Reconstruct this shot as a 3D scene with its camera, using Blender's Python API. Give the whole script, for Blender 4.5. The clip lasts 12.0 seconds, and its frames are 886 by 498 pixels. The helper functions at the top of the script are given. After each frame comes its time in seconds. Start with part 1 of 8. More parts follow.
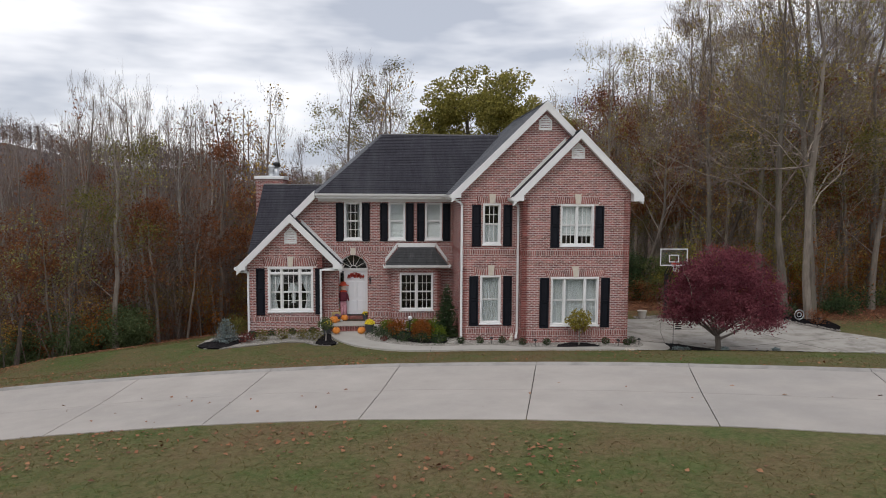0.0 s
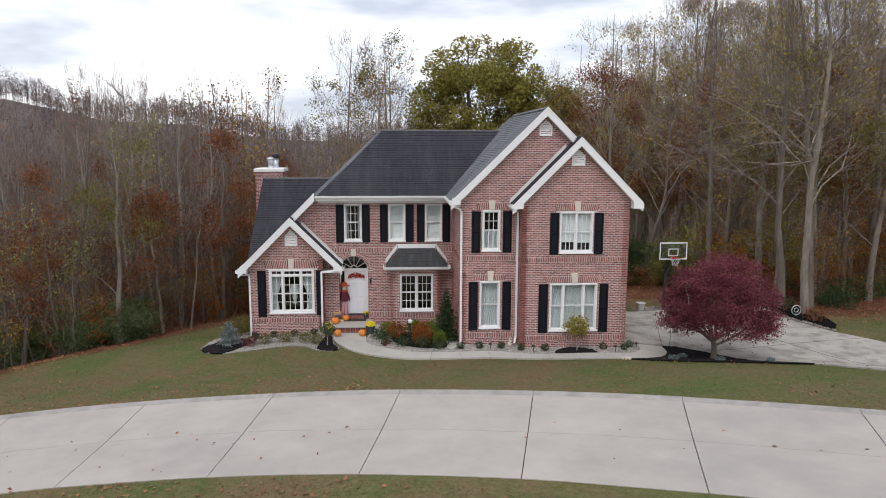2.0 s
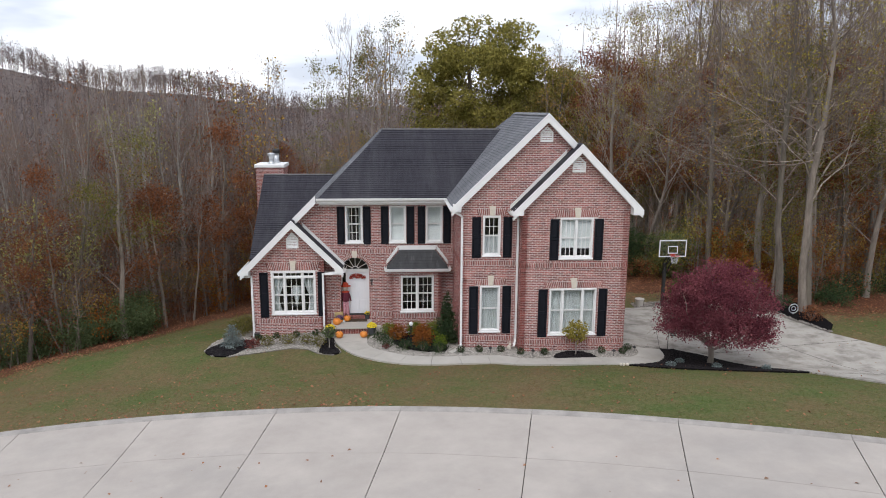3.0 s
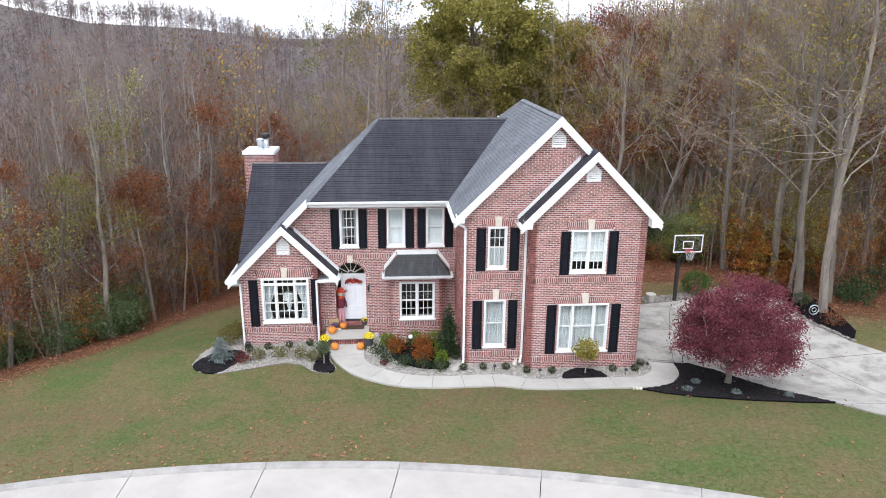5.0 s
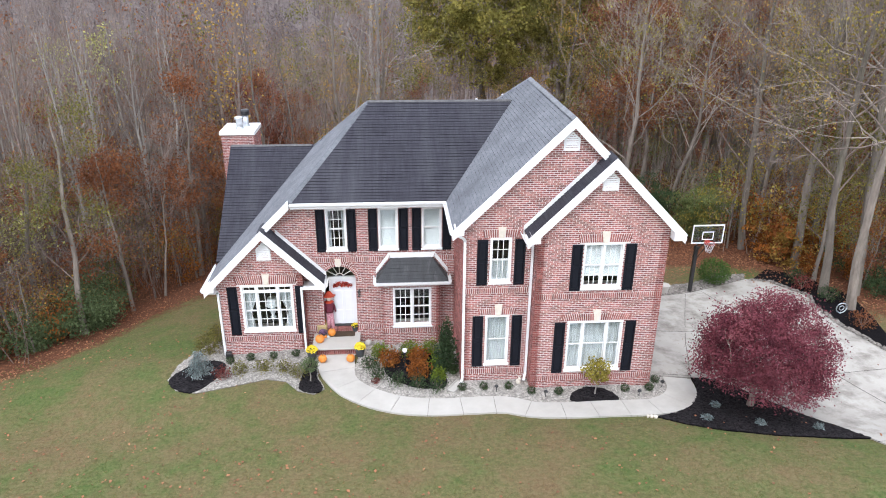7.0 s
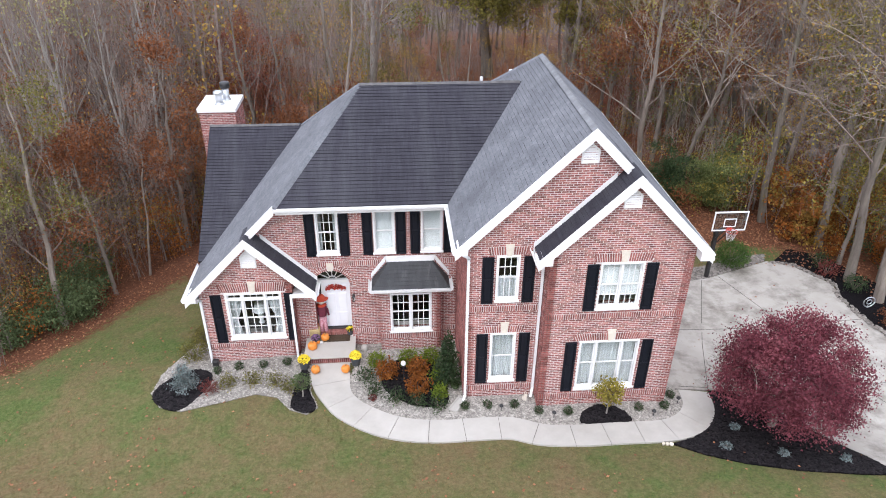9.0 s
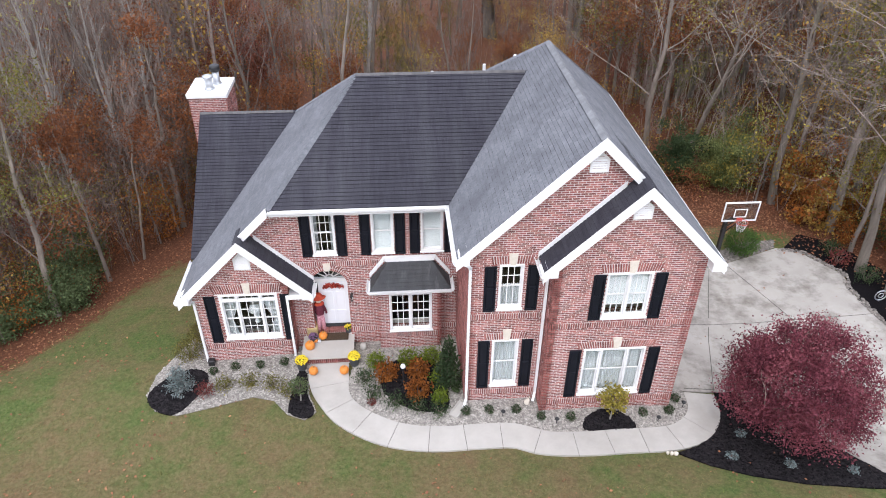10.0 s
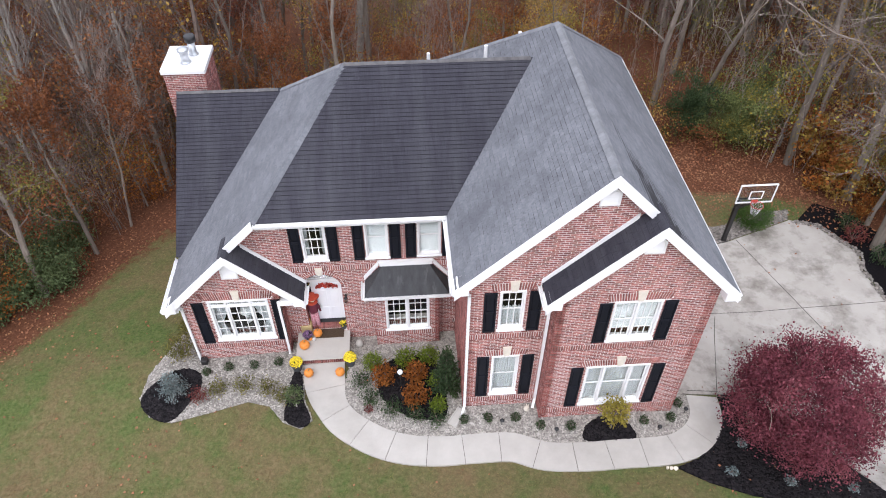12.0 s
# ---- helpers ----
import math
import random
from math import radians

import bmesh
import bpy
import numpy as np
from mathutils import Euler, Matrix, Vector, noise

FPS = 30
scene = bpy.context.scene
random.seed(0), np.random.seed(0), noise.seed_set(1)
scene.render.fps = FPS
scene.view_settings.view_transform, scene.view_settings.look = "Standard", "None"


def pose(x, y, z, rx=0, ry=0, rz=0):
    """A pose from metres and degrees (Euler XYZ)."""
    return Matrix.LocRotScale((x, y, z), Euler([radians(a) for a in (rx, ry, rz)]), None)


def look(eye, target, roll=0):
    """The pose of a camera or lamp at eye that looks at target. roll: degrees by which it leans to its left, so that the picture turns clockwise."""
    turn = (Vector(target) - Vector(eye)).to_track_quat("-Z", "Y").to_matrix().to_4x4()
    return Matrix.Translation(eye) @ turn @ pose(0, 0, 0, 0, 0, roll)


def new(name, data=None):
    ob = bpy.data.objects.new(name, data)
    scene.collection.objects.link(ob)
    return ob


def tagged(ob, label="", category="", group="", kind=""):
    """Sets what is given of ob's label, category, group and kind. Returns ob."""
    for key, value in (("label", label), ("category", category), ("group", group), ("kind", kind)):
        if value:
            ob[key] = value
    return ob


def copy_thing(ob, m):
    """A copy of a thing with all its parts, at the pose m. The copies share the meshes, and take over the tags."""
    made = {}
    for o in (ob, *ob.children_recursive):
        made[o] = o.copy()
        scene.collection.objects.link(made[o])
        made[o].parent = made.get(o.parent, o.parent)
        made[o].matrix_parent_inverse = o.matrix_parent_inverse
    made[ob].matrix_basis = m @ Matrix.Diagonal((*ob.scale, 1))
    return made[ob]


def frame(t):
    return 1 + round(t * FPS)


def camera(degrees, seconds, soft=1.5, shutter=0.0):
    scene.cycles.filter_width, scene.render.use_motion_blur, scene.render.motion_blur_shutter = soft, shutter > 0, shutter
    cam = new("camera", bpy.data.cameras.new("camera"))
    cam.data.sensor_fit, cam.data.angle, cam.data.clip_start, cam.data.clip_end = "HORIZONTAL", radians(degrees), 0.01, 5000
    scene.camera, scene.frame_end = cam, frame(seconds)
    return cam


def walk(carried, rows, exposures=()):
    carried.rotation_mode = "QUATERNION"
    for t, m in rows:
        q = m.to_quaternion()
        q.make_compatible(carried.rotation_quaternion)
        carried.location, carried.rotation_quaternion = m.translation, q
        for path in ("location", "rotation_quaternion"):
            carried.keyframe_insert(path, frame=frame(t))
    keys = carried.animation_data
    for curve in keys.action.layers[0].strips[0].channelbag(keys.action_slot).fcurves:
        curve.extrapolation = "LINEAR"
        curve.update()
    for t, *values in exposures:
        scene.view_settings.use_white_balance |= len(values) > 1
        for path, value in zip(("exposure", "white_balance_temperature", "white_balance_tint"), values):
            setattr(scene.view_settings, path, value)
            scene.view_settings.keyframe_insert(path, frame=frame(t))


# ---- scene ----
cam = camera(65.2, 12.0, 1.0)
PATH = [
    (0, (-6.119, -25.632, 5.598), (-5.963, -23.645, 5.44), 0.3),
    (0.5, (-6.095, -25.588, 6.021), (-5.94, -23.604, 5.822), 0.3),
    (1, (-6.078, -25.552, 6.525), (-5.925, -23.572, 6.29), 0.3),
    (1.5, (-6.021, -25.517, 7.089), (-5.871, -23.54, 6.827), 0.2),
    (2, (-6.034, -25.507, 7.74), (-5.884, -23.535, 7.439), 0.2),
    (2.5, (-6.037, -25.468, 8.444), (-5.888, -23.503, 8.1), 0.2),
    (3, (-6.042, -25.42, 9.188), (-5.894, -23.465, 8.795), 0.3),
    (5, (-5.918, -22.834, 11.546), (-5.773, -20.925, 10.967), 0.4),
    (5.5, (-5.838, -21.987, 12.048), (-5.694, -20.094, 11.419), 0.4),
    (6, (-5.669, -21.132, 12.515), (-5.529, -19.256, 11.837), 0.3),
    (6.5, (-5.622, -20.293, 12.943), (-5.48, -18.435, 12.217), 0.3),
    (7, (-5.56, -19.451, 13.428), (-5.421, -17.615, 12.646), 0.4),
    (9, (-5.381, -16.142, 15.365), (-5.248, -14.423, 14.351), 0.4),
    (9.5, (-5.305, -15.358, 15.856), (-5.176, -13.678, 14.779), 0.4),
    (10, (-5.261, -14.549, 16.385), (-5.136, -12.913, 15.242), 0.4),
    (10.5, (-5.175, -13.74, 16.906), (-5.054, -12.151, 15.697), 0.3),
    (11, (-5.105, -12.922, 17.451), (-4.988, -11.386, 16.175), 0.3),
    (11.5, (-5.027, -12.103, 17.985), (-4.912, -10.622, 16.646), 0.3),
    (12, (-4.948, -11.28, 18.512), (-4.839, -9.857, 17.111), 0.3),
]
EXPOSURE = [(0.0, -0.1, 6600, 12), (1.5, 0.22, 6550, 12), (3.0, 0.4, 6450, 12), (5.0, 1.11, 6130, 11), (6.0, 1.32, 6120, 12), (7.0, 1.30, 6120, 12), (9.0, 1.19, 6180, 15), (12.0, 1.06, 6250, 16)]
walk(cam, [(t, look(eye, target, roll)) for t, eye, target, roll in PATH], EXPOSURE)

# ---------------------------------------------------------------- light
world = bpy.data.worlds.new("overcast_sky")
scene.world = world
world.use_nodes = True
wn, wl = world.node_tree.nodes, world.node_tree.links
wn.clear()
w_out = wn.new("ShaderNodeOutputWorld")
w_bg = wn.new("ShaderNodeBackground")
w_sky = wn.new("ShaderNodeTexSky")
w_sky.sky_type = "NISHITA"
w_sky.sun_disc = False
w_sky.sun_elevation, w_sky.sun_rotation = radians(48), radians(200)
w_co = wn.new("ShaderNodeTexCoord")
w_map = wn.new("ShaderNodeMapping")
w_map.inputs["Scale"].default_value = (1.6, 1.6, 6.5)
w_noise = wn.new("ShaderNodeTexNoise")
w_noise.inputs["Scale"].default_value = 1.7
w_noise.inputs["Detail"].default_value = 4.5
w_noise.inputs["Roughness"].default_value = 0.55
w_ramp = wn.new("ShaderNodeValToRGB")
w_ramp.color_ramp.elements[0].position, w_ramp.color_ramp.elements[0].color = 0.38, (4.9, 5.35, 6.2, 1)
w_ramp.color_ramp.elements[1].position, w_ramp.color_ramp.elements[1].color = 0.62, (10.6, 10.8, 11.1, 1)
w_mix = wn.new("ShaderNodeMix")
w_mix.data_type = "RGBA"
w_mix.inputs["Factor"].default_value = 0.9
wl.new(w_co.outputs["Generated"], w_map.inputs["Vector"])
wl.new(w_map.outputs["Vector"], w_noise.inputs["Vector"])
wl.new(w_noise.outputs["Fac"], w_ramp.inputs["Fac"])
wl.new(w_sky.outputs["Color"], w_mix.inputs["A"])
wl.new(w_ramp.outputs["Color"], w_mix.inputs["B"])
wl.new(w_mix.outputs["Result"], w_bg.inputs["Color"])
w_bg.inputs["Strength"].default_value = 0.116
wl.new(w_bg.outputs["Background"], w_out.inputs["Surface"])

sun = new("sun", bpy.data.lights.new("sun", "SUN"))
sun.data.energy, sun.data.angle, sun.data.color = 0.9, radians(35), (1.0, 0.97, 0.92)
sun.matrix_world = look((-12, -30, 46), (0, 0, 0))


# ---------------------------------------------------------------- materials
def material(name, colours, rough=0.8, scale=8.0, bump=0.0, bump_scale=40.0, island=0.0, metal=0.0, stain=None, stain_scale=0.6,
             stain_at=(0.5, 0.7), per_object=0.0, spec=0.5, stretch=(1, 1, 1), translucent=0.0):
    """Two-scale colour: a noise ramp between the colours, brightness varied by piece, and a broad stain."""
    m = bpy.data.materials.new(name)
    m.use_nodes = True
    nt = m.node_tree
    n, l = nt.nodes, nt.links
    bsdf = n["Principled BSDF"]
    bsdf.inputs["Roughness"].default_value = rough
    bsdf.inputs["Metallic"].default_value = metal
    bsdf.inputs["Specular IOR Level"].default_value = spec
    co = n.new("ShaderNodeTexCoord")
    mp = n.new("ShaderNodeMapping")
    mp.inputs["Scale"].default_value = stretch
    l.new(co.outputs["Object"], mp.inputs["Vector"])
    tex = n.new("ShaderNodeTexNoise")
    tex.inputs["Scale"].default_value = scale
    tex.inputs["Detail"].default_value = 6.0
    tex.inputs["Roughness"].default_value = 0.65
    l.new(mp.outputs["Vector"], tex.inputs["Vector"])
    ramp = n.new("ShaderNodeValToRGB")
    els = ramp.color_ramp.elements
    while len(els) < len(colours):
        els.new(0.5)
    for i, c in enumerate(colours):
        els[i].position = 0.3 + 0.4 * i / max(1, len(colours) - 1)
        els[i].color = (*c, 1)
    l.new(tex.outputs["Fac"], ramp.inputs["Fac"])
    col = ramp.outputs["Color"]
    if island or per_object:
        if island:
            src = n.new("ShaderNodeNewGeometry").outputs["Random Per Island"]
        else:
            src = n.new("ShaderNodeObjectInfo").outputs["Random"]
        amount = island or per_object
        rng = n.new("ShaderNodeMapRange")
        rng.inputs["To Min"].default_value, rng.inputs["To Max"].default_value = 1 - amount, 1 + amount
        l.new(src, rng.inputs["Value"])
        mul = n.new("ShaderNodeMix")
        mul.data_type, mul.blend_type = "RGBA", "MULTIPLY"
        mul.inputs["Factor"].default_value = 1.0
        l.new(col, mul.inputs["A"])
        l.new(rng.outputs["Result"], mul.inputs["B"])
        col = mul.outputs["Result"]
    if stain:
        st = n.new("ShaderNodeTexNoise")
        st.inputs["Scale"].default_value = stain_scale
        st.inputs["Detail"].default_value = 8.0
        st.inputs["Roughness"].default_value = 0.68
        l.new(mp.outputs["Vector"], st.inputs["Vector"])
        sr = n.new("ShaderNodeMapRange")
        sr.inputs["From Min"].default_value, sr.inputs["From Max"].default_value = stain_at
        l.new(st.outputs["Fac"], sr.inputs["Value"])
        mx = n.new("ShaderNodeMix")
        mx.data_type = "RGBA"
        l.new(sr.outputs["Result"], mx.inputs["Factor"])
        l.new(col, mx.inputs["A"])
        mx.inputs["B"].default_value = (*stain, 1)
        col = mx.outputs["Result"]
    l.new(col, bsdf.inputs["Base Color"])
    if bump:
        bt = n.new("ShaderNodeTexNoise")
        bt.inputs["Scale"].default_value = bump_scale
        bt.inputs["Detail"].default_value = 5.0
        l.new(mp.outputs["Vector"], bt.inputs["Vector"])
        bp = n.new("ShaderNodeBump")
        bp.inputs["Strength"].default_value = bump
        bp.inputs["Distance"].default_value = 0.02
        l.new(bt.outputs["Fac"], bp.inputs["Height"])
        l.new(bp.outputs["Normal"], bsdf.inputs["Normal"])
    if translucent:
        tr = n.new("ShaderNodeBsdfTranslucent")
        l.new(col, tr.inputs["Color"])
        sh = n.new("ShaderNodeMixShader")
        sh.inputs["Fac"].default_value = translucent
        l.new(bsdf.outputs["BSDF"], sh.inputs[1])
        l.new(tr.outputs["BSDF"], sh.inputs[2])
        l.new(sh.outputs["Shader"], n["Material Output"].inputs["Surface"])
    return m


def glass_material(name, tint=(0.9, 0.95, 0.95)):
    m = bpy.data.materials.new(name)
    m.use_nodes = True
    b = m.node_tree.nodes["Principled BSDF"]
    b.inputs["Base Color"].default_value = (*tint, 1)
    b.inputs["Roughness"].default_value = 0.02
    b.inputs["IOR"].default_value = 1.45
    b.inputs["Transmission Weight"].default_value = 1.0
    return m


M_BRICK = material("red_brick", [(0.15, 0.051, 0.046), (0.28, 0.102, 0.088), (0.40, 0.175, 0.150)], 0.9, 5.0, 0.5, 60, island=0.38)
M_BRICK_PIECE = material("red_brick_piece", [(0.15, 0.051, 0.046), (0.28, 0.102, 0.088), (0.40, 0.175, 0.150)], 0.9, 5.0, 0.5, 60, per_object=0.38)
M_MORTAR = material("pale_mortar", [(0.60, 0.55, 0.525), (0.73, 0.68, 0.65)], 0.95, 6.0, 0.4, 80)
# Same shingles in two tones: charcoal on front slopes and strips, grey on sides.
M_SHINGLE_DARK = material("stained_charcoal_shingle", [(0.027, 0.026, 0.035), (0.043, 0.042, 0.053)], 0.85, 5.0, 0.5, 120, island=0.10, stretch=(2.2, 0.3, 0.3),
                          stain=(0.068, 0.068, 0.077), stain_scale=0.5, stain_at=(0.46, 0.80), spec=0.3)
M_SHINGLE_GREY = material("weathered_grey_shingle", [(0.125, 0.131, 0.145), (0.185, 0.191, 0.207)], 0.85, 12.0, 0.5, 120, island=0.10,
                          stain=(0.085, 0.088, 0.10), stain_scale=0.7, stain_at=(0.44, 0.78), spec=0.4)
M_SHINGLE_PIECE = material("weathered_grey_shingle_piece", [(0.125, 0.131, 0.145), (0.185, 0.191, 0.207)], 0.85, 12.0, 0.5, 120, per_object=0.10,
                           stain=(0.085, 0.088, 0.10), stain_scale=0.7, stain_at=(0.44, 0.78), spec=0.4)
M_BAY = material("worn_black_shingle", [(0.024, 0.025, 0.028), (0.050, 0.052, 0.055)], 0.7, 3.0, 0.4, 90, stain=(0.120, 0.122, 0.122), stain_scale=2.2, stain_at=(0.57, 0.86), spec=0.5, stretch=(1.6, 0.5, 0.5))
# Near-black deck: the shadow lines between shingle courses are painted with it.
M_UNDER = material("dark_shingle_underlay", [(0.014, 0.014, 0.017), (0.022, 0.022, 0.026)], 0.95, 4.0)
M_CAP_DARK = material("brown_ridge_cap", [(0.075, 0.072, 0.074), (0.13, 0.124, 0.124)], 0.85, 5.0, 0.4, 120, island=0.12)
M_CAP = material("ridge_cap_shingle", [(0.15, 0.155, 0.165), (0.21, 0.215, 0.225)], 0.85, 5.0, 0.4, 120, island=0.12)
M_WHITE = material("white_trim_paint", [(0.74, 0.74, 0.74), (0.82, 0.82, 0.81)], 0.45, 2.0, 0.05, 30)
M_STONE = material("cream_keystone", [(0.60, 0.54, 0.45), (0.72, 0.66, 0.57)], 0.85, 9.0, 0.3, 60)
M_SHUTTER = material("black_shutter_paint", [(0.005, 0.006, 0.010), (0.009, 0.010, 0.016)], 0.55, 3.0, 0.1, 40, spec=0.2)
M_DOOR = material("white_door_paint", [(0.76, 0.77, 0.80), (0.82, 0.83, 0.85)], 0.35, 1.5)
M_GLASS = glass_material("window_glass")
M_CLOTH = material("white_curtain_cloth", [(0.66, 0.68, 0.70), (0.78, 0.79, 0.80)], 0.9, 14.0, 0.2, 30, stretch=(1, 1, 0.1), translucent=0.3)
M_BLIND = material("white_blind", [(0.74, 0.75, 0.76), (0.80, 0.81, 0.81)], 0.8, 4.0)
# Dimness of the rooms is put into this near-black colour.
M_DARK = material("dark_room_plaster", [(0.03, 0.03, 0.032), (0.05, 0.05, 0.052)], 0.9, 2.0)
M_CONCRETE = material("pale_concrete", [(0.405, 0.382, 0.345), (0.475, 0.452, 0.412)], 0.9, 1.2, 0.25, 90, stain=(0.33, 0.31, 0.275), stain_scale=0.35, stain_at=(0.5, 0.8))
M_DRIVE = material("stained_concrete_drive", [(0.345, 0.322, 0.288), (0.425, 0.40, 0.362)], 0.85, 0.9, 0.25, 90, stain=(0.195, 0.178, 0.152), stain_scale=1.1, stain_at=(0.47, 0.68))
M_ROAD = material("street_concrete", [(0.355, 0.322, 0.292), (0.435, 0.396, 0.36)], 0.9, 0.8, 0.25, 90, stain=(0.31, 0.29, 0.27), stain_scale=0.25, stain_at=(0.5, 0.8))
M_CURB = material("curb_concrete", [(0.24, 0.225, 0.21), (0.38, 0.355, 0.33)], 0.9, 2.0, 0.4, 60)
M_JOINT = material("joint_filler", [(0.05, 0.045, 0.04), (0.10, 0.09, 0.075)], 0.95, 8.0)
M_MULCH = material("black_mulch", [(0.003, 0.003, 0.004), (0.012, 0.010, 0.011)], 1.0, 25.0, 1.0, 50, spec=0.08)
M_CHIPS = material("bark_chips", [(0.003, 0.003, 0.004), (0.018, 0.014, 0.015)], 0.9, 9.0, island=0.7, spec=0.25)
M_GRAVEL = material("gravel_bed", [(0.13, 0.118, 0.102), (0.26, 0.24, 0.212)], 0.95, 18.0, 0.8, 40)
M_EDGING = material("brown_grey_stones", [(0.10, 0.088, 0.076), (0.26, 0.235, 0.21)], 0.9, 6.0, 0.3, 60, island=0.45)
M_STONES = material("river_gravel", [(0.20, 0.184, 0.162), (0.40, 0.373, 0.335)], 0.9, 6.0, 0.2, 60, island=0.38)
M_METAL = material("galvanised_metal", [(0.48, 0.50, 0.52), (0.62, 0.64, 0.66)], 0.4, 4.0, metal=0.9)
M_BLACK = material("black_metal", [(0.012, 0.012, 0.013), (0.02, 0.02, 0.021)], 0.45, 4.0)
M_PUMPKIN = material("pumpkin_skin", [(0.62, 0.19, 0.025), (0.75, 0.28, 0.045)], 0.45, 4.0, 0.15, 20)
M_STEM = material("pumpkin_stem", [(0.20, 0.17, 0.08), (0.30, 0.26, 0.13)], 0.9, 10.0)
M_POT = material("dark_grey_pot", [(0.045, 0.05, 0.055), (0.075, 0.08, 0.085)], 0.6, 6.0)
M_YELLOW = material("yellow_mum_petals", [(0.78, 0.58, 0.02), (0.86, 0.74, 0.06)], 0.8, 20.0, island=0.2)
M_BARK = material("grey_bark", [(0.100, 0.082, 0.067), (0.25, 0.212, 0.176)], 0.95, 3.0, 0.8, 25, stretch=(1, 1, 0.25), per_object=0.3, stain=(0.10, 0.095, 0.06), stain_scale=1.4, stain_at=(0.5, 0.75))
M_BARK_PALE = material("pale_sycamore_bark", [(0.17, 0.15, 0.13), (0.36, 0.335, 0.30)], 0.9, 1.6, 0.4, 20, per_object=0.15)
M_TWIG = material("grey_brown_twigs", [(0.110, 0.080, 0.067), (0.265, 0.206, 0.176)], 0.95, 3.0, per_object=0.3)
M_TWIG_PALE = material("pale_grey_twigs", [(0.22, 0.182, 0.150), (0.43, 0.370, 0.312)], 0.95, 2.0, per_object=0.25)
# Distant twigs: aerial haze is mixed into the mauve-grey colour.
M_FAR_TWIG = material("mauve_grey_far_twigs", [(0.125, 0.098, 0.094), (0.225, 0.180, 0.170)], 0.95, 0.15, island=0.35, spec=0.1)


def leaf_material(name, a, b, c):
    return material(name, [a, b, c], 0.75, 0.9, island=0.45, translucent=0.45, spec=0.25)


M_LEAF_RUSSET = leaf_material("russet_leaves", (0.130, 0.048, 0.023), (0.225, 0.086, 0.036), (0.33, 0.150, 0.060))
M_LEAF_OCHRE = leaf_material("ochre_leaves", (0.235, 0.142, 0.034), (0.365, 0.230, 0.055), (0.51, 0.345, 0.092))
M_LEAF_OLIVE = leaf_material("olive_leaves", (0.090, 0.094, 0.024), (0.165, 0.153, 0.040), (0.280, 0.228, 0.058))
M_LEAF_GREEN = leaf_material("dark_green_leaves", (0.027, 0.050, 0.022), (0.054, 0.088, 0.037), (0.095, 0.135, 0.052))
M_LEAF_LIME = leaf_material("bright_green_leaves", (0.088, 0.143, 0.017), (0.165, 0.220, 0.024), (0.286, 0.308, 0.039))
M_LEAF_MAPLE = leaf_material("crimson_maple_leaves", (0.105, 0.027, 0.040), (0.208, 0.056, 0.074), (0.325, 0.112, 0.128))
M_LEAF_PLUM = leaf_material("plum_red_leaves", (0.105, 0.027, 0.027), (0.195, 0.053, 0.045), (0.285, 0.090, 0.060))
M_LEAF_RED = leaf_material("brownish_red_leaves", (0.13, 0.042, 0.030), (0.215, 0.072, 0.048), (0.30, 0.12, 0.072))
M_LEAF_ORANGE = leaf_material("burnt_orange_leaves", (0.187, 0.061, 0.013), (0.297, 0.105, 0.022), (0.396, 0.176, 0.039))
M_LEAF_YELLOW = leaf_material("yellow_green_leaves", (0.220, 0.187, 0.033), (0.330, 0.275, 0.055), (0.440, 0.374, 0.099))
M_LEAF_SPRUCE = leaf_material("blue_spruce_needles", (0.14, 0.185, 0.18), (0.23, 0.28, 0.275), (0.33, 0.38, 0.37))
M_LEAF_OAK = leaf_material("olive_gold_oak_leaves", (0.150, 0.143, 0.034), (0.262, 0.236, 0.058), (0.39, 0.328, 0.088))
M_LEAF_SAGE = leaf_material("soft_green_leaves", (0.100, 0.128, 0.046), (0.165, 0.200, 0.070), (0.25, 0.28, 0.105))
M_LEAF_BOX = leaf_material("boxwood_leaves", (0.040, 0.085, 0.020), (0.075, 0.140, 0.030), (0.13, 0.20, 0.050))
M_LEAF_BRIAR = leaf_material("honeysuckle_leaves", (0.068, 0.098, 0.042), (0.114, 0.156, 0.066), (0.185, 0.222, 0.102))
M_LEAF_PALE = leaf_material("pale_yellow_green_leaves", (0.25, 0.26, 0.075), (0.38, 0.37, 0.12), (0.52, 0.49, 0.20))
# Dark brown that paints the gloom between the trunks.
M_LEAF_DIM = leaf_material("dead_brown_leaves", (0.070, 0.050, 0.037), (0.115, 0.080, 0.058), (0.18, 0.126, 0.090))
# Distant crowns: greyed and lightened colours stand in for aerial haze.
M_LEAF_HAZE = material("bare_grey_brown_canopy", [(0.15, 0.125, 0.122), (0.20, 0.17, 0.165), (0.25, 0.21, 0.20)], 0.9, 0.08, island=0.2, translucent=0.3, spec=0.1)
M_LEAF_HAZE_DIM = material("dim_grey_canopy", [(0.095, 0.08, 0.082), (0.13, 0.11, 0.11), (0.17, 0.145, 0.14)], 0.9, 0.08, island=0.2, translucent=0.3, spec=0.1)
M_LEAF_HAZE_WARM = material("faded_russet_canopy", [(0.15, 0.092, 0.068), (0.205, 0.128, 0.092), (0.25, 0.16, 0.115)], 0.9, 0.08, island=0.2, translucent=0.3, spec=0.1)
M_LITTER = material("fallen_leaves", [(0.155, 0.056, 0.027), (0.235, 0.096, 0.044), (0.33, 0.175, 0.085)], 0.85, 1.2, island=0.35)

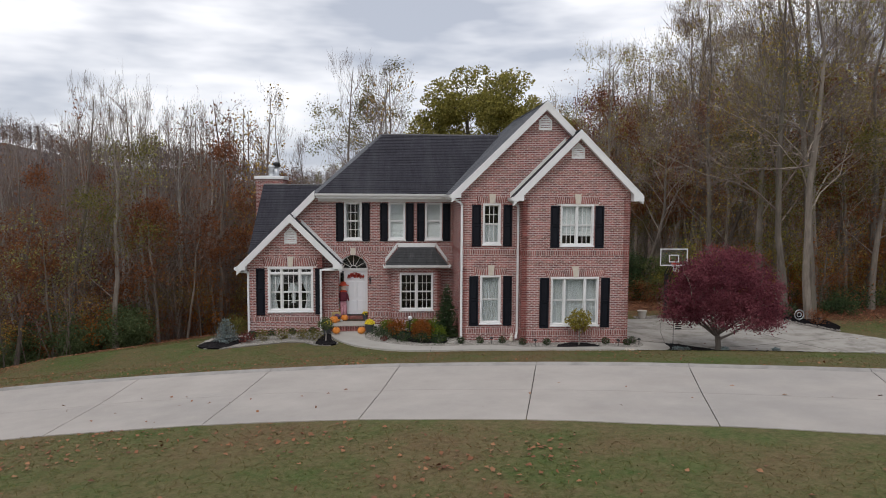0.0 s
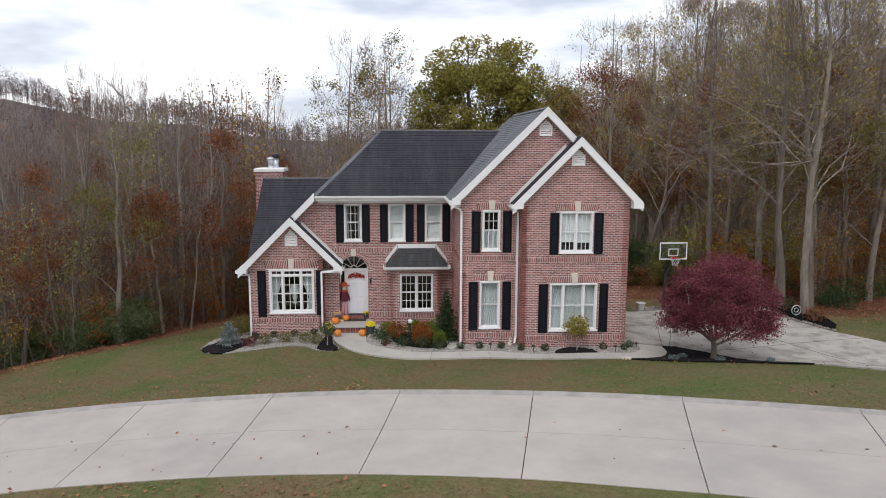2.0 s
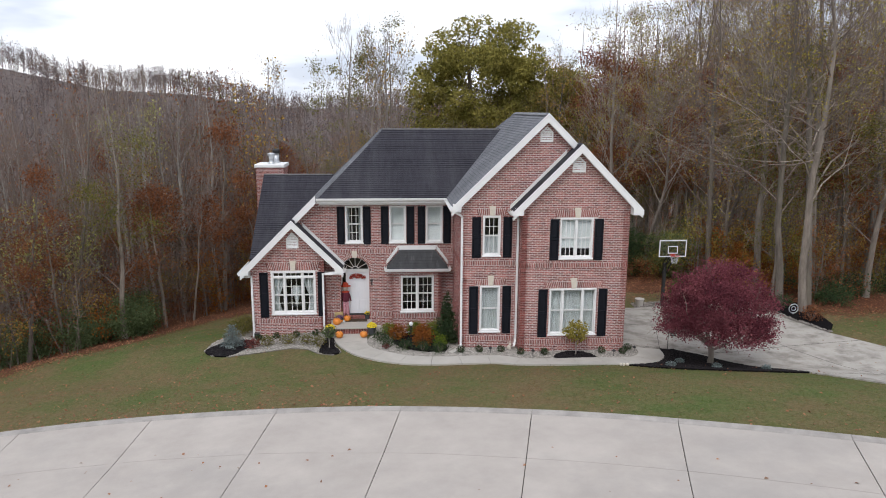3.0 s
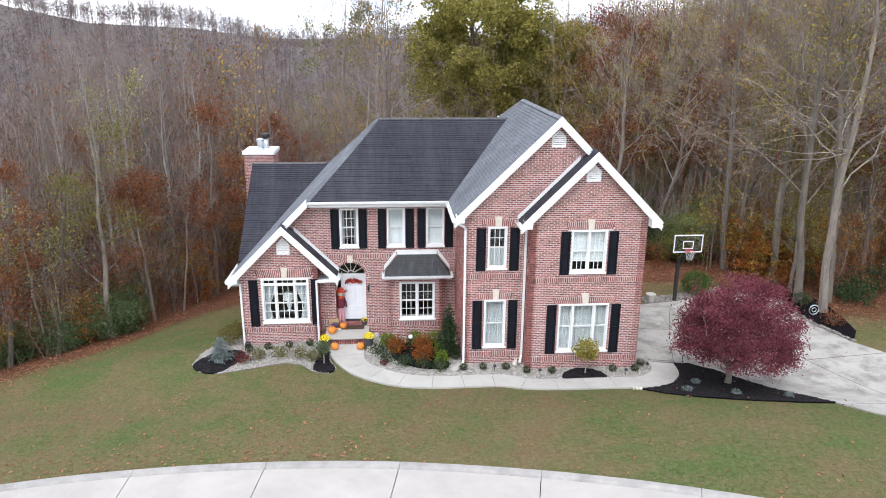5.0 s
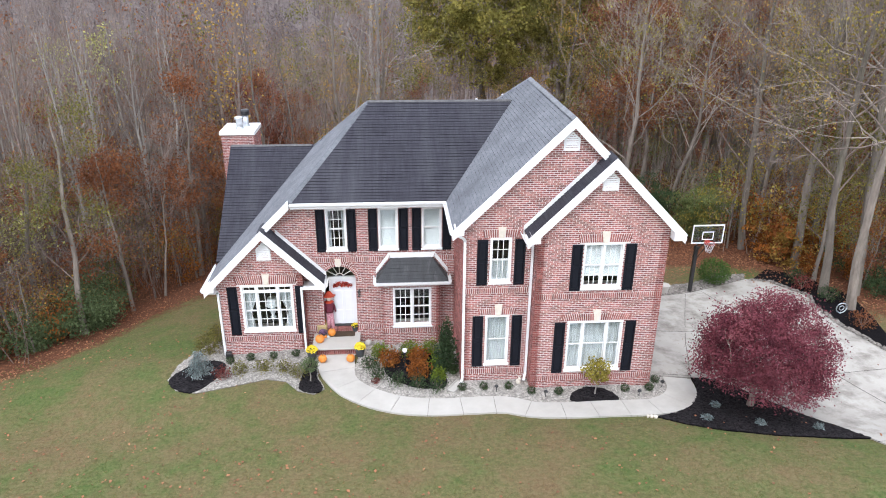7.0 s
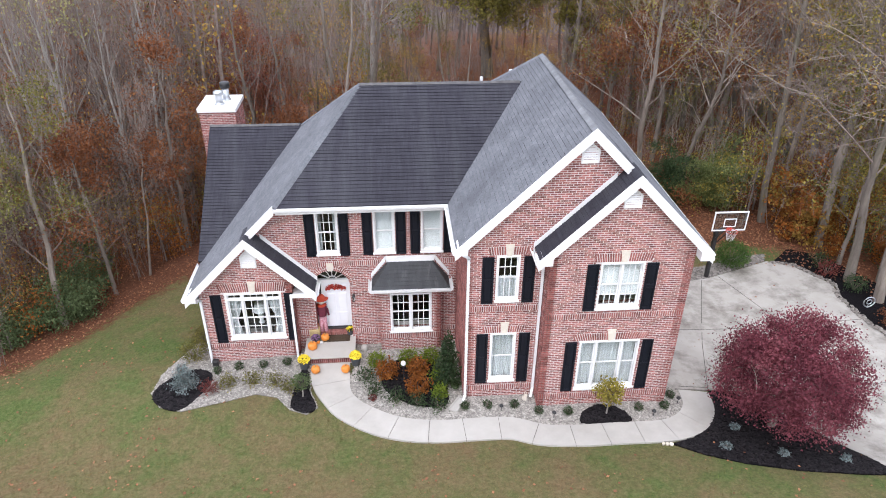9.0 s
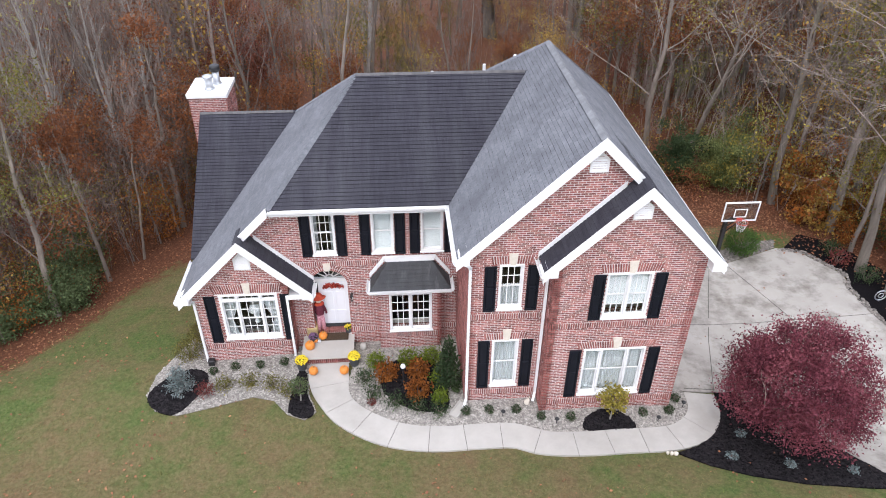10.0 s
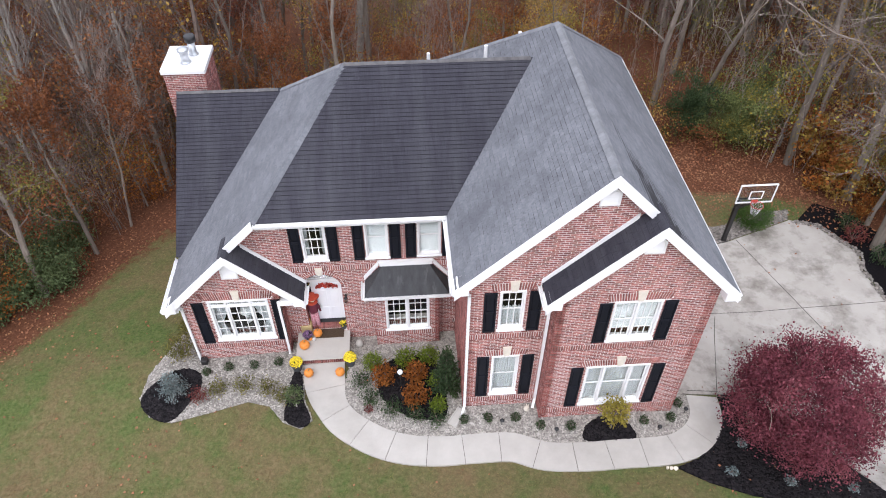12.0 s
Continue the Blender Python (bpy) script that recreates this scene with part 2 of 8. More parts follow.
# ---------------------------------------------------------------- builders
class Solid:
    """Collects vertices and faces for one mesh."""

    def __init__(self):
        self.v, self.f, self.mi = [], [], []

    def add(self, verts, faces, mi=0):
        b = len(self.v)
        self.v.extend([tuple(p) for p in verts])
        self.f.extend([tuple(b + i for i in f) for f in faces])
        self.mi.extend([mi] * len(faces))

    def box(self, x0, x1, y0, y1, z0, z1, mi=0):
        self.add([(x0, y0, z0), (x1, y0, z0), (x1, y1, z0), (x0, y1, z0), (x0, y0, z1), (x1, y0, z1), (x1, y1, z1), (x0, y1, z1)],
                 [(0, 3, 2, 1), (4, 5, 6, 7), (0, 1, 5, 4), (1, 2, 6, 5), (2, 3, 7, 6), (3, 0, 4, 7)], mi)

    def bevel_box(self, x0, x1, y0, y1, z0, z1, b, mi=0):
        """A box whose front (low y) edges are chamfered by b."""
        self.add([(x0, y1, z0), (x1, y1, z0), (x1, y1, z1), (x0, y1, z1), (x0, y0 + b, z0), (x1, y0 + b, z0), (x1, y0 + b, z1), (x0, y0 + b, z1),
                  (x0 + b, y0, z0 + b), (x1 - b, y0, z0 + b), (x1 - b, y0, z1 - b), (x0 + b, y0, z1 - b)],
                 [(0, 3, 2, 1), (4, 5, 1, 0), (5, 6, 2, 1), (6, 7, 3, 2), (7, 4, 0, 3), (4, 8, 9, 5), (5, 9, 10, 6), (6, 10, 11, 7), (7, 11, 8, 4), (8, 11, 10, 9)], mi)

    def prism(self, poly, offset, mi=0):
        """A flat polygon (3D points) pushed along offset."""
        n = len(poly)
        o = Vector(offset)
        top = [tuple(Vector(p) + o) for p in poly]
        self.add(list(poly) + top, [tuple(range(n))[::-1], tuple(range(n, 2 * n))] + [(i, (i + 1) % n, n + (i + 1) % n, n + i) for i in range(n)], mi)

    def tube(self, pts, radii, sides=6, mi=0, cap=True):
        rings = []
        for i, p in enumerate(pts):
            p = Vector(p)
            d = Vector(pts[min(i + 1, len(pts) - 1)]) - Vector(pts[max(i - 1, 0)])
            d = d.normalized() if d.length > 1e-9 else Vector((0, 0, 1))
            a = d.orthogonal().normalized() if abs(d.z) > 0.95 else d.cross(Vector((0, 0, 1))).normalized()
            c = d.cross(a)
            rings.append([tuple(p + (a * math.cos(2 * math.pi * k / sides) + c * math.sin(2 * math.pi * k / sides)) * radii[i]) for k in range(sides)])
        b = len(self.v)
        for r in rings:
            self.v.extend(r)
        fs = []
        for i in range(len(rings) - 1):
            for k in range(sides):
                k2 = (k + 1) % sides
                fs.append((b + i * sides + k, b + i * sides + k2, b + (i + 1) * sides + k2, b + (i + 1) * sides + k))
        if cap:
            fs.append(tuple(b + k for k in range(sides))[::-1])
            fs.append(tuple(b + (len(rings) - 1) * sides + k for k in range(sides)))
        self.f.extend(fs)
        self.mi.extend([mi] * len(fs))

    def lathe(self, profile, sides=16, centre=(0, 0, 0), lobes=0, depth=0.0, mi=0):
        """profile: (radius, z) from bottom to top; lobes ribs the outline as on a pumpkin."""
        cx, cy, cz = centre
        rings = []
        for r, z in profile:
            rings.append([(cx + r * (1 - depth * (0.5 - 0.5 * math.cos(lobes * 2 * math.pi * k / sides))) * math.cos(2 * math.pi * k / sides),
                           cy + r * (1 - depth * (0.5 - 0.5 * math.cos(lobes * 2 * math.pi * k / sides))) * math.sin(2 * math.pi * k / sides), cz + z) for k in range(sides)])
        verts = [p for r in rings for p in r]
        faces = [(i * sides + k, i * sides + (k + 1) % sides, (i + 1) * sides + (k + 1) % sides, (i + 1) * sides + k) for i in range(len(rings) - 1) for k in range(sides)]
        faces.append(tuple(range(sides))[::-1])
        faces.append(tuple((len(rings) - 1) * sides + k for k in range(sides)))
        self.add(verts, faces, mi)

    def welded(self):
        """Joins vertices that share a place."""
        index, vs, to = {}, [], []
        for p in self.v:
            key = tuple(round(c, 4) for c in p)
            if key not in index:
                index[key] = len(vs)
                vs.append(p)
            to.append(index[key])
        self.v, self.f = vs, [tuple(to[i] for i in f) for f in self.f]
        keep = [len(set(f)) == len(f) for f in self.f]
        self.mi = [m for m, k in zip(self.mi, keep) if k]
        self.f = [f for f, k in zip(self.f, keep) if k]
        return self

    def mesh(self, name, mats, smooth=False):
        me = bpy.data.meshes.new(name)
        me.from_pydata(self.v, [], self.f)
        for m in mats if isinstance(mats, (list, tuple)) else [mats]:
            me.materials.append(m)
        if any(self.mi):
            me.polygons.foreach_set("material_index", self.mi)
        if smooth:
            me.polygons.foreach_set("use_smooth", [True] * len(self.f))
        me.update()
        return me


def part(name, solid, mats, parent=None, label="", smooth=False):
    ob = new(name, solid.mesh(name, mats, smooth))
    if parent is not None:
        ob.parent = parent
    if label:
        ob["label"] = label
    return ob


def thing(name, place, label, category, group="", kind=""):
    ob = new(name)
    ob.location = place
    return tagged(ob, label, category, group, kind)


def spline(pts, n):
    """Catmull-Rom through 2D or 3D control points, n steps a span."""
    pts = [Vector(p) for p in pts]
    pts = [pts[0] * 2 - pts[1]] + pts + [pts[-1] * 2 - pts[-2]]
    out = []
    for i in range(1, len(pts) - 2):
        a, b, c, d = pts[i - 1:i + 3]
        for k in range(n):
            t = k / n
            out.append(0.5 * ((2 * b) + (c - a) * t + (2 * a - 5 * b + 4 * c - d) * t * t + (3 * b - a - 3 * c + d) * t ** 3))
    out.append(pts[-2])
    return out


def inside(poly, x, y):
    hit = False
    j = len(poly) - 1
    for i in range(len(poly)):
        xi, yi, xj, yj = poly[i][0], poly[i][1], poly[j][0], poly[j][1]
        if (yi > y) != (yj > y) and x < (xj - xi) * (y - yi) / (yj - yi) + xi:
            hit = not hit
        j = i
    return hit


# ---------------------------------------------------------------- the lie of the land
ROAD_W = 5.15


def curb_y(x):
    if x > 8:
        return curb_y(8) - 0.609 * (x - 8)
    if x < -24:
        return curb_y(-24) + 0.32 * (x + 24)
    return -6.72 - 0.0145 * (x + 13) ** 2


def curb_slope(x):
    return -0.609 if x > 8 else 0.319 if x < -24 else -0.029 * (x + 13)


def curb_z(x):
    return 1.14 + 0.062 * (max(-30, min(20, x)) + 2.4)


def curb_point(x, d):
    """A place d metres to the street side of the curb's face, square to it."""
    s = max(-0.55, min(0.3, -0.250 - 0.024 * (x + 2.4)))
    q = math.sqrt(1 + s * s)
    return x + d * s / q, curb_y(x) - d / q


def curb_foot(x, y):
    """The curb's x nearest to a place, and the distance to the street side."""
    f = x
    for _ in range(3):
        s = curb_slope(f)
        q = math.sqrt(1 + s * s)
        d = (curb_y(f) - y) / q
        f = x - max(-12, min(16, d)) * s / q
    s = curb_slope(f)
    return f, (curb_y(f) - y) / math.sqrt(1 + s * s)


def relu(v):
    return v if v > 0 else 0.0


def smooth(a, b, v):
    t = max(0.0, min(1.0, (v - a) / (b - a)))
    return t * t * (3 - 2 * t)


def plateau(x, y):
    z = -0.05 - 0.055 * relu(-8 - x) - 0.06 * relu(-13 - x) - 0.075 * min(4.0, relu(x - 2.0)) + 0.05 * min(10.0, relu(x - 7.5))
    left = smooth(2, -10, x)
    z -= (0.045 + 0.115 * left) * min(60.0, relu(y - 3))
    z -= 0.10 * min(60.0, relu(-20 - x))
    return z


def ground_z(x, y):
    foot, d = curb_foot(x, y)
    zk = curb_z(foot)
    if d > 0:
        near = zk + 0.066 * min(d, ROAD_W) + 0.03 * relu(d - ROAD_W) * (1 if d < 60 else 0)
        z = min(near, zk + 3.0)
    else:
        a = zk + 0.085 - 0.165 * (-d) - 0.03 * relu(-d - 4.0) ** 2
        b = plateau(x, y)
        k = 8.0
        m = max(a, b)
        z = m + math.log(math.exp(k * (a - m)) + math.exp(k * (b - m))) / k - 0.02
        if a > b:
            z = min(z, max(a, b) + 0.12)
    # the valley behind, and the wooded hills beyond it
    r = math.hypot(x + 5, y + 5)
    if y > 40 or r > 70:
        ang = math.atan2(x + 6, y + 25)
        crest = 4.0 + 9.0 * smooth(-0.12, -0.30, ang) + 7.0 * smooth(-0.36, -0.52, ang) + 15.0 * smooth(0.2, 0.5, ang) + 1.2 * math.sin(ang * 9) + 0.8 * math.sin(ang * 23 + 1)
        front = smooth(-10, 40, y)
        hill = -8.0 * smooth(60, 110, r) + (crest + 14.0) * smooth(120, 290, r) + 5 * smooth(320, 700, r)
        z = z * smooth(140, 60, r) + hill * front + (1 - smooth(140, 60, r)) * (-3.0 * front + 2.0 * (1 - front))
    return z + 0.02 * noise.noise(Vector((x * 0.5, y * 0.5, 0))) + 0.12 * noise.noise(Vector((x * 0.08, y * 0.08, 3))) * smooth(8, 30, abs(y - 2) + abs(x + 4) * 0.6)


WOOD_EDGE = spline([(-60, -16), (-34, -6), (-24, 1.5), (-20.2, 4.6), (-18.4, 7.6), (-16.8, 11.0), (-14.5, 14.4), (-9, 16.5), (-3, 17), (4, 15.5), (8, 12.5),
                    (12.5, 9.6), (13.6, 6.6), (15.2, 4.6), (20, 5.0), (30, 4.0), (60, -2)], 5)


def edge_y(x):
    """The y at which the wood begins."""
    for a, b in zip(WOOD_EDGE, WOOD_EDGE[1:]):
        if a.x <= x <= b.x:
            return a.y + (b.y - a.y) * (x - a.x) / max(1e-6, b.x - a.x)
    return WOOD_EDGE[0].y if x < 0 else WOOD_EDGE[-1].y


def axis_steps(lo, hi, fine_lo, fine_hi, fine, grow=1.22):
    out = [fine_lo + i * fine for i in range(int((fine_hi - fine_lo) / fine) + 1)]
    step, v = fine, out[-1]
    while v < hi:
        step *= grow
        v += step
        out.append(v)
    step, v, low = fine, out[0], []
    while v > lo:
        step *= grow
        v -= step
        low.append(v)
    return low[::-1] + out


def ground_material():
    m = bpy.data.materials.new("autumn_lawn_and_leaf_litter")
    m.use_nodes = True
    n, l = m.node_tree.nodes, m.node_tree.links
    b = n["Principled BSDF"]
    b.inputs["Roughness"].default_value = 0.95
    b.inputs["Specular IOR Level"].default_value = 0.2
    co = n.new("ShaderNodeTexCoord")

    def tex(scale, detail=5.0, rough=0.6):
        t = n.new("ShaderNodeTexNoise")
        t.inputs["Scale"].default_value, t.inputs["Detail"].default_value, t.inputs["Roughness"].default_value = scale, detail, rough
        l.new(co.outputs["Object"], t.inputs["Vector"])
        return t.outputs["Fac"]

    def ramp(fac, *stops):
        r = n.new("ShaderNodeValToRGB")
        while len(r.color_ramp.elements) < len(stops):
            r.color_ramp.elements.new(0.5)
        for e, (p, c) in zip(r.color_ramp.elements, stops):
            e.position, e.color = p, (*c, 1)
        l.new(fac, r.inputs["Fac"])
        return r.outputs["Color"]

    def mix(fac, a, c):
        x = n.new("ShaderNodeMix")
        x.data_type = "RGBA"
        l.new(fac, x.inputs["Factor"])
        l.new(a, x.inputs["A"])
        l.new(c, x.inputs["B"])
        return x.outputs["Result"]

    grass = ramp(tex(0.34, 12.0, 0.78), (0.37, (0.182, 0.112, 0.060)), (0.45, (0.160, 0.125, 0.058)), (0.52, (0.116, 0.121, 0.042)), (0.61, (0.062, 0.122, 0.024)))
    fine = ramp(tex(8.0, 10.0, 0.85), (0.38, (0.022, 0.026, 0.010)), (0.50, (0.112, 0.100, 0.044)), (0.62, (0.225, 0.185, 0.098)))
    half = n.new("ShaderNodeValue")
    half.outputs[0].default_value = 0.43
    lawn = mix(half.outputs[0], grass, fine)
    litter = ramp(tex(9.0, 8.0, 0.75), (0.3, (0.045, 0.024, 0.012)), (0.5, (0.12, 0.047, 0.024)), (0.65, (0.18, 0.08, 0.04)), (0.75, (0.10, 0.085, 0.04)))
    at = n.new("ShaderNodeAttribute")
    at.attribute_name = "litter"
    jag = n.new("ShaderNodeMath")
    jag.operation = "ADD"
    l.new(at.outputs["Fac"], jag.inputs[0])
    l.new(tex(2.5, 6.0), jag.inputs[1])
    step = n.new("ShaderNodeMapRange")
    step.inputs["From Min"].default_value, step.inputs["From Max"].default_value = 0.9, 1.15
    l.new(jag.outputs[0], step.inputs["Value"])
    # Ground turns grey-brown with distance, haze painted into its colour.
    hill = n.new("ShaderNodeAttribute")
    hill.attribute_name = "hillside"
    brown = ramp(tex(0.3, 10.0, 0.8), (0.35, (0.085, 0.068, 0.062)), (0.65, (0.175, 0.143, 0.132)))
    l.new(mix(hill.outputs["Fac"], mix(step.outputs["Result"], lawn, litter), brown), b.inputs["Base Color"])
    bp = n.new("ShaderNodeBump")
    bp.inputs["Strength"].default_value, bp.inputs["Distance"].default_value = 0.6, 0.05
    l.new(tex(35.0, 6.0, 0.7), bp.inputs["Height"])
    l.new(bp.outputs["Normal"], b.inputs["Normal"])
    return m


M_GROUND = ground_material()


def build_ground():
    xs = axis_steps(-1500, 1500, -24, 18, 0.4)
    ys = axis_steps(-900, 1500, -24, 20, 0.4)
    nx, ny = len(xs), len(ys)
    verts, litter, far = [], [], []
    for y in ys:
        for x in xs:
            z = ground_z(x, y)
            foot, d = curb_foot(x, y)
            across = d * (1 + curb_slope(foot) ** 2)
            if -0.2 < d and across < ROAD_W:
                z -= 0.10 * smooth(ROAD_W - 0.2, ROAD_W - 0.7, across)
            verts.append((x, y, z))
            far.append(smooth(60, 110, math.hypot(x + 5, y + 5)))
            litter.append(max(0.0, min(1.0, 0.62 + (y - edge_y(x) + (0.3 + 2.3 * smooth(-8, -13, x) * smooth(2, 7, y)) + 4.2 * smooth(10.2, 12.4, y) * smooth(3.2, 4.5, x) * smooth(15, 13, x)) * 0.22)))
    faces = [(j * nx + i, j * nx + i + 1, (j + 1) * nx + i + 1, (j + 1) * nx + i) for j in range(ny - 1) for i in range(nx - 1)]
    me = bpy.data.meshes.new("ground")
    me.from_pydata(verts, [], faces)
    me.polygons.foreach_set("use_smooth", [True] * len(faces))
    a = me.attributes.new("litter", "FLOAT", "POINT")
    a.data.foreach_set("value", litter)
    a = me.attributes.new("hillside", "FLOAT", "POINT")
    a.data.foreach_set("value", far)
    me.materials.append(M_GROUND)
    return tagged(new("ground", me), "patchy autumn lawn sloping to leaf-covered woodland floor and hills", "ground", kind="structure")


build_ground()


def ribbon(solid, left, right, lift, depth):
    """A slab over the ground between two lines of places."""
    n = len(left)
    top = [(p[0], p[1], ground_z(p[0], p[1]) + lift) for p in left] + [(p[0], p[1], ground_z(p[0], p[1]) + lift) for p in right]
    low = [(x, y, z - depth) for x, y, z in top]
    f = []
    for i in range(n - 1):
        a, b, c, d = i, i + 1, n + i + 1, n + i
        f += [(a, d, c, b), (a + 2 * n, b + 2 * n, c + 2 * n, d + 2 * n), (a, b, b + 2 * n, a + 2 * n), (d, d + 2 * n, c + 2 * n, c)]
    for a, d in ((0, n), (n - 1, 2 * n - 1)):
        f.append((a, a + 2 * n, d + 2 * n, d))
    solid.add(top + low, f)


def sheet(name, poly, lift, depth, mat, step=0.45):
    """A flat-edged slab of any outline that follows the ground."""
    bm = bmesh.new()
    bm.faces.new([bm.verts.new((p[0], p[1], 0)) for p in poly])
    xs, ys = [p[0] for p in poly], [p[1] for p in poly]
    for axis, lo, hi in ((0, min(xs), max(xs)), (1, min(ys), max(ys))):
        v = lo + step
        while v < hi:
            co, no = ((v, 0, 0), (1, 0, 0)) if axis == 0 else ((0, v, 0), (0, 1, 0))
            bmesh.ops.bisect_plane(bm, geom=bm.verts[:] + bm.edges[:] + bm.faces[:], plane_co=co, plane_no=no)
            v += step
    bmesh.ops.triangulate(bm, faces=[f for f in bm.faces if len(f.verts) > 4])
    ext = bmesh.ops.extrude_face_region(bm, geom=bm.faces[:])
    moved = {e for e in ext["geom"] if isinstance(e, bmesh.types.BMVert)}
    for v in bm.verts:
        v.co.z = ground_z(v.co.x, v.co.y) + lift - (0 if v in moved else depth)
    bmesh.ops.recalc_face_normals(bm, faces=bm.faces[:])
    me = bpy.data.meshes.new(name)
    bm.to_mesh(me)
    bm.free()
    me.materials.append(mat)
    return new(name, me)


# street: slabs between joints, a curb on the house side
road = tagged(new("road"), "pale concrete street of jointed slabs with scattered leaves", "road", kind="structure")
JOINT_X = [-33.85 + 3.5 * i for i in range(18)]
for i in range(len(JOINT_X) - 1):
    a, b = JOINT_X[i], JOINT_X[i + 1]
    for d0, d1 in ((0.0, 2.56), (2.572, ROAD_W)):
        s = Solid()
        xs = [a + 0.006 + (b - a - 0.022) * k / 8 for k in range(9)]
        ribbon(s, [curb_point(x, d1) for x in xs], [curb_point(x, d0) for x in xs], 0.016, 0.12)
        part("slab", s, M_ROAD, road)
s = Solid()
xs = [-34 + 0.5 * k for k in range(117)]
ribbon(s, [curb_point(x, ROAD_W - 0.02) for x in xs], [curb_point(x, 0.02) for x in xs], -0.02, 0.05)
part("joint_bed", s, M_JOINT, road)
curb = tagged(new("curb"), "low worn concrete curb along the street", "curb", kind="structure")
for i in range(len(JOINT_X) - 1):
    a, b = JOINT_X[i], JOINT_X[i + 1]
    s = Solid()
    rows = []
    for k in range(9):
        x = a + 0.005 + (b - a - 0.01) * k / 8
        zc = ground_z(*curb_point(x, 0.05))
        rows.append([(*curb_point(x, d), zc + h) for d, h in ((0.02, -0.05), (0.02, 0.01), (-0.10, 0.075), (-0.16, 0.095), (-0.30, 0.10), (-0.33, 0.085), (-0.33, -0.1))])
    m = len(rows[0])
    s.add([p for r in rows for p in r], [(k * m + q, k * m + q + 1, (k + 1) * m + q + 1, (k + 1) * m + q) for k in range(8) for q in range(m - 1)] + [tuple(range(m)), tuple(8 * m + q for q in range(m))[::-1]])
    part("curb_stone", s, M_CURB, curb)

# ---------------------------------------------------------------- the house
house = thing("house", (0, 0, 0), "two-storey red brick house with white trim and black shutters", "house")
ARCH_X, ARCH_R, ARCH_SPRING = -7.62, 0.62, 2.40
BRICK_L, BRICK_H, MORTAR_W = 0.203, 0.0677, 0.0172


def cut(spans, lo, hi):
    """Takes the stretch lo..hi out of a list of spans."""
    out = []
    for a, b in spans:
        if hi <= a or lo >= b:
            out.append((a, b))
            continue
        if lo > a:
            out.append((a, lo))
        if hi < b:
            out.append((hi, b))
    return out


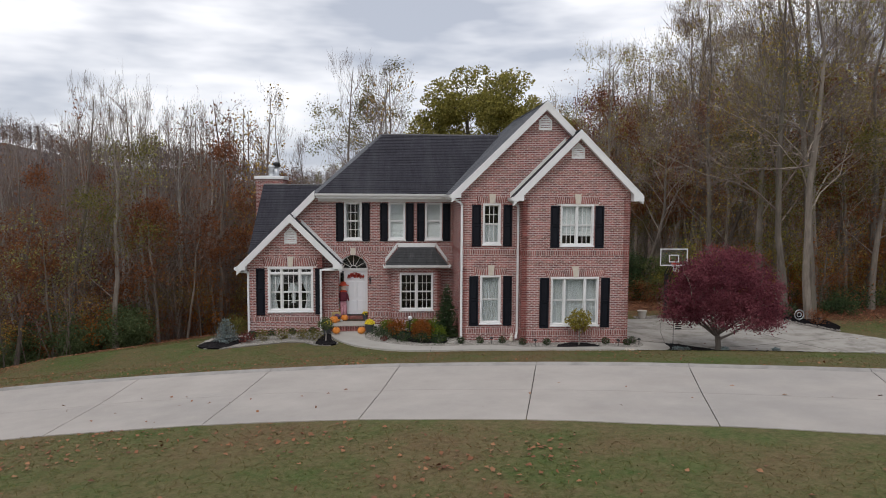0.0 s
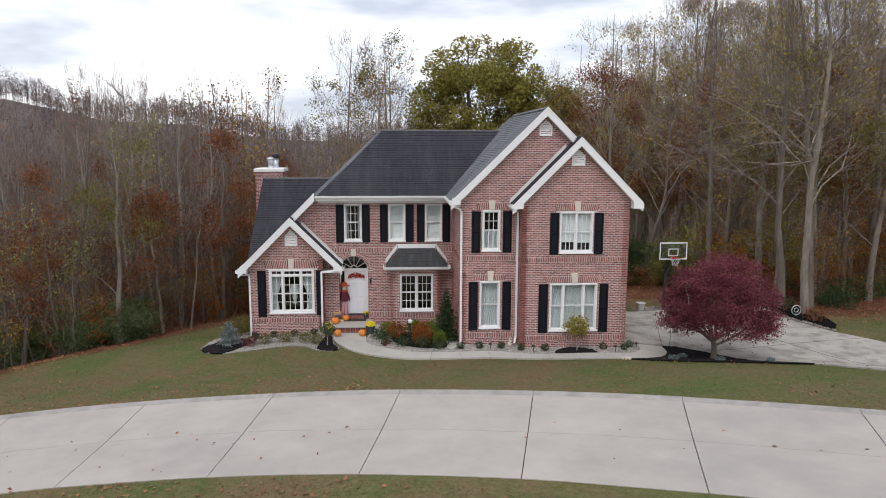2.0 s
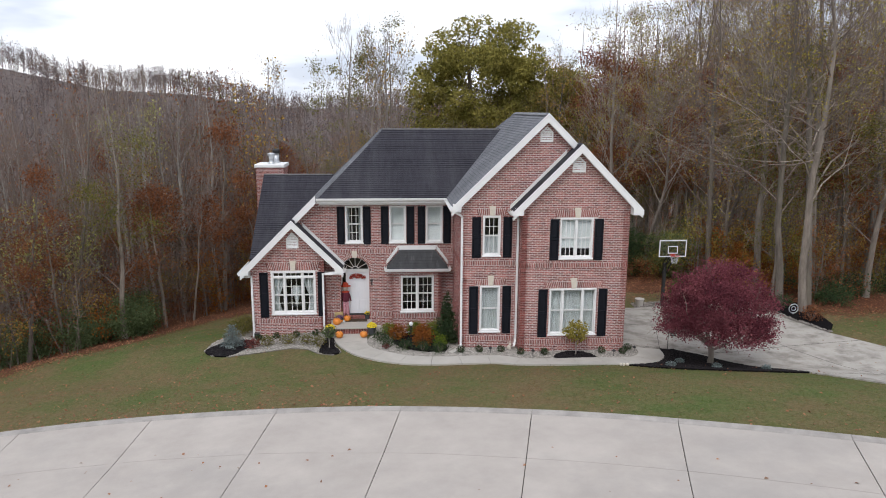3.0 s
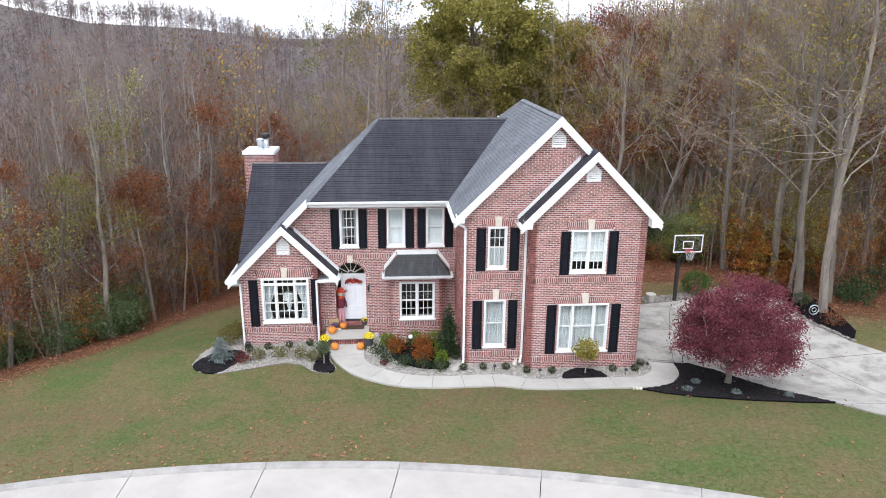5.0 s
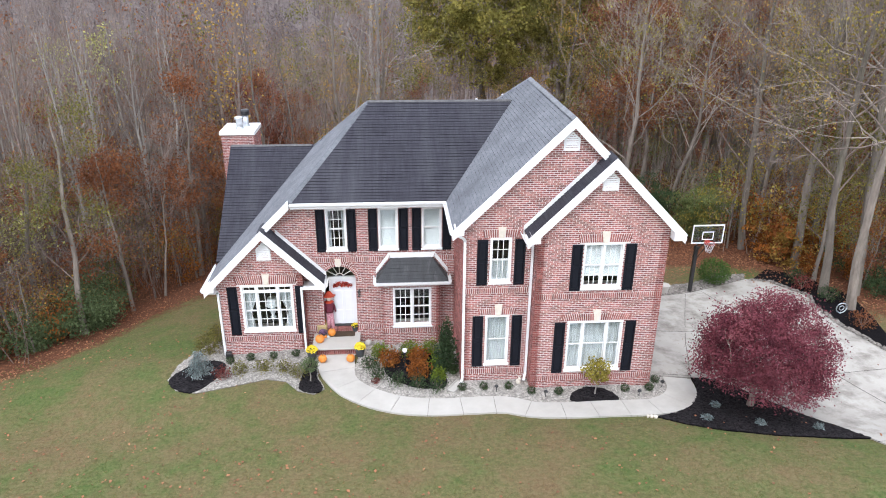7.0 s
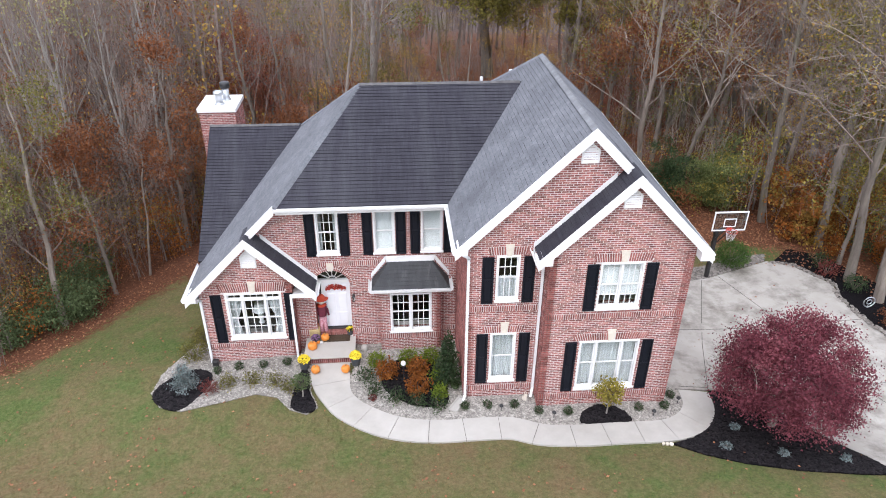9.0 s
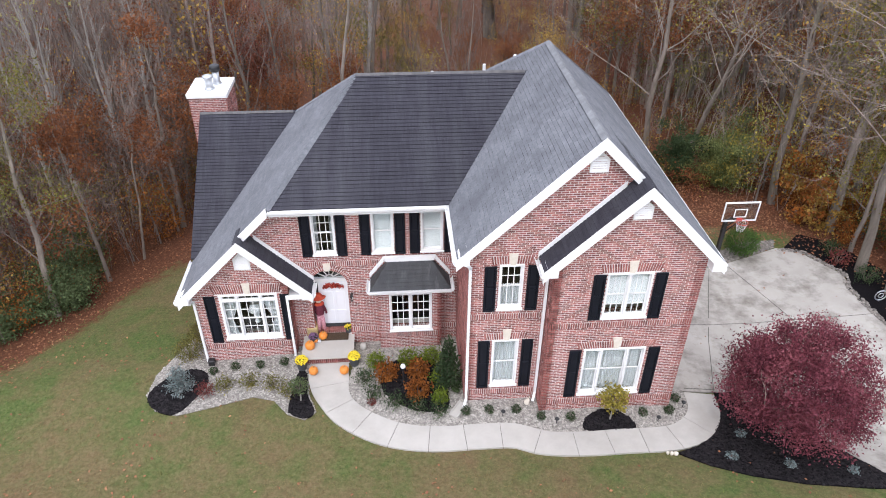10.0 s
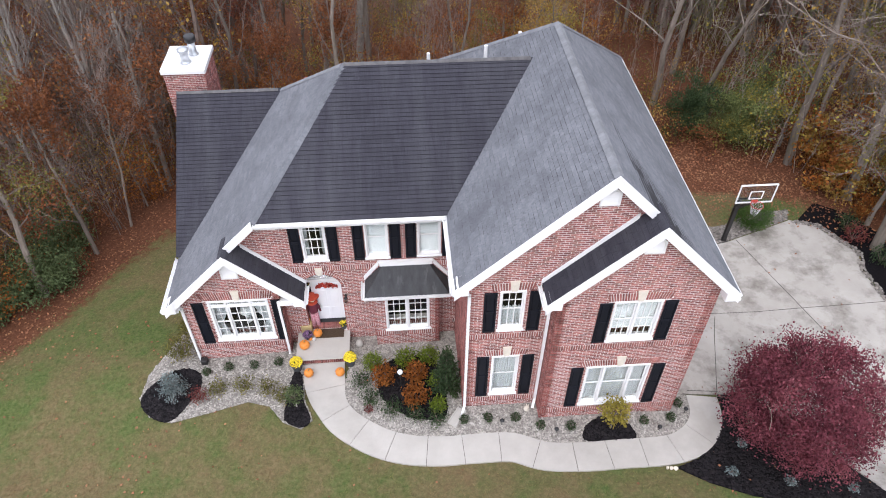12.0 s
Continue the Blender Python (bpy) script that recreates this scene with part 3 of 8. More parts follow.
class Wall:
    """An upright brick wall. side: its outline at height z as (left, right); openings: (x0, x1, z0, z1) or an arch."""

    def __init__(self, name, x0, x1, z0, z1, limit, openings, place, thick=0.25, arch=None, bands=(), lintels=(), drops=()):
        self.name, self.x0, self.x1, self.z0, self.z1, self.limit = name, x0, x1, z0, z1, limit
        self.openings, self.place, self.thick, self.arch, self.bands, self.lintels, self.drops = openings, place, thick, arch, [], [], drops
        for a, b, lo, hi in lintels:
            self.lintels.append((a, b, lo, z0 + round((hi - z0) / BRICK_H) * BRICK_H - MORTAR_W))
        # bands are three courses high and sit on the courses
        for lo, hi in bands:
            k = round((0.5 * (lo + hi) - 1.5 * BRICK_H - z0) / BRICK_H)
            self.bands.append((z0 + k * BRICK_H, z0 + (k + 3) * BRICK_H))

    def spans(self, z):
        a, b = self.limit(z)
        a, b = max(a, self.x0), min(b, self.x1)
        out = [(a, b)] if b > a else []
        for o in self.openings:
            if o[2] < z < o[3]:
                out = cut(out, o[0], o[1])
        if self.arch:
            cx, r, spring, foot = self.arch
            if foot < z <= spring:
                out = cut(out, cx - r, cx + r)
            elif spring < z < spring + r:
                h = math.sqrt(r * r - (z - spring) ** 2)
                out = cut(out, cx - h, cx + h)
        return out

    def slab(self):
        s = Solid()
        zs = {self.z0, self.z1, *self.drops}
        for o in self.openings:
            zs |= {o[2], o[3]}
        if self.arch:
            cx, r, spring, foot = self.arch
            zs |= {foot, *(spring + r * math.sin(math.pi / 2 * k / 10) for k in range(11))}
        zs = sorted(z for z in zs if self.z0 <= z <= self.z1)
        for lo, hi in zip(zs, zs[1:]):
            e = 1e-5
            under = [x for span in self.spans(lo - e) for x in span]
            over = [x for span in self.spans(hi + e) for x in span]
            for (a, b), (c, d) in zip(self.spans(lo + e), self.spans(hi - e)):
                foot = [a] + sorted(x for x in set(under) if a + 1e-3 < x < b - 1e-3) + [b]
                head = [c] + sorted(x for x in set(over) if c + 1e-3 < x < d - 1e-3) + [d]
                s.prism([(x, 0, lo) for x in foot] + [(x, 0, hi) for x in head[::-1]], (0, self.thick, 0))
        return s.welded()

    def build(self, parent, single=None):
        wall = part("wall", self.slab(), M_MORTAR, parent, "red brick wall with pale mortar")
        wall.matrix_basis = self.place
        rest, pieces = Solid(), []
        rnd = random.Random(self.name)

        def lay(x0, x1, z0, z1):
            proud = 0.003 + rnd.random() * 0.003
            if single and single(0.5 * (x0 + x1), 0.5 * (z0 + z1)) and len(pieces) < 300 and abs(x1 - x0 - (BRICK_L - MORTAR_W)) < 0.002:
                pieces.append((x0, z0, proud))
            else:
                rest.box(x0, x1, -proud, 0.004, z0, z1)

        skip = []
        for z0, z1 in self.bands:
            skip.append((self.x0, self.x1, z0, z1))
        for x0, x1, z0, z1 in self.lintels:
            skip.append((x0, x1, z0, z1))
        row = 0
        z = self.z0
        while z + BRICK_H < self.z1:
            mid = z + BRICK_H / 2
            spans = self.spans(mid)
            for k in skip:
                if k[2] - (0.02 if k in self.lintels else 0) < mid < k[3] + (0.02 if k in self.lintels else 0):
                    spans = cut(spans, k[0], k[1])
            if self.arch and mid > self.arch[2]:
                cx, r, spring, foot = self.arch
                ro = r + 0.21
                if mid < spring + ro:
                    h = math.sqrt(ro * ro - (mid - spring) ** 2)
                    spans = cut(spans, cx - h, cx + h)
            elif self.arch and mid > self.arch[3]:
                spans = cut(spans, self.arch[0] - self.arch[1], self.arch[0] + self.arch[1])
            for a, b in spans:
                x = math.floor((a - self.x0) / BRICK_L) * BRICK_L + self.x0 - (BRICK_L / 2 if row % 2 else 0)
                while x < b:
                    l, r = max(a, x), min(b, x + BRICK_L - MORTAR_W)
                    if r - l > 0.03:
                        lay(l, r, z, z + BRICK_H - MORTAR_W)
                    x += BRICK_L
            row += 1
            z += BRICK_H
        for z0, z1 in self.bands:
            for a, b in self.spans(0.5 * (z0 + z1)):
                x = a
                while x < b - 0.03:
                    p = 0.014 + rnd.random() * 0.006
                    rest.bevel_box(x, min(b, x + BRICK_H - 0.021), -p, 0.004, z0, z1 - MORTAR_W, 0.0035)
                    x += BRICK_H
        for x0, x1, z0, z1 in self.lintels:
            n = round((x1 - x0) / BRICK_H)
            mid = 0.5 * (x0 + x1)
            for k in range(n):
                a, b = x0 + (x1 - x0) * k / n, x0 + (x1 - x0) * (k + 1) / n - 0.023
                la, lb = (a - mid) * 0.09, (b - mid) * 0.09
                if abs(0.5 * (a + b) - mid) < 0.10:
                    continue
                rest.prism([(a, -0.016, z0 + 0.004), (b, -0.016, z0 + 0.004), (b + lb, -0.016, z1), (a + la, -0.016, z1)], (0, 0.02, 0))
        if self.arch:
            cx, r, spring, foot = self.arch
            n = 31
            for k in range(n):
                if abs(k - (n - 1) / 2) < 1.6:
                    continue
                t0, t1 = math.pi * k / n + 0.015, math.pi * (k + 1) / n - 0.015
                for ra, rb in ((r + 0.005, r + 0.092), (r + 0.112, r + 0.2)):
                    rest.prism([(cx + math.cos(t) * q, -0.012, spring + math.sin(t) * q) for q, t in ((ra, t0), (rb, t0), (rb, t1), (ra, t1))], (0, 0.016, 0))
        bricks = part("brickwork", rest, M_BRICK, wall)
        bricks["kind"] = "stuff"
        WAITING.append((wall, pieces))
        return wall


WAITING = []


def straight(z):
    return -99, 99


def gable(left, right):
    """Limits below two 45 degree slopes: z = x + left, z = right - x."""
    return lambda z: (z - left + 0.26, right - 0.26 - z)


P = Matrix.Translation
wall_r = Wall("r", -1.12, 3.0, -0.35, 7.70, gable(7.02, 8.96), [(0.32, 1.59, 3.66, 5.23), (0.0, 1.84, 0.63, 2.48)], P((0, 0, 0)),
              bands=((3.26, 3.50), (0.28, 0.50)), lintels=((0.16, 1.78, 5.25, 5.52), (-0.16, 2.04, 2.50, 2.78)), drops=(5.36, 5.64, 5.88))
wall_b = Wall("b", -3.4, 3.0, -0.35, 8.86, gable(9.35, 8.93), [(-2.55, -1.86, 3.68, 5.24), (-2.63, -1.83, 0.63, 2.49), (-0.9, 2.8, 0.6, 2.9), (-0.9, 2.8, 3.55, 5.3)], P((0, 0.55, 0)),
              bands=((3.26, 3.50), (0.28, 0.50)), lintels=((-2.75, -1.66, 5.26, 5.53), (-2.83, -1.63, 2.51, 2.79)), drops=(5.62, 5.66, 5.69))
wall_m = Wall("m", -11.9, -3.4, -0.6, 5.52, lambda z: (z - 14.85 + 0.26, 99), [(-7.98, -7.25, 3.66, 5.24), (-6.13, -5.43, 3.66, 5.24), (-4.58, -3.87, 3.66, 5.24), (-5.8, -4.1, 0.66, 2.45), (-11.6, -9.05, 0.64, 2.55)],
              P((0, 3.6, 0)), arch=(ARCH_X, ARCH_R, ARCH_SPRING, 0.26), bands=((3.21, 3.44), (0.40, 0.62)), drops=(2.69,))
wall_a = Wall("a", -11.9, -8.86, -0.9, 4.46, lambda z: (z - 14.85 + 0.26, -5.39 - 0.26 - z), [(-11.07, -9.23, 0.72, 2.58)], P((0, 3.13, 0)),
              bands=((0.28, 0.53),), lintels=((-11.2, -9.1, 2.60, 2.98),), drops=(2.69, 3.2))
wall_x = Wall("x", -6.02, -3.95, -0.3, 2.62, straight, [(-5.67, -4.26, 0.72, 2.30)], P((0, 3.18, 0)), bands=((0.40, 0.64),), thick=0.2)
side_b = Wall("sb", 0.0, 3.05, -0.35, 5.52, straight, [], P((-3.4, 3.6, 0)) @ pose(0, 0, 0, 0, 0, -90), bands=((3.26, 3.50), (0.28, 0.50)))
side_r = Wall("sr", 0.0, 0.55, -0.35, 5.4, straight, [], P((-1.12, 0.55, 0)) @ pose(0, 0, 0, 0, 0, -90), bands=((3.26, 3.50), (0.28, 0.50)), thick=0.2)
side_a = Wall("sa", 0.0, 0.47, -0.9, 3.0, straight, [], P((-8.86, 3.13, 0)) @ pose(0, 0, 0, 0, 0, 90), bands=((0.28, 0.53),), thick=0.2)
side_x0 = Wall("sx0", 0.0, 0.42, -0.3, 2.62, straight, [], P((-6.02, 3.6, 0)) @ pose(0, 0, 0, 0, 0, -90), bands=((0.40, 0.64),), thick=0.15)
side_x1 = Wall("sx1", 0.0, 0.42, -0.3, 2.62, straight, [], P((-3.95, 3.18, 0)) @ pose(0, 0, 0, 0, 0, 90), bands=((0.40, 0.64),), thick=0.15)
east = Wall("e", 0.0, 11.2, -0.6, 5.5, straight, [], P((3.0, 0, 0)) @ pose(0, 0, 0, 0, 0, 90))
west = Wall("w", 0.0, 10.4, -2.6, 5.75, lambda z: (6.32 - 9.45 + (z + 0.25 - 2.6) / 0.75 if z > 2.4 else 0.0, 10.4 if z < 2.4 else 10.4 - (z - 2.4) / 0.82),
            [], P((-11.9, 13.53, 0)) @ pose(0, 0, 0, 0, 0, -90), drops=(2.4, 2.41))
wall_r.build(house, lambda x, z: -0.9 < x < 2.9 and 0.50 < z < 3.2)
wall_a.build(house, lambda x, z: z < 2.6)
wall_x.build(house, lambda x, z: z < 2.6)
for w in (wall_b, wall_m, side_b, side_r, side_a, side_x0, side_x1, east):
    w.build(house, (lambda x, z: z < 3.2) if w in (wall_b, wall_m) else None)
# plain walls that close the back and the low wing
s = Solid()
s.box(-8.3, 3.0, 11.0, 11.2, -2.6, 5.4)
s.box(-11.9, -8.0, 13.3, 13.5, -3.0, 2.4)
s.prism([(-11.9, 3.4, -2.6), (-11.9, 13.3, -2.6), (-11.9, 13.3, 2.4), (-11.9, 9.45, 5.7), (-11.9, 5.1, 2.45), (-11.9, 3.4, 2.45)], (0.2, 0, 0))
part("back_wall", s, M_BRICK, house)
# Added floors and partitions, coloured near-black for the shade indoors.
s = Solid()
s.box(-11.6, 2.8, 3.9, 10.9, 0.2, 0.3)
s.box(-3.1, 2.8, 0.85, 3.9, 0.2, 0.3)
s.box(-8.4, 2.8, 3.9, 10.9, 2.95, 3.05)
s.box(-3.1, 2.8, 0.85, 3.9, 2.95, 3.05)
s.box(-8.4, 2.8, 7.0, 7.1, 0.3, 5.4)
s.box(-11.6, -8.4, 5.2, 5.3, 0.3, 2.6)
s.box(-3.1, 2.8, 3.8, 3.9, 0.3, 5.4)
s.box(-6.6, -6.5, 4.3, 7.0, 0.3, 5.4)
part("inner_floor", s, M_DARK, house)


# ------------------------------------------------ roofs
TAB_FACES = [(0, 1, 2, 3), (0, 4, 5, 1), (1, 5, 6, 2), (3, 7, 4, 0)]


def roof_plane(name, poly, mat, course=0.127, tab=0.32, thick=0.11, single=None, seed=1, slit=0.006):
    """A sloping roof field: deck and overlapping rows of tabs. poly: places in order, eave first, going left to right."""
    pts = [Vector(p) for p in poly]
    u = (pts[1] - pts[0]).normalized()
    nrm = Vector((0, 0, 0))
    for i in range(len(pts)):
        nrm += pts[i].cross(pts[(i + 1) % len(pts)])
    nrm.normalize()
    if nrm.z < 0:
        nrm = -nrm
    v = nrm.cross(u).normalized()
    if v.z < 0:
        v = -v
    o = pts[0]
    flat = [((p - o).dot(u), (p - o).dot(v)) for p in pts]
    deck = Solid()
    deck.prism([tuple(p - nrm * 0.012) for p in pts], tuple(-nrm * thick))
    roof = part(name, deck, M_UNDER, house, "asphalt shingle roof slope")
    lo, hi = min(f[1] for f in flat), max(f[1] for f in flat)
    rnd = random.Random(seed)
    rest, pieces = Solid(), []
    q = lo
    row = 0
    while q < hi:
        mid = q + course * 0.5
        cuts = []
        for i in range(len(flat)):
            (xa, ya), (xb, yb) = flat[i], flat[(i + 1) % len(flat)]
            if (ya > mid) != (yb > mid):
                cuts.append(xa + (xb - xa) * (mid - ya) / (yb - ya))
        cuts.sort()
        for a, b in zip(cuts[::2], cuts[1::2]):
            x = a - rnd.random() * tab
            while x < b:
                w = tab * (0.75 + 0.5 * rnd.random())
                l, r = max(a, x), min(b, x + w - slit)
                if r - l > 0.02:
                    h = 0.004 + rnd.random() * 0.007
                    # The gap bares the black deck as a painted shadow line.
                    gap = 0.006 + rnd.random() * 0.006 + (0.004 if rnd.random() < 0.2 else 0)
                    c = [o + u * l + v * (q + gap), o + u * r + v * (q + gap), o + u * r + v * (q + course), o + u * l + v * (q + course)]
                    t = [c[0] + nrm * (h + 0.005), c[1] + nrm * (h + 0.005), c[2] + nrm * 0.001, c[3] + nrm * 0.001]
                    d = [c[0] - nrm * 0.01, c[1] - nrm * 0.01, c[2] - nrm * 0.01, c[3] - nrm * 0.01]
                    if single and single(c[0]) and len(pieces) < 300:
                        pieces.append(t + d)
                    else:
                        rest.add(t + d, TAB_FACES)
                x += w
        row += 1
        q += course
    sh = part("shingles", rest, mat, roof)
    sh["kind"] = "stuff"
    LOOSE.append((roof, pieces))
    return roof


LOOSE = []
RZ = 8.34
GZ, GY = 9.08, 7.5
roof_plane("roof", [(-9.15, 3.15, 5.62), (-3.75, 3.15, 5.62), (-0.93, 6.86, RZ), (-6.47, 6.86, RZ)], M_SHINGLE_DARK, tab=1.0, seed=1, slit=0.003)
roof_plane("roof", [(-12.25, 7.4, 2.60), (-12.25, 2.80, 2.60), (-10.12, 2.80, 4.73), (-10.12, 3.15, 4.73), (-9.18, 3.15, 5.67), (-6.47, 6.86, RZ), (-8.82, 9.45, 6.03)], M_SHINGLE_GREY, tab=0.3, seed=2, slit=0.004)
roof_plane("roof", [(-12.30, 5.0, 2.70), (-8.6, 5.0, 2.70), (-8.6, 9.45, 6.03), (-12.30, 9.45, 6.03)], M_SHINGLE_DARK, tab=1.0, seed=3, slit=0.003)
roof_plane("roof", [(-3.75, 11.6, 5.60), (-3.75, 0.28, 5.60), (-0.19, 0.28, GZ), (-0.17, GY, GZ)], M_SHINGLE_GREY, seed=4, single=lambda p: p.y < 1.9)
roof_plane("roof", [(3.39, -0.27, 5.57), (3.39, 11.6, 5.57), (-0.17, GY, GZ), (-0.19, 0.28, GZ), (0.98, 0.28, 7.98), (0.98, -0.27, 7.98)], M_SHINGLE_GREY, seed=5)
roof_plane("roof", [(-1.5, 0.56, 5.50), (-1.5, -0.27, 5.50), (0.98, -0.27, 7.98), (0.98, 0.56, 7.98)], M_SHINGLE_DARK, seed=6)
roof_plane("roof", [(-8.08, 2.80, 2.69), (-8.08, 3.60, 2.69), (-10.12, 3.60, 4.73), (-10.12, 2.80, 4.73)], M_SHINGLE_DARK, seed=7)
s = Solid()
s.prism([(-6.47, 6.86, RZ), (-0.93, 6.86, RZ), (2.5, 11.6, 4.9), (-8.3, 11.6, 4.9)], (0, 0, -0.1))
s.prism([(-0.17, GY, GZ - 0.01), (3.39, 11.6, 5.56), (-3.75, 11.6, 5.59)], (0, 0, -0.1))
s.prism([(-6.47, 6.86, RZ), (-8.82, 9.45, 6.0), (-8.3, 11.6, 4.9)], (0, 0, -0.1))
s.prism([(-12.3, 9.45, 6.02), (-8.0, 9.45, 6.02), (-8.0, 13.9, 2.3), (-12.3, 13.9, 2.3)], (0, 0, -0.1))
part("roof", s, M_SHINGLE_DARK, house, "rear roof slopes")


def ridge(a, b, mat=M_CAP, half=0.12):
    """Overlapping cap shingles along a ridge or hip."""
    a, b = Vector(a), Vector(b)
    d = (b - a).normalized()
    side = d.cross(Vector((0, 0, 1))).normalized()
    n = int((b - a).length / 0.15)
    s = Solid()
    for k in range(n):
        p = a + d * (k * 0.15)
        e = p + d * 0.2
        lift0, lift1 = Vector((0, 0, 0.026)), Vector((0, 0, 0.017))
        drop = Vector((0, 0, -0.66 * half))
        s.add([p + side * half + drop + lift0, p + lift0 + Vector((0, 0, 0.01)), p - side * half + drop + lift0,
               e + side * half + drop + lift1, e + lift1 + Vector((0, 0, 0.01)), e - side * half + drop + lift1],
              [(0, 1, 4, 3), (1, 2, 5, 4), (0, 3, 5, 2), (0, 2, 1), (3, 4, 5)])
    part("ridge_cap", s, mat, house)["kind"] = "stuff"


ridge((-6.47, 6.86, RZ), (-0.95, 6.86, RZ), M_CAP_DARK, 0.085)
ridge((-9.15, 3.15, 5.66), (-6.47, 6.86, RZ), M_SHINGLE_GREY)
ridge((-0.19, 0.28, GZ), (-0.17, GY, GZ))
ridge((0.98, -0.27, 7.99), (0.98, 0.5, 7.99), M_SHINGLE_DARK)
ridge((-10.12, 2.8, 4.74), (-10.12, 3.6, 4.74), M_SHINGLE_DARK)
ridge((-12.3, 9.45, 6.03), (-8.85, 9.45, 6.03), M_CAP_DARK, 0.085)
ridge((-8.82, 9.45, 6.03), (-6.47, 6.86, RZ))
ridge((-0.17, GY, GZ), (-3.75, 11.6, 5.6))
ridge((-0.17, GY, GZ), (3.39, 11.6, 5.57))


# ------------------------------------------------ white trim
def rake(a, b, y, high=0.20, thick=0.03, back=0.36, name="rake_board"):
    """A sloping fascia board under a gable's edge, with its soffit. a, b: (x, z) along the roof's edge."""
    (xa, za), (xb, zb) = a, b
    s = Solid()
    s.prism([(xa, y, za + 0.02), (xb, y, zb + 0.02), (xb, y, zb - high), (xa, y, za - high)], (0, thick, 0))
    s.prism([(xa, y - 0.012, za + 0.03), (xb, y - 0.012, zb + 0.03), (xb, y - 0.012, zb - 0.05), (xa, y - 0.012, za - 0.05)], (0, 0.012, 0))
    if back:
        s.prism([(xa, y + thick, za - high + 0.02), (xb, y + thick, zb - high + 0.02), (xb, y + thick, zb - high + 0.05), (xa, y + thick, za - high + 0.05)], (0, back - thick, 0))
    part(name, s, M_WHITE, house)


RAKE_H = 0.31
rake((-1.52, 5.48), (0.98, 7.98), -0.29, RAKE_H, back=0.27)
rake((0.98, 7.98), (3.40, 5.56), -0.29, RAKE_H, back=0.27)
rake((-3.77, 5.58), (-0.19, 9.08), 0.26, RAKE_H, back=0.27)
rake((-0.19, 9.08), (0.97, 7.93), 0.26, RAKE_H, back=0.27)
rake((-12.27, 2.58), (-10.12, 4.73), 2.78, RAKE_H, back=0.33)
rake((-10.12, 4.73), (-8.06, 2.67), 2.78, RAKE_H, back=0.33)
rake((-10.25, 4.60), (-9.15, 5.70), 3.12, RAKE_H, back=0.46)
# boards that close the small roofs against the taller walls
rake((-1.52, 5.62), (0.60, 7.74), 0.50, 0.14, back=0)
rake((-9.75, 4.50), (-8.06, 2.81), 3.55, 0.14, back=0)


def cornice(x0, x1, y, z, toward):
    """The boxed end of a gable's eave."""
    s = Solid()
    s.prism([(x0, y - 0.02, z - 0.30), (x1, y - 0.02, z - 0.30), (x1, y - 0.02, z - 0.02 + toward * (x1 - x0) * 0.5), (x0, y - 0.02, z - 0.02 - toward * (x1 - x0) * 0.5)], (0, 0.5, 0))
    part("eave_return", s, M_WHITE, house)


cornice(-1.56, -1.13, -0.29, 5.66, 0.9)
cornice(3.02, 3.42, -0.29, 5.66, -0.9)
cornice(-3.81, -3.41, 0.26, 5.76, 0.9)
cornice(-12.29, -11.91, 2.78, 2.78, 0.9)
cornice(-8.40, -8.04, 2.78, 2.82, -0.9)


def gutter(a, b, out, size=1.0):
    """A white channel along an eave; out: the way it faces."""
    a, b, out = Vector(a), Vector(b), Vector(out)
    prof = [(0.0, 0.0), (0.0, -0.12), (0.06, -0.12), (0.10, -0.07), (0.115, 0.0), (0.10, 0.0), (0.088, -0.06), (0.055, -0.105), (0.012, -0.105), (0.012, 0.0)]
    ring = lambda p: [tuple(p + out * q * size + Vector((0, 0, h * size))) for q, h in prof]
    n = len(prof)
    s = Solid()
    s.add(ring(a) + ring(b), [(k, (k + 1) % n, n + (k + 1) % n, n + k) for k in range(n)] + [tuple(range(n))[::-1], tuple(range(n, 2 * n))])
    part("gutter", s, M_WHITE, house)


gutter((-9.12, 3.13, 5.60), (-3.78, 3.13, 5.60), (0, -1, 0))
gutter((-3.76, 0.26, 5.58), (-3.76, 3.12, 5.58), (-1, 0, 0))
gutter((-1.51, -0.28, 5.47), (-1.51, 0.54, 5.47), (-1, 0, 0))
gutter((3.385, -0.28, 5.545), (3.385, 11.6, 5.545), (1, 0, 0), 0.5)
gutter((-12.26, 2.78, 2.58), (-12.26, 5.1, 2.58), (-1, 0, 0))
gutter((-8.07, 2.80, 2.66), (-8.07, 3.58, 2.66), (1, 0, 0))
for spot in ((-9.10, -3.5, 3.16, 3.60, 5.40, 5.43),
             (-9.10, -3.5, 3.13, 3.16, 5.40, 5.60),
             (-9.05, -3.42, 3.575, 3.60, 5.26, 5.40),
             (-3.73, -3.4, 0.5, 3.6, 5.38, 5.41),
             (-3.75, -3.72, 0.3, 3.2, 5.38, 5.56),
             (3.0, 3.38, 0.0, 11.2, 5.36, 5.39),
             (-8.86, -8.1, 2.9, 3.6, 2.44, 2.47),
             (-12.2, -11.9, 2.9, 5.1, 2.36, 2.39)):
    s = Solid()
    s.box(*spot)
    part("soffit", s, M_WHITE, house)


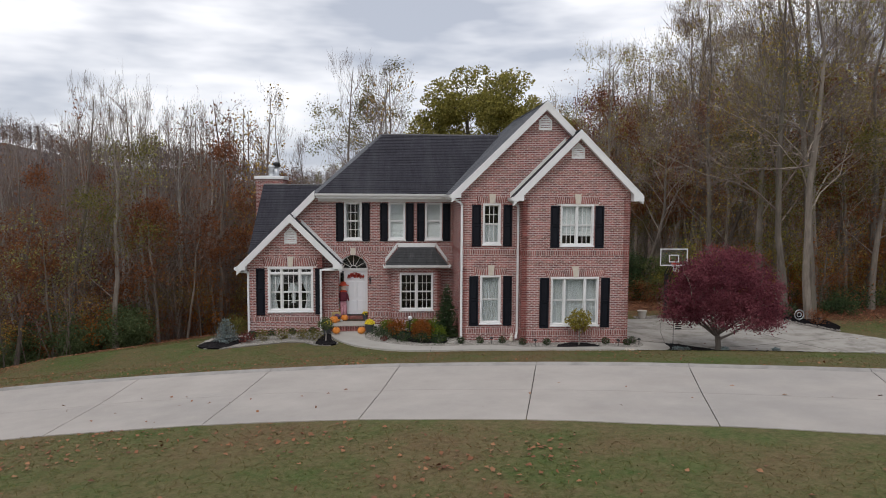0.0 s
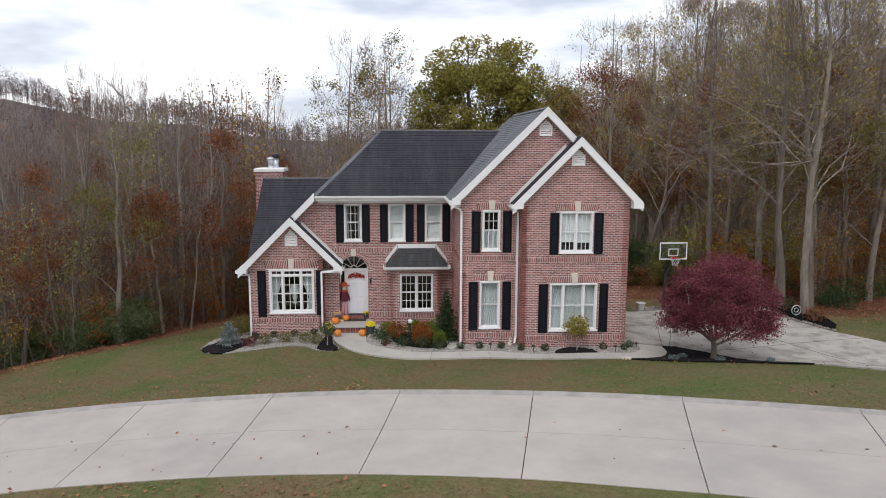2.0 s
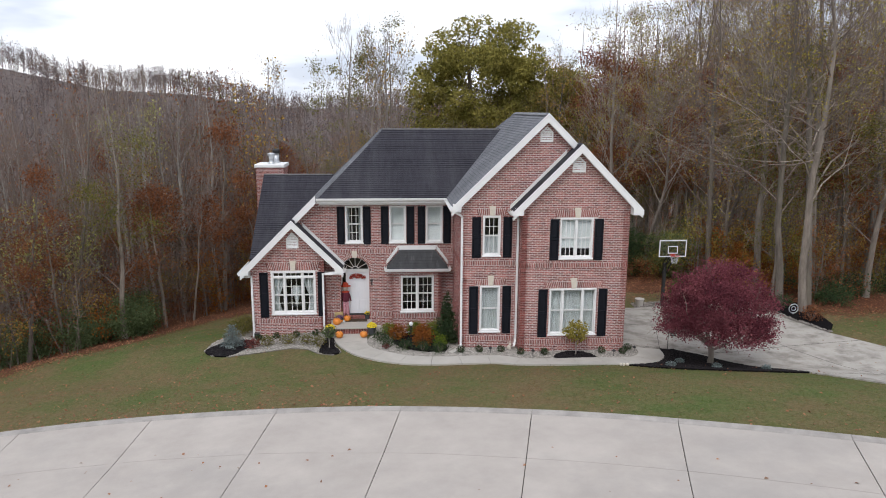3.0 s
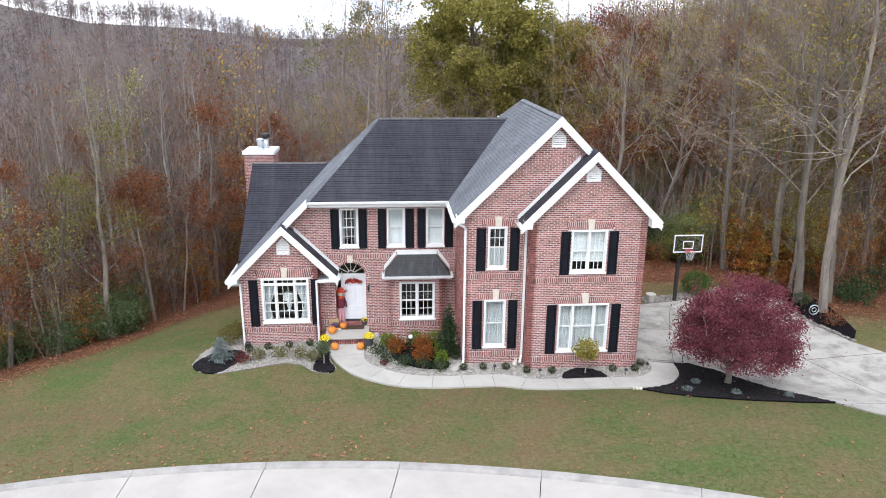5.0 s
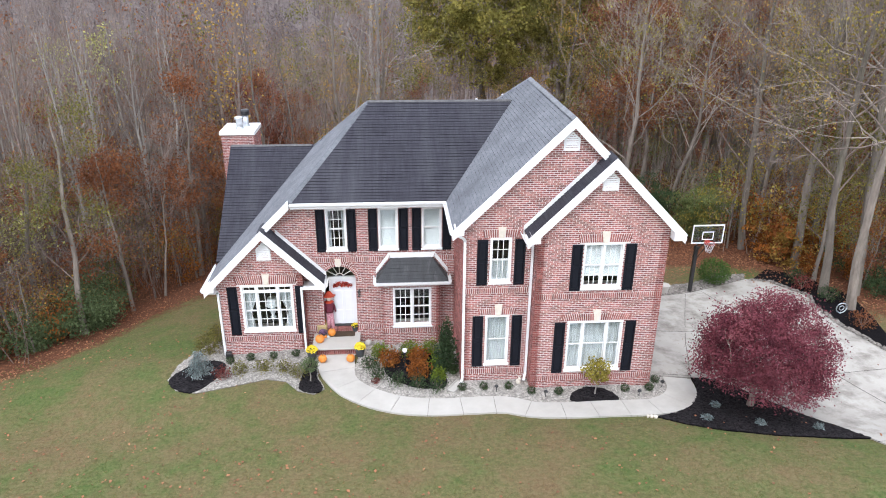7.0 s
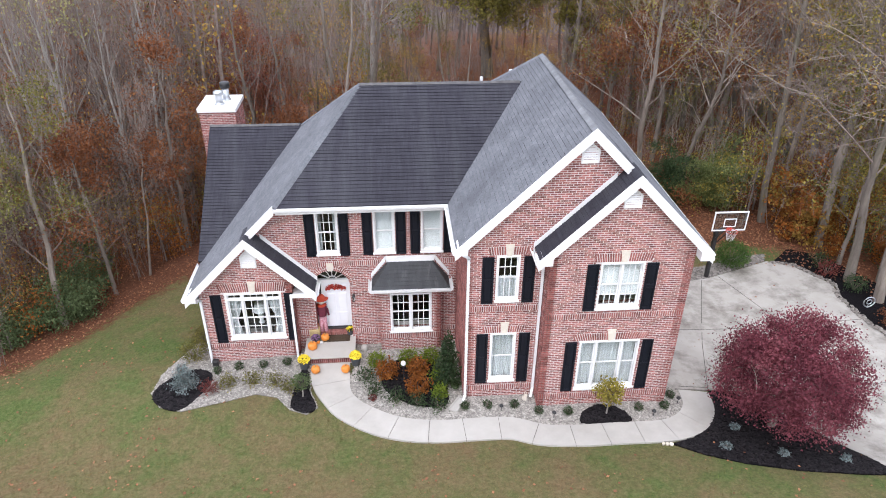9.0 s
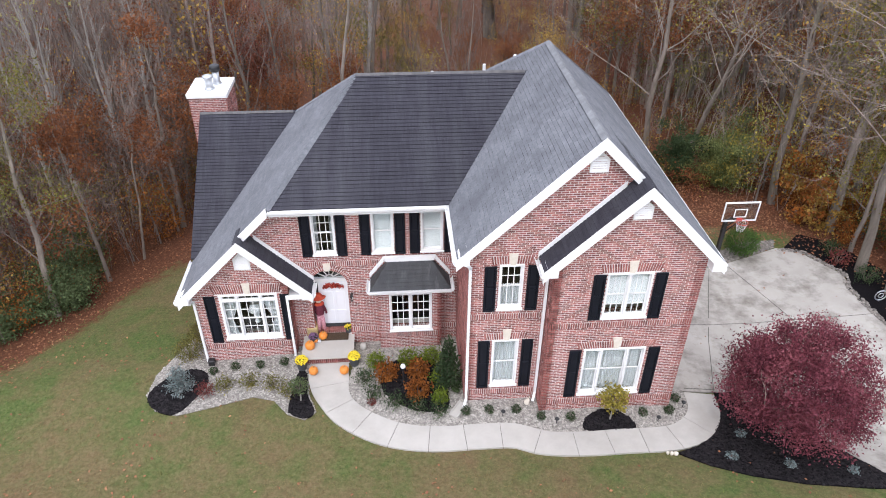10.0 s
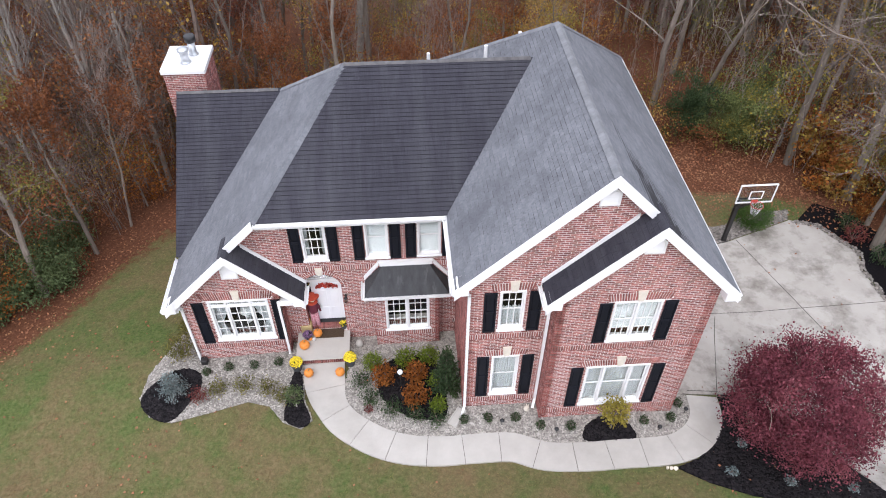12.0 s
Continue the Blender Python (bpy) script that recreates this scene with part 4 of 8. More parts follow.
def downspout(pts, r=0.038):
    s = Solid()
    pts = [Vector(p) for p in pts]
    for a, b in zip(pts, pts[1:]):
        d = (b - a).normalized()
        e = Vector((1, 0, 0)) if abs(d.x) < 0.7 else Vector((0, 0, 1))
        f = d.cross(e).normalized()
        e = f.cross(d)
        a2, b2 = a - d * r * 0.6, b + d * r * 0.6
        s.add([a2 + e * r + f * r * 0.8, a2 - e * r + f * r * 0.8, a2 - e * r - f * r * 0.8, a2 + e * r - f * r * 0.8, b2 + e * r + f * r * 0.8, b2 - e * r + f * r * 0.8, b2 - e * r - f * r * 0.8, b2 + e * r - f * r * 0.8],
              [(0, 1, 2, 3), (7, 6, 5, 4), (0, 4, 5, 1), (1, 5, 6, 2), (2, 6, 7, 3), (3, 7, 4, 0)])
    part("downspout", s, M_WHITE, house, "white metal downspout")


downspout([(-3.80, 0.50, 5.47), (-3.42, 0.49, 5.28), (-3.36, 0.49, 5.2), (-3.36, 0.49, 0.12), (-3.46, 0.22, 0.02)])
downspout([(-1.55, 0.30, 5.36), (-1.22, 0.45, 5.16), (-1.20, 0.48, 5.1), (-1.20, 0.48, 0.30), (-1.28, 0.3, 0.10)])
downspout([(-8.0, 2.98, 2.55), (-8.55, 3.05, 2.50), (-8.92, 3.07, 2.44), (-8.92, 3.07, -0.1), (-8.96, 2.85, -0.22)])
downspout([(-12.0, 3.07, 2.4), (-11.86, 3.07, 2.35), (-11.86, 3.07, -0.2)])


# ------------------------------------------------ windows
def curtain(x0, x1, z0, z1, y, waves=9, label="white sheer curtain hanging behind a window"):
    s = Solid()
    n = 60
    row = [(x0 + (x1 - x0) * k / n, y + 0.022 * math.sin(2 * math.pi * waves * k / n) + 0.008 * math.sin(17.3 * k / n * waves)) for k in range(n + 1)]
    v = [(x, yy, z1) for x, yy in row] + [(x, yy + 0.006 * math.sin(k), z0) for k, (x, yy) in enumerate(row)]
    v += [(x, yy + 0.004, z) for x, yy, z in v]
    m = n + 1
    f = [(k, m + k, m + k + 1, k + 1) for k in range(n)] + [(2 * m + k, 2 * m + k + 1, 3 * m + k + 1, 3 * m + k) for k in range(n)]
    s.add(v, f)
    ob = part("curtain", s, M_CLOTH, smooth=True)
    return tagged(ob, label, "curtain")


def tied_curtain(x0, x1, z0, z1, y):
    """A curtain swept from x1 to its side x0 and tied at a third of its height."""
    s = Solid()
    n, m = 24, 16
    tie = z0 + 0.40 * (z1 - z0)
    v = []
    for j in range(m + 1):
        z = z0 + (z1 - z0) * j / m
        f = 0.30 + 0.70 * ((z - tie) / (z1 - tie)) ** 0.7 if z > tie else 0.30 + 0.32 * ((tie - z) / (tie - z0)) ** 0.6
        for k in range(n + 1):
            v.append((x0 + (x1 - x0) * f * k / n, y + 0.02 * math.sin(2 * math.pi * 5 * k / n), z))
    w = n + 1
    s.add(v + [(a, b + 0.005, c) for a, b, c in v], [(j * w + k, j * w + k + 1, (j + 1) * w + k + 1, (j + 1) * w + k) for j in range(m) for k in range(n)]
          + [((m + 1) * w + j * w + k, (m + 1) * w + (j + 1) * w + k, (m + 1) * w + (j + 1) * w + k + 1, (m + 1) * w + j * w + k + 1) for j in range(m) for k in range(n)])
    return tagged(part("curtain", s, M_CLOTH, smooth=True), "white curtain tied back beside a window", "curtain")


def blind(x0, x1, z0, z1, y):
    s = Solid()
    n = int((z1 - z0) / 0.05)
    for k in range(n):
        z = z0 + (z1 - z0) * k / n
        s.prism([(x0, y, z + 0.003), (x0, y + 0.012, z + 0.052), (x0, y + 0.016, z + 0.052), (x0, y + 0.004, z + 0.003)], (x1 - x0, 0, 0))
    s.box(x0, x1, y - 0.01, y + 0.02, z0 - 0.02, z0)
    return tagged(part("window_blind", s, M_BLIND), "white slatted blind lowered behind a window", "blind")


def window(name, x0, x1, z0, z1, y, lights, rail=None, transom=None, grids=None, casing=0.06, label="white framed sash window"):
    """lights: shares of the width of each light. grids: for each light (columns, rows above the rail, rows below it)."""
    s = Solid()
    yo = y - 0.035
    s.bevel_box(x0, x0 + casing, yo, y + 0.13, z0, z1, 0.006)
    s.bevel_box(x1 - casing, x1, yo, y + 0.13, z0, z1, 0.006)
    s.bevel_box(x0 + casing, x1 - casing, yo, y + 0.13, z1 - casing, z1, 0.006)
    s.bevel_box(x0 + casing, x1 - casing, yo, y + 0.13, z0, z0 + casing * 1.2, 0.006)
    win = part("window", s, M_WHITE, house, label)
    s = Solid()
    s.bevel_box(x0 - 0.03, x1 + 0.03, y - 0.075, y + 0.02, z0 - 0.035, z0 + 0.02, 0.008)
    part("sill", s, M_WHITE, win)
    ix0, ix1, iz0, iz1 = x0 + casing, x1 - casing, z0 + casing * 1.2, z1 - casing
    x = ix0
    total = sum(lights)
    for i, share in enumerate(lights):
        w = (ix1 - ix0) * share / total
        a, b = x, x + w
        x += w
        if i:
            q = Solid()
            q.bevel_box(a - 0.035, a + 0.035, yo + 0.006, y + 0.12, iz0, iz1, 0.006)
            part("mullion", q, M_WHITE, win)
            a += 0.035
        if i < len(lights) - 1:
            b -= 0.035
        stages = []
        top = iz1
        if transom:
            q = Solid()
            q.bevel_box(a, b, yo + 0.008, y + 0.12, transom - 0.03, transom + 0.03, 0.006)
            part("transom_bar", q, M_WHITE, win)
            stages.append((transom + 0.03, iz1, grids[i][0] if grids else 0, 1, 0.03))
            top = transom - 0.03
        mid = rail if rail else 0.5 * (iz0 + top)
        cols, up, low = grids[i] if grids else (0, 0, 0)
        stages.append((mid, top, cols, up, 0.045))
        stages.append((iz0, mid, cols, low, 0.065))
        for lo, hi, c, r, depth in stages:
            q = Solid()
            e = 0.032
            q.box(a, a + e, y + depth, y + depth + 0.03, lo, hi)
            q.box(b - e, b, y + depth, y + depth + 0.03, lo, hi)
            q.box(a + e, b - e, y + depth, y + depth + 0.03, lo, lo + e)
            q.box(a + e, b - e, y + depth, y + depth + 0.03, hi - e, hi)
            for k in range(1, c):
                g = a + e + (b - a - 2 * e) * k / c
                q.box(g - 0.011, g + 0.011, y + depth + 0.004, y + depth + 0.026, lo + e, hi - e)
            for k in range(1, r):
                g = lo + e + (hi - lo - 2 * e) * k / r
                q.box(a + e, b - e, y + depth + 0.005, y + depth + 0.025, g - 0.011, g + 0.011)
            sash = part("sash", q, M_WHITE, win)
            q = Solid()
            q.box(a + e, b - e, y + depth + 0.012, y + depth + 0.016, lo + e, hi - e)
            pane = part("pane", q, M_GLASS, win)
            pane.visible_shadow = False
    return win


window("w1", -7.98, -7.25, 3.66, 5.24, 3.6, [1], grids=[(3, 2, 2)])
window("w2", -6.13, -5.43, 3.66, 5.24, 3.6, [1])
window("w3", -4.58, -3.87, 3.66, 5.24, 3.6, [1])
window("w4", -2.55, -1.86, 3.68, 5.24, 0.55, [1], grids=[(3, 2, 0)])
window("w5", 0.32, 1.59, 3.66, 5.23, 0.0, [1, 1], grids=[(3, 0, 2), (3, 0, 2)])
window("w6", 0.0, 1.84, 0.63, 2.48, 0.0, [0.27, 0.46, 0.27], rail=1.60)
window("w7", -2.63, -1.83, 0.63, 2.49, 0.55, [1])
window("wa", -11.07, -9.23, 0.72, 2.58, 3.13, [0.28, 0.44, 0.28], transom=2.30, rail=1.53, grids=[(2, 2, 2), (3, 2, 2), (2, 2, 2)], casing=0.075)
window("wb", -5.67, -4.26, 0.72, 2.30, 3.18, [1, 1], grids=[(3, 2, 2), (3, 2, 2)])
blind(-6.06, -5.50, 3.74, 5.18, 3.73)
blind(-4.51, -3.94, 3.74, 5.18, 3.73)
blind(0.39, 0.92, 4.08, 5.17, 0.13)
blind(0.99, 1.52, 4.05, 5.17, 0.13)
curtain(-2.49, -1.92, 3.74, 4.46, 0.72, 7)
curtain(-2.57, -1.89, 0.70, 2.43, 0.72, 9)
curtain(0.06, 1.78, 0.70, 2.42, 0.17, 20)
tied_curtain(-11.0, -10.50, 0.80, 2.26, 3.30)
tied_curtain(-9.30, -9.80, 0.80, 2.26, 3.30)
curtain(-7.92, -7.80, 3.74, 5.17, 3.78, 3)
curtain(-7.43, -7.31, 3.74, 5.17, 3.78, 3)


def shutter(x0, x1, z0, z1, y):
    s = Solid()
    e = 0.055
    s.bevel_box(x0, x0 + e, y - 0.045, y - 0.005, z0, z1, 0.006)
    s.bevel_box(x1 - e, x1, y - 0.045, y - 0.005, z0, z1, 0.006)
    mid = z0 + (z1 - z0) * 0.52
    for a, b in ((z0, z0 + 0.08), (mid - 0.045, mid + 0.045), (z1 - 0.07, z1)):
        s.bevel_box(x0 + e, x1 - e, y - 0.045, y - 0.005, a, b, 0.006)
    ob = part("shutter", s, M_SHUTTER, house, "black panelled shutter")
    for a, b in ((z0 + 0.08, mid - 0.045), (mid + 0.045, z1 - 0.07)):
        q = Solid()
        q.bevel_box(x0 + e, x1 - e, y - 0.033, y - 0.006, a, b, 0.022)
        part("panel", q, M_SHUTTER, ob)


for x0, x1, z0, z1, y in ((-8.32, -8.0, 3.60, 5.21, 3.6), (-7.23, -6.91, 3.60, 5.21, 3.6), (-6.48, -6.16, 3.60, 5.21, 3.6), (-5.40, -5.07, 3.60, 5.21, 3.6),
                          (-4.93, -4.61, 3.60, 5.21, 3.6), (-3.84, -3.52, 3.60, 5.21, 3.6), (-2.96, -2.62, 3.61, 5.20, 0.55), (-1.76, -1.42, 3.61, 5.20, 0.55),
                          (-3.05, -2.70, 0.55, 2.48, 0.55), (-1.74, -1.40, 0.55, 2.48, 0.55), (-0.06, 0.28, 3.60, 5.19, 0.0), (1.65, 1.99, 3.59, 5.19, 0.0),
                          (-0.43, -0.08, 0.55, 2.46, 0.0), (1.93, 2.27, 0.55, 2.46, 0.0), (-11.55, -11.20, 0.58, 2.52, 3.13), (-9.15, -8.87, 0.60, 2.52, 3.13)):
    shutter(x0, x1, z0, z1, y)


def keystone(x, z0, z1, y, w0=0.14, w1=0.26):
    s = Solid()
    s.prism([(x - w0 / 2, y - 0.045, z0), (x + w0 / 2, y - 0.045, z0), (x + w1 / 2, y - 0.045, z1), (x - w1 / 2, y - 0.045, z1)], (0, 0.06, 0))
    part("keystone", s, M_STONE, house, "cream stone keystone")


keystone(0.97, 5.24, 5.62, 0.0)
keystone(0.93, 2.49, 2.90, 0.0)
keystone(-2.19, 5.25, 5.62, 0.55)
keystone(-2.21, 2.50, 2.90, 0.55)
keystone(-10.15, 2.59, 3.00, 3.13)
keystone(ARCH_X, ARCH_SPRING + ARCH_R, 3.32, 3.6, 0.15, 0.24)


def gable_vent(x, z0, y, w=0.49, h=0.37, peak=0.22):
    s = Solid()
    a, b = x - w / 2, x + w / 2
    f = 0.05
    outer = [(a, z0), (b, z0), (b, z0 + h), (x, z0 + h + peak), (a, z0 + h)]
    inner = [(a + f, z0 + f), (b - f, z0 + f), (b - f, z0 + h - 0.02), (x, z0 + h + peak - f * 1.3), (a + f, z0 + h - 0.02)]
    for i in range(5):
        j = (i + 1) % 5
        s.prism([(outer[i][0], y - 0.04, outer[i][1]), (outer[j][0], y - 0.04, outer[j][1]), (inner[j][0], y - 0.04, inner[j][1]), (inner[i][0], y - 0.04, inner[i][1])], (0, 0.05, 0))
    vent = part("gable_vent", s, M_WHITE, house, "white louvred gable vent")
    z = z0 + f
    while z < z0 + h + peak - 0.1:
        half = (w / 2 - f) if z < z0 + h - 0.03 else (w / 2 - f) * (z0 + h + peak - f - z) / (peak)
        q = Solid()
        q.prism([(x - half, y - 0.03, z), (x - half, y - 0.03, z + 0.008), (x - half, y - 0.006, z + 0.046), (x - half, y - 0.006, z + 0.038)], (2 * half, 0, 0))
        part("slat", q, M_WHITE, vent)
        z += 0.066
    q = Solid()
    q.box(a + f * 0.5, b - f * 0.5, y - 0.004, y - 0.001, z0 + f * 0.5, z0 + h)
    part("backing", q, M_MORTAR, vent)


gable_vent(0.95, 6.94, 0.0)
gable_vent(-0.19, 8.03, 0.55)
gable_vent(-10.14, 3.54, 3.13, 0.50, 0.42, 0.26)


# ------------------------------------------------ bay roof, door, porch
def bay_roof():
    x0, x1, xa, xb = -6.25, -3.66, -5.68, -4.22
    yf, yb, z0, z1 = 2.86, 3.58, 2.66, 3.36
    s = Solid()
    s.add([(x0, yf, z0), (x1, yf, z0), (x1, yb, z0), (x0, yb, z0), (xa, yb - 0.12, z1), (xb, yb - 0.12, z1), (xb, yb, z1), (xa, yb, z1)],
          [(0, 1, 5, 4), (1, 2, 6, 5), (3, 0, 4, 7), (4, 5, 6, 7), (0, 3, 2, 1)])
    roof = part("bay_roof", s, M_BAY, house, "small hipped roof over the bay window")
    s = Solid()
    rnd = random.Random(5)
    n = 7
    for k in range(n):
        t0, t1 = k / n, (k + 1) / n
        lerp = lambda p, q, t: tuple(p[i] + (q[i] - p[i]) * t for i in range(3))
        for A, B, C, D in (((x0, yf, z0), (x1, yf, z0), (xa, yb - 0.12, z1), (xb, yb - 0.12, z1)),):
            l0, r0, l1, r1 = lerp(A, C, t0), lerp(B, D, t0), lerp(A, C, t1), lerp(B, D, t1)
            m = 3
            for q in range(m):
                a, b = lerp(l0, r0, q / m), lerp(l0, r0, (q + 0.97) / m)
                c, d = lerp(l1, r1, (q + 0.99) / m), lerp(l1, r1, q / m)
                h = 0.008 + rnd.random() * 0.004
                s.add([(a[0], a[1] - h, a[2] + h), (b[0], b[1] - h, b[2] + h), (c[0], c[1], c[2] + 0.002), (d[0], d[1], d[2] + 0.002), a, b], [(0, 1, 2, 3), (4, 5, 1, 0)])
    part("shingles", s, M_BAY, roof)["kind"] = "stuff"
    s = Solid()
    s.prism([(xa - 0.05, yb - 0.10, z1 + 0.0), (xb + 0.05, yb - 0.10, z1 + 0.0), (xb + 0.1, yb - 0.10, z1 + 0.17), (xa - 0.1, yb - 0.10, z1 + 0.17)], (0, 0.1, 0))
    for a, b in (((xa - 0.1, z1 + 0.17), (x0 - 0.02, z0 + 0.22)), ((xb + 0.1, z1 + 0.17), (x1 + 0.02, z0 + 0.22))):
        s.prism([(a[0], yb - 0.04, a[1]), (b[0], yb - 0.04, b[1]), (b[0], yb - 0.04, b[1] - 0.17), (a[0], yb - 0.04, a[1] - 0.19)], (0, 0.04, 0))
    s.box(x0 + 0.05, x1 - 0.05, yf + 0.03, yb, z0 - 0.10, z0 - 0.002)
    part("flashing_board", s, M_WHITE, roof, "white trim board")
    gutter((x0 - 0.02, yf + 0.02, z0 - 0.0), (x1 + 0.02, yf + 0.02, z0 - 0.0), (0, -1, 0))
    gutter((x0, yf, z0), (x0, yb, z0), (-1, 0, 0))
    gutter((x1, yf, z0), (x1, yb, z0), (1, 0, 0))


bay_roof()


def front_door():
    y = 4.0
    cx, r, zs = ARCH_X, ARCH_R, ARCH_SPRING
    s = Solid()
    # lining of the recess
    s.box(cx - r - 0.01, cx - r + 0.012, 3.62, y + 0.1, 0.26, zs)
    part("doorway_lining", s, M_BRICK, house, "brick reveal of the doorway")
    s = Solid()
    s.box(cx + r - 0.012, cx + r + 0.01, 3.62, y + 0.1, 0.26, zs)
    part("doorway_lining", s, M_BRICK, house, "brick reveal of the doorway")
    s = Solid()
    s.box(cx - r + 0.012, cx - r + 0.06, y - 0.03, y + 0.08, 0.42, zs)
    s.box(cx + r - 0.06, cx + r - 0.012, y - 0.03, y + 0.08, 0.42, zs)
    s.box(-8.03, -7.975, y - 0.03, y + 0.08, 0.42, zs - 0.08)
    s.box(cx - r + 0.012, cx + r - 0.012, y - 0.04, y + 0.08, zs - 0.09, zs + 0.02)
    n = 20
    for k in range(n):
        t0, t1 = math.pi * k / n, math.pi * (k + 1) / n
        s.prism([(cx + math.cos(t) * q, y - 0.03, zs + math.sin(t) * q) for q, t in ((r - 0.06, t0), (r + 0.02, t0), (r + 0.02, t1), (r - 0.06, t1))], (0, 0.11, 0))
        s.prism([(cx + math.cos(t) * q, y, zs + math.sin(t) * q) for q, t in ((0.13, t0), (0.16, t0), (0.16, t1), (0.13, t1))], (0, 0.03, 0))
    for k in range(1, 6):
        t = math.pi * k / 6
        d, e = Vector((math.cos(t), 0, math.sin(t))), Vector((-math.sin(t), 0, math.cos(t))) * 0.012
        c = Vector((cx, y, zs))
        s.prism([tuple(c + d * 0.15 + e), tuple(c + d * (r - 0.05) + e), tuple(c + d * (r - 0.05) - e), tuple(c + d * 0.15 - e)], (0, 0.03, 0))
    surround = part("door_frame", s, M_WHITE, house, "white arched door frame with fan light")
    q = Solid()
    q.prism([(cx + (r - 0.05) * math.cos(math.pi * k / 16), y + 0.03, zs + (r - 0.05) * math.sin(math.pi * k / 16)) for k in range(17)], (0, 0.006, 0))
    part("pane", q, M_GLASS, surround).visible_shadow = False
    q = Solid()
    q.box(-8.2, -8.03, y + 0.02, y + 0.05, 0.42, 1.35)
    part("sidelight_panel", q, M_WHITE, surround)
    q = Solid()
    q.box(-8.18, -8.04, y + 0.02, y + 0.026, 1.35, zs - 0.1)
    part("sidelight_pane", q, M_GLASS, surround).visible_shadow = False
    q = Solid()
    q.bevel_box(-7.975, -7.06, y + 0.01, y + 0.055, 0.44, zs - 0.09, 0.004)
    panels = []
    for a, b in ((-7.86, -7.56), (-7.47, -7.17)):
        for c, d in ((0.58, 1.05), (1.18, 1.85), (1.95, 2.2)):
            panels.append((a, b, c, d))
    door = part("door", q, M_DOOR, house, "closed white panelled front door")
    for a, b, c, d in panels:
        q = Solid()
        q.bevel_box(a, b, y - 0.003, y + 0.02, c, d, 0.012)
        part("panel", q, M_DOOR, door)
    q = Solid()
    q.lathe([(0.012, 0), (0.03, 0.01), (0.03, 0.04), (0.012, 0.05)], 10, (-7.90, y - 0.05, 1.33))
    q.lathe([(0.015, 0), (0.026, 0.01), (0.02, 0.04)], 10, (-7.90, y - 0.03, 1.47))
    part("door_handle", q, M_METAL, door)
    # threshold: a row of bricks under a dark sill
    q = Solid()
    x = cx - r + 0.02
    while x < cx + r - 0.03:
        q.bevel_box(x, x + 0.057, 3.72, y + 0.1, 0.26, 0.40, 0.004)
        x += 0.0677
    part("threshold", q, M_BRICK, house)
    q = Solid()
    q.box(cx - r + 0.02, cx + r - 0.02, y - 0.12, y + 0.1, 0.40, 0.425)
    part("door_sill", q, M_BLACK, house)


front_door()


def porch():
    p = thing("porch", (-7.78, 2.9, 0.26), "pale concrete porch landing on a brick step", "porch", kind="structure")
    s = Solid()
    s.bevel_box(-0.86, 0.86, -0.44, 0.70, -0.055, 0.0, 0.01)
    part("landing", s, M_CONCRETE, p)
    s = Solid()
    s.box(-0.80, 0.80, -0.36, 0.70, -0.4, -0.056)
    part("base", s, M_MORTAR, p)
    x = -0.82
    me = None
    while x < 0.80:
        s = Solid()
        s.bevel_box(0, 0.057, -0.40, -0.33, -0.26, -0.058, 0.004)
        if me is None:
            me = s.mesh("brick", M_BRICK_PIECE)
        ob = new("brick", me)
        ob.parent, ob.location = p, (x, 0, 0)
        x += 0.0677


porch()


def chimney():
    x0, x1, y0, y1, zt = -12.82, -11.46, 10.15, 11.75, 6.30
    s = Solid()
    s.box(x0, x1, y0, y1, -3.0, zt)
    ch = part("chimney", s, M_MORTAR, house, "red brick chimney with white cap and metal flues")
    q = Solid()
    rnd = random.Random(9)
    z, row = 1.5, 0
    while z < zt - 0.03:
        for side, a, b in (("f", x0, x1), ("r", y0, y1)):
            x = a - (BRICK_L / 2 if row % 2 else 0)
            while x < b:
                l, r = max(a, x), min(b, x + BRICK_L - MORTAR_W)
                if r - l > 0.03:
                    if side == "f":
                        q.box(l, r, y0 - 0.008, y0 + 0.002, z, z + BRICK_H - MORTAR_W)
                    else:
                        q.box(x1 - 0.002, x1 + 0.008, l, r, z, z + BRICK_H - MORTAR_W)
                x += BRICK_L
        z += BRICK_H
        row += 1
    part("brickwork", q, M_BRICK, ch)["kind"] = "stuff"
    q = Solid()
    q.bevel_box(x0 - 0.06, x1 + 0.06, y0 - 0.06, y1 + 0.06, zt, zt + 0.16, 0.02)
    q.add([(x0 - 0.02, y0 - 0.02, zt + 0.16), (x1 + 0.02, y0 - 0.02, zt + 0.16), (x1 + 0.02, y1, zt + 0.16), (x0 - 0.02, y1, zt + 0.16), (-12.14, 10.95, zt + 0.21)], [(0, 1, 4), (1, 2, 4), (2, 3, 4), (3, 0, 4)])
    part("cap", q, M_WHITE, ch, "white metal chimney cap")
    q = Solid()
    q.lathe([(0.22, 0), (0.16, 0.05), (0.14, 0.10), (0.14, 0.40), (0.19, 0.42), (0.19, 0.51), (0.08, 0.55)], 18, (-12.10, 10.62, zt + 0.17))
    part("flue", q, M_METAL, ch, "galvanised metal flue", smooth=True)
    q = Solid()
    q.lathe([(0.20, 0), (0.15, 0.06), (0.13, 0.12), (0.13, 0.50)], 18, (-11.93, 11.15, zt + 0.17))
    q2 = Solid()
    q2.lathe([(0.19, 0.50), (0.19, 0.70), (0.16, 0.72)], 18, (-11.93, 11.15, zt + 0.17))
    part("flue", q, M_METAL, ch, smooth=True)
    part("flue_cap", q2, M_BLACK, ch, smooth=True)


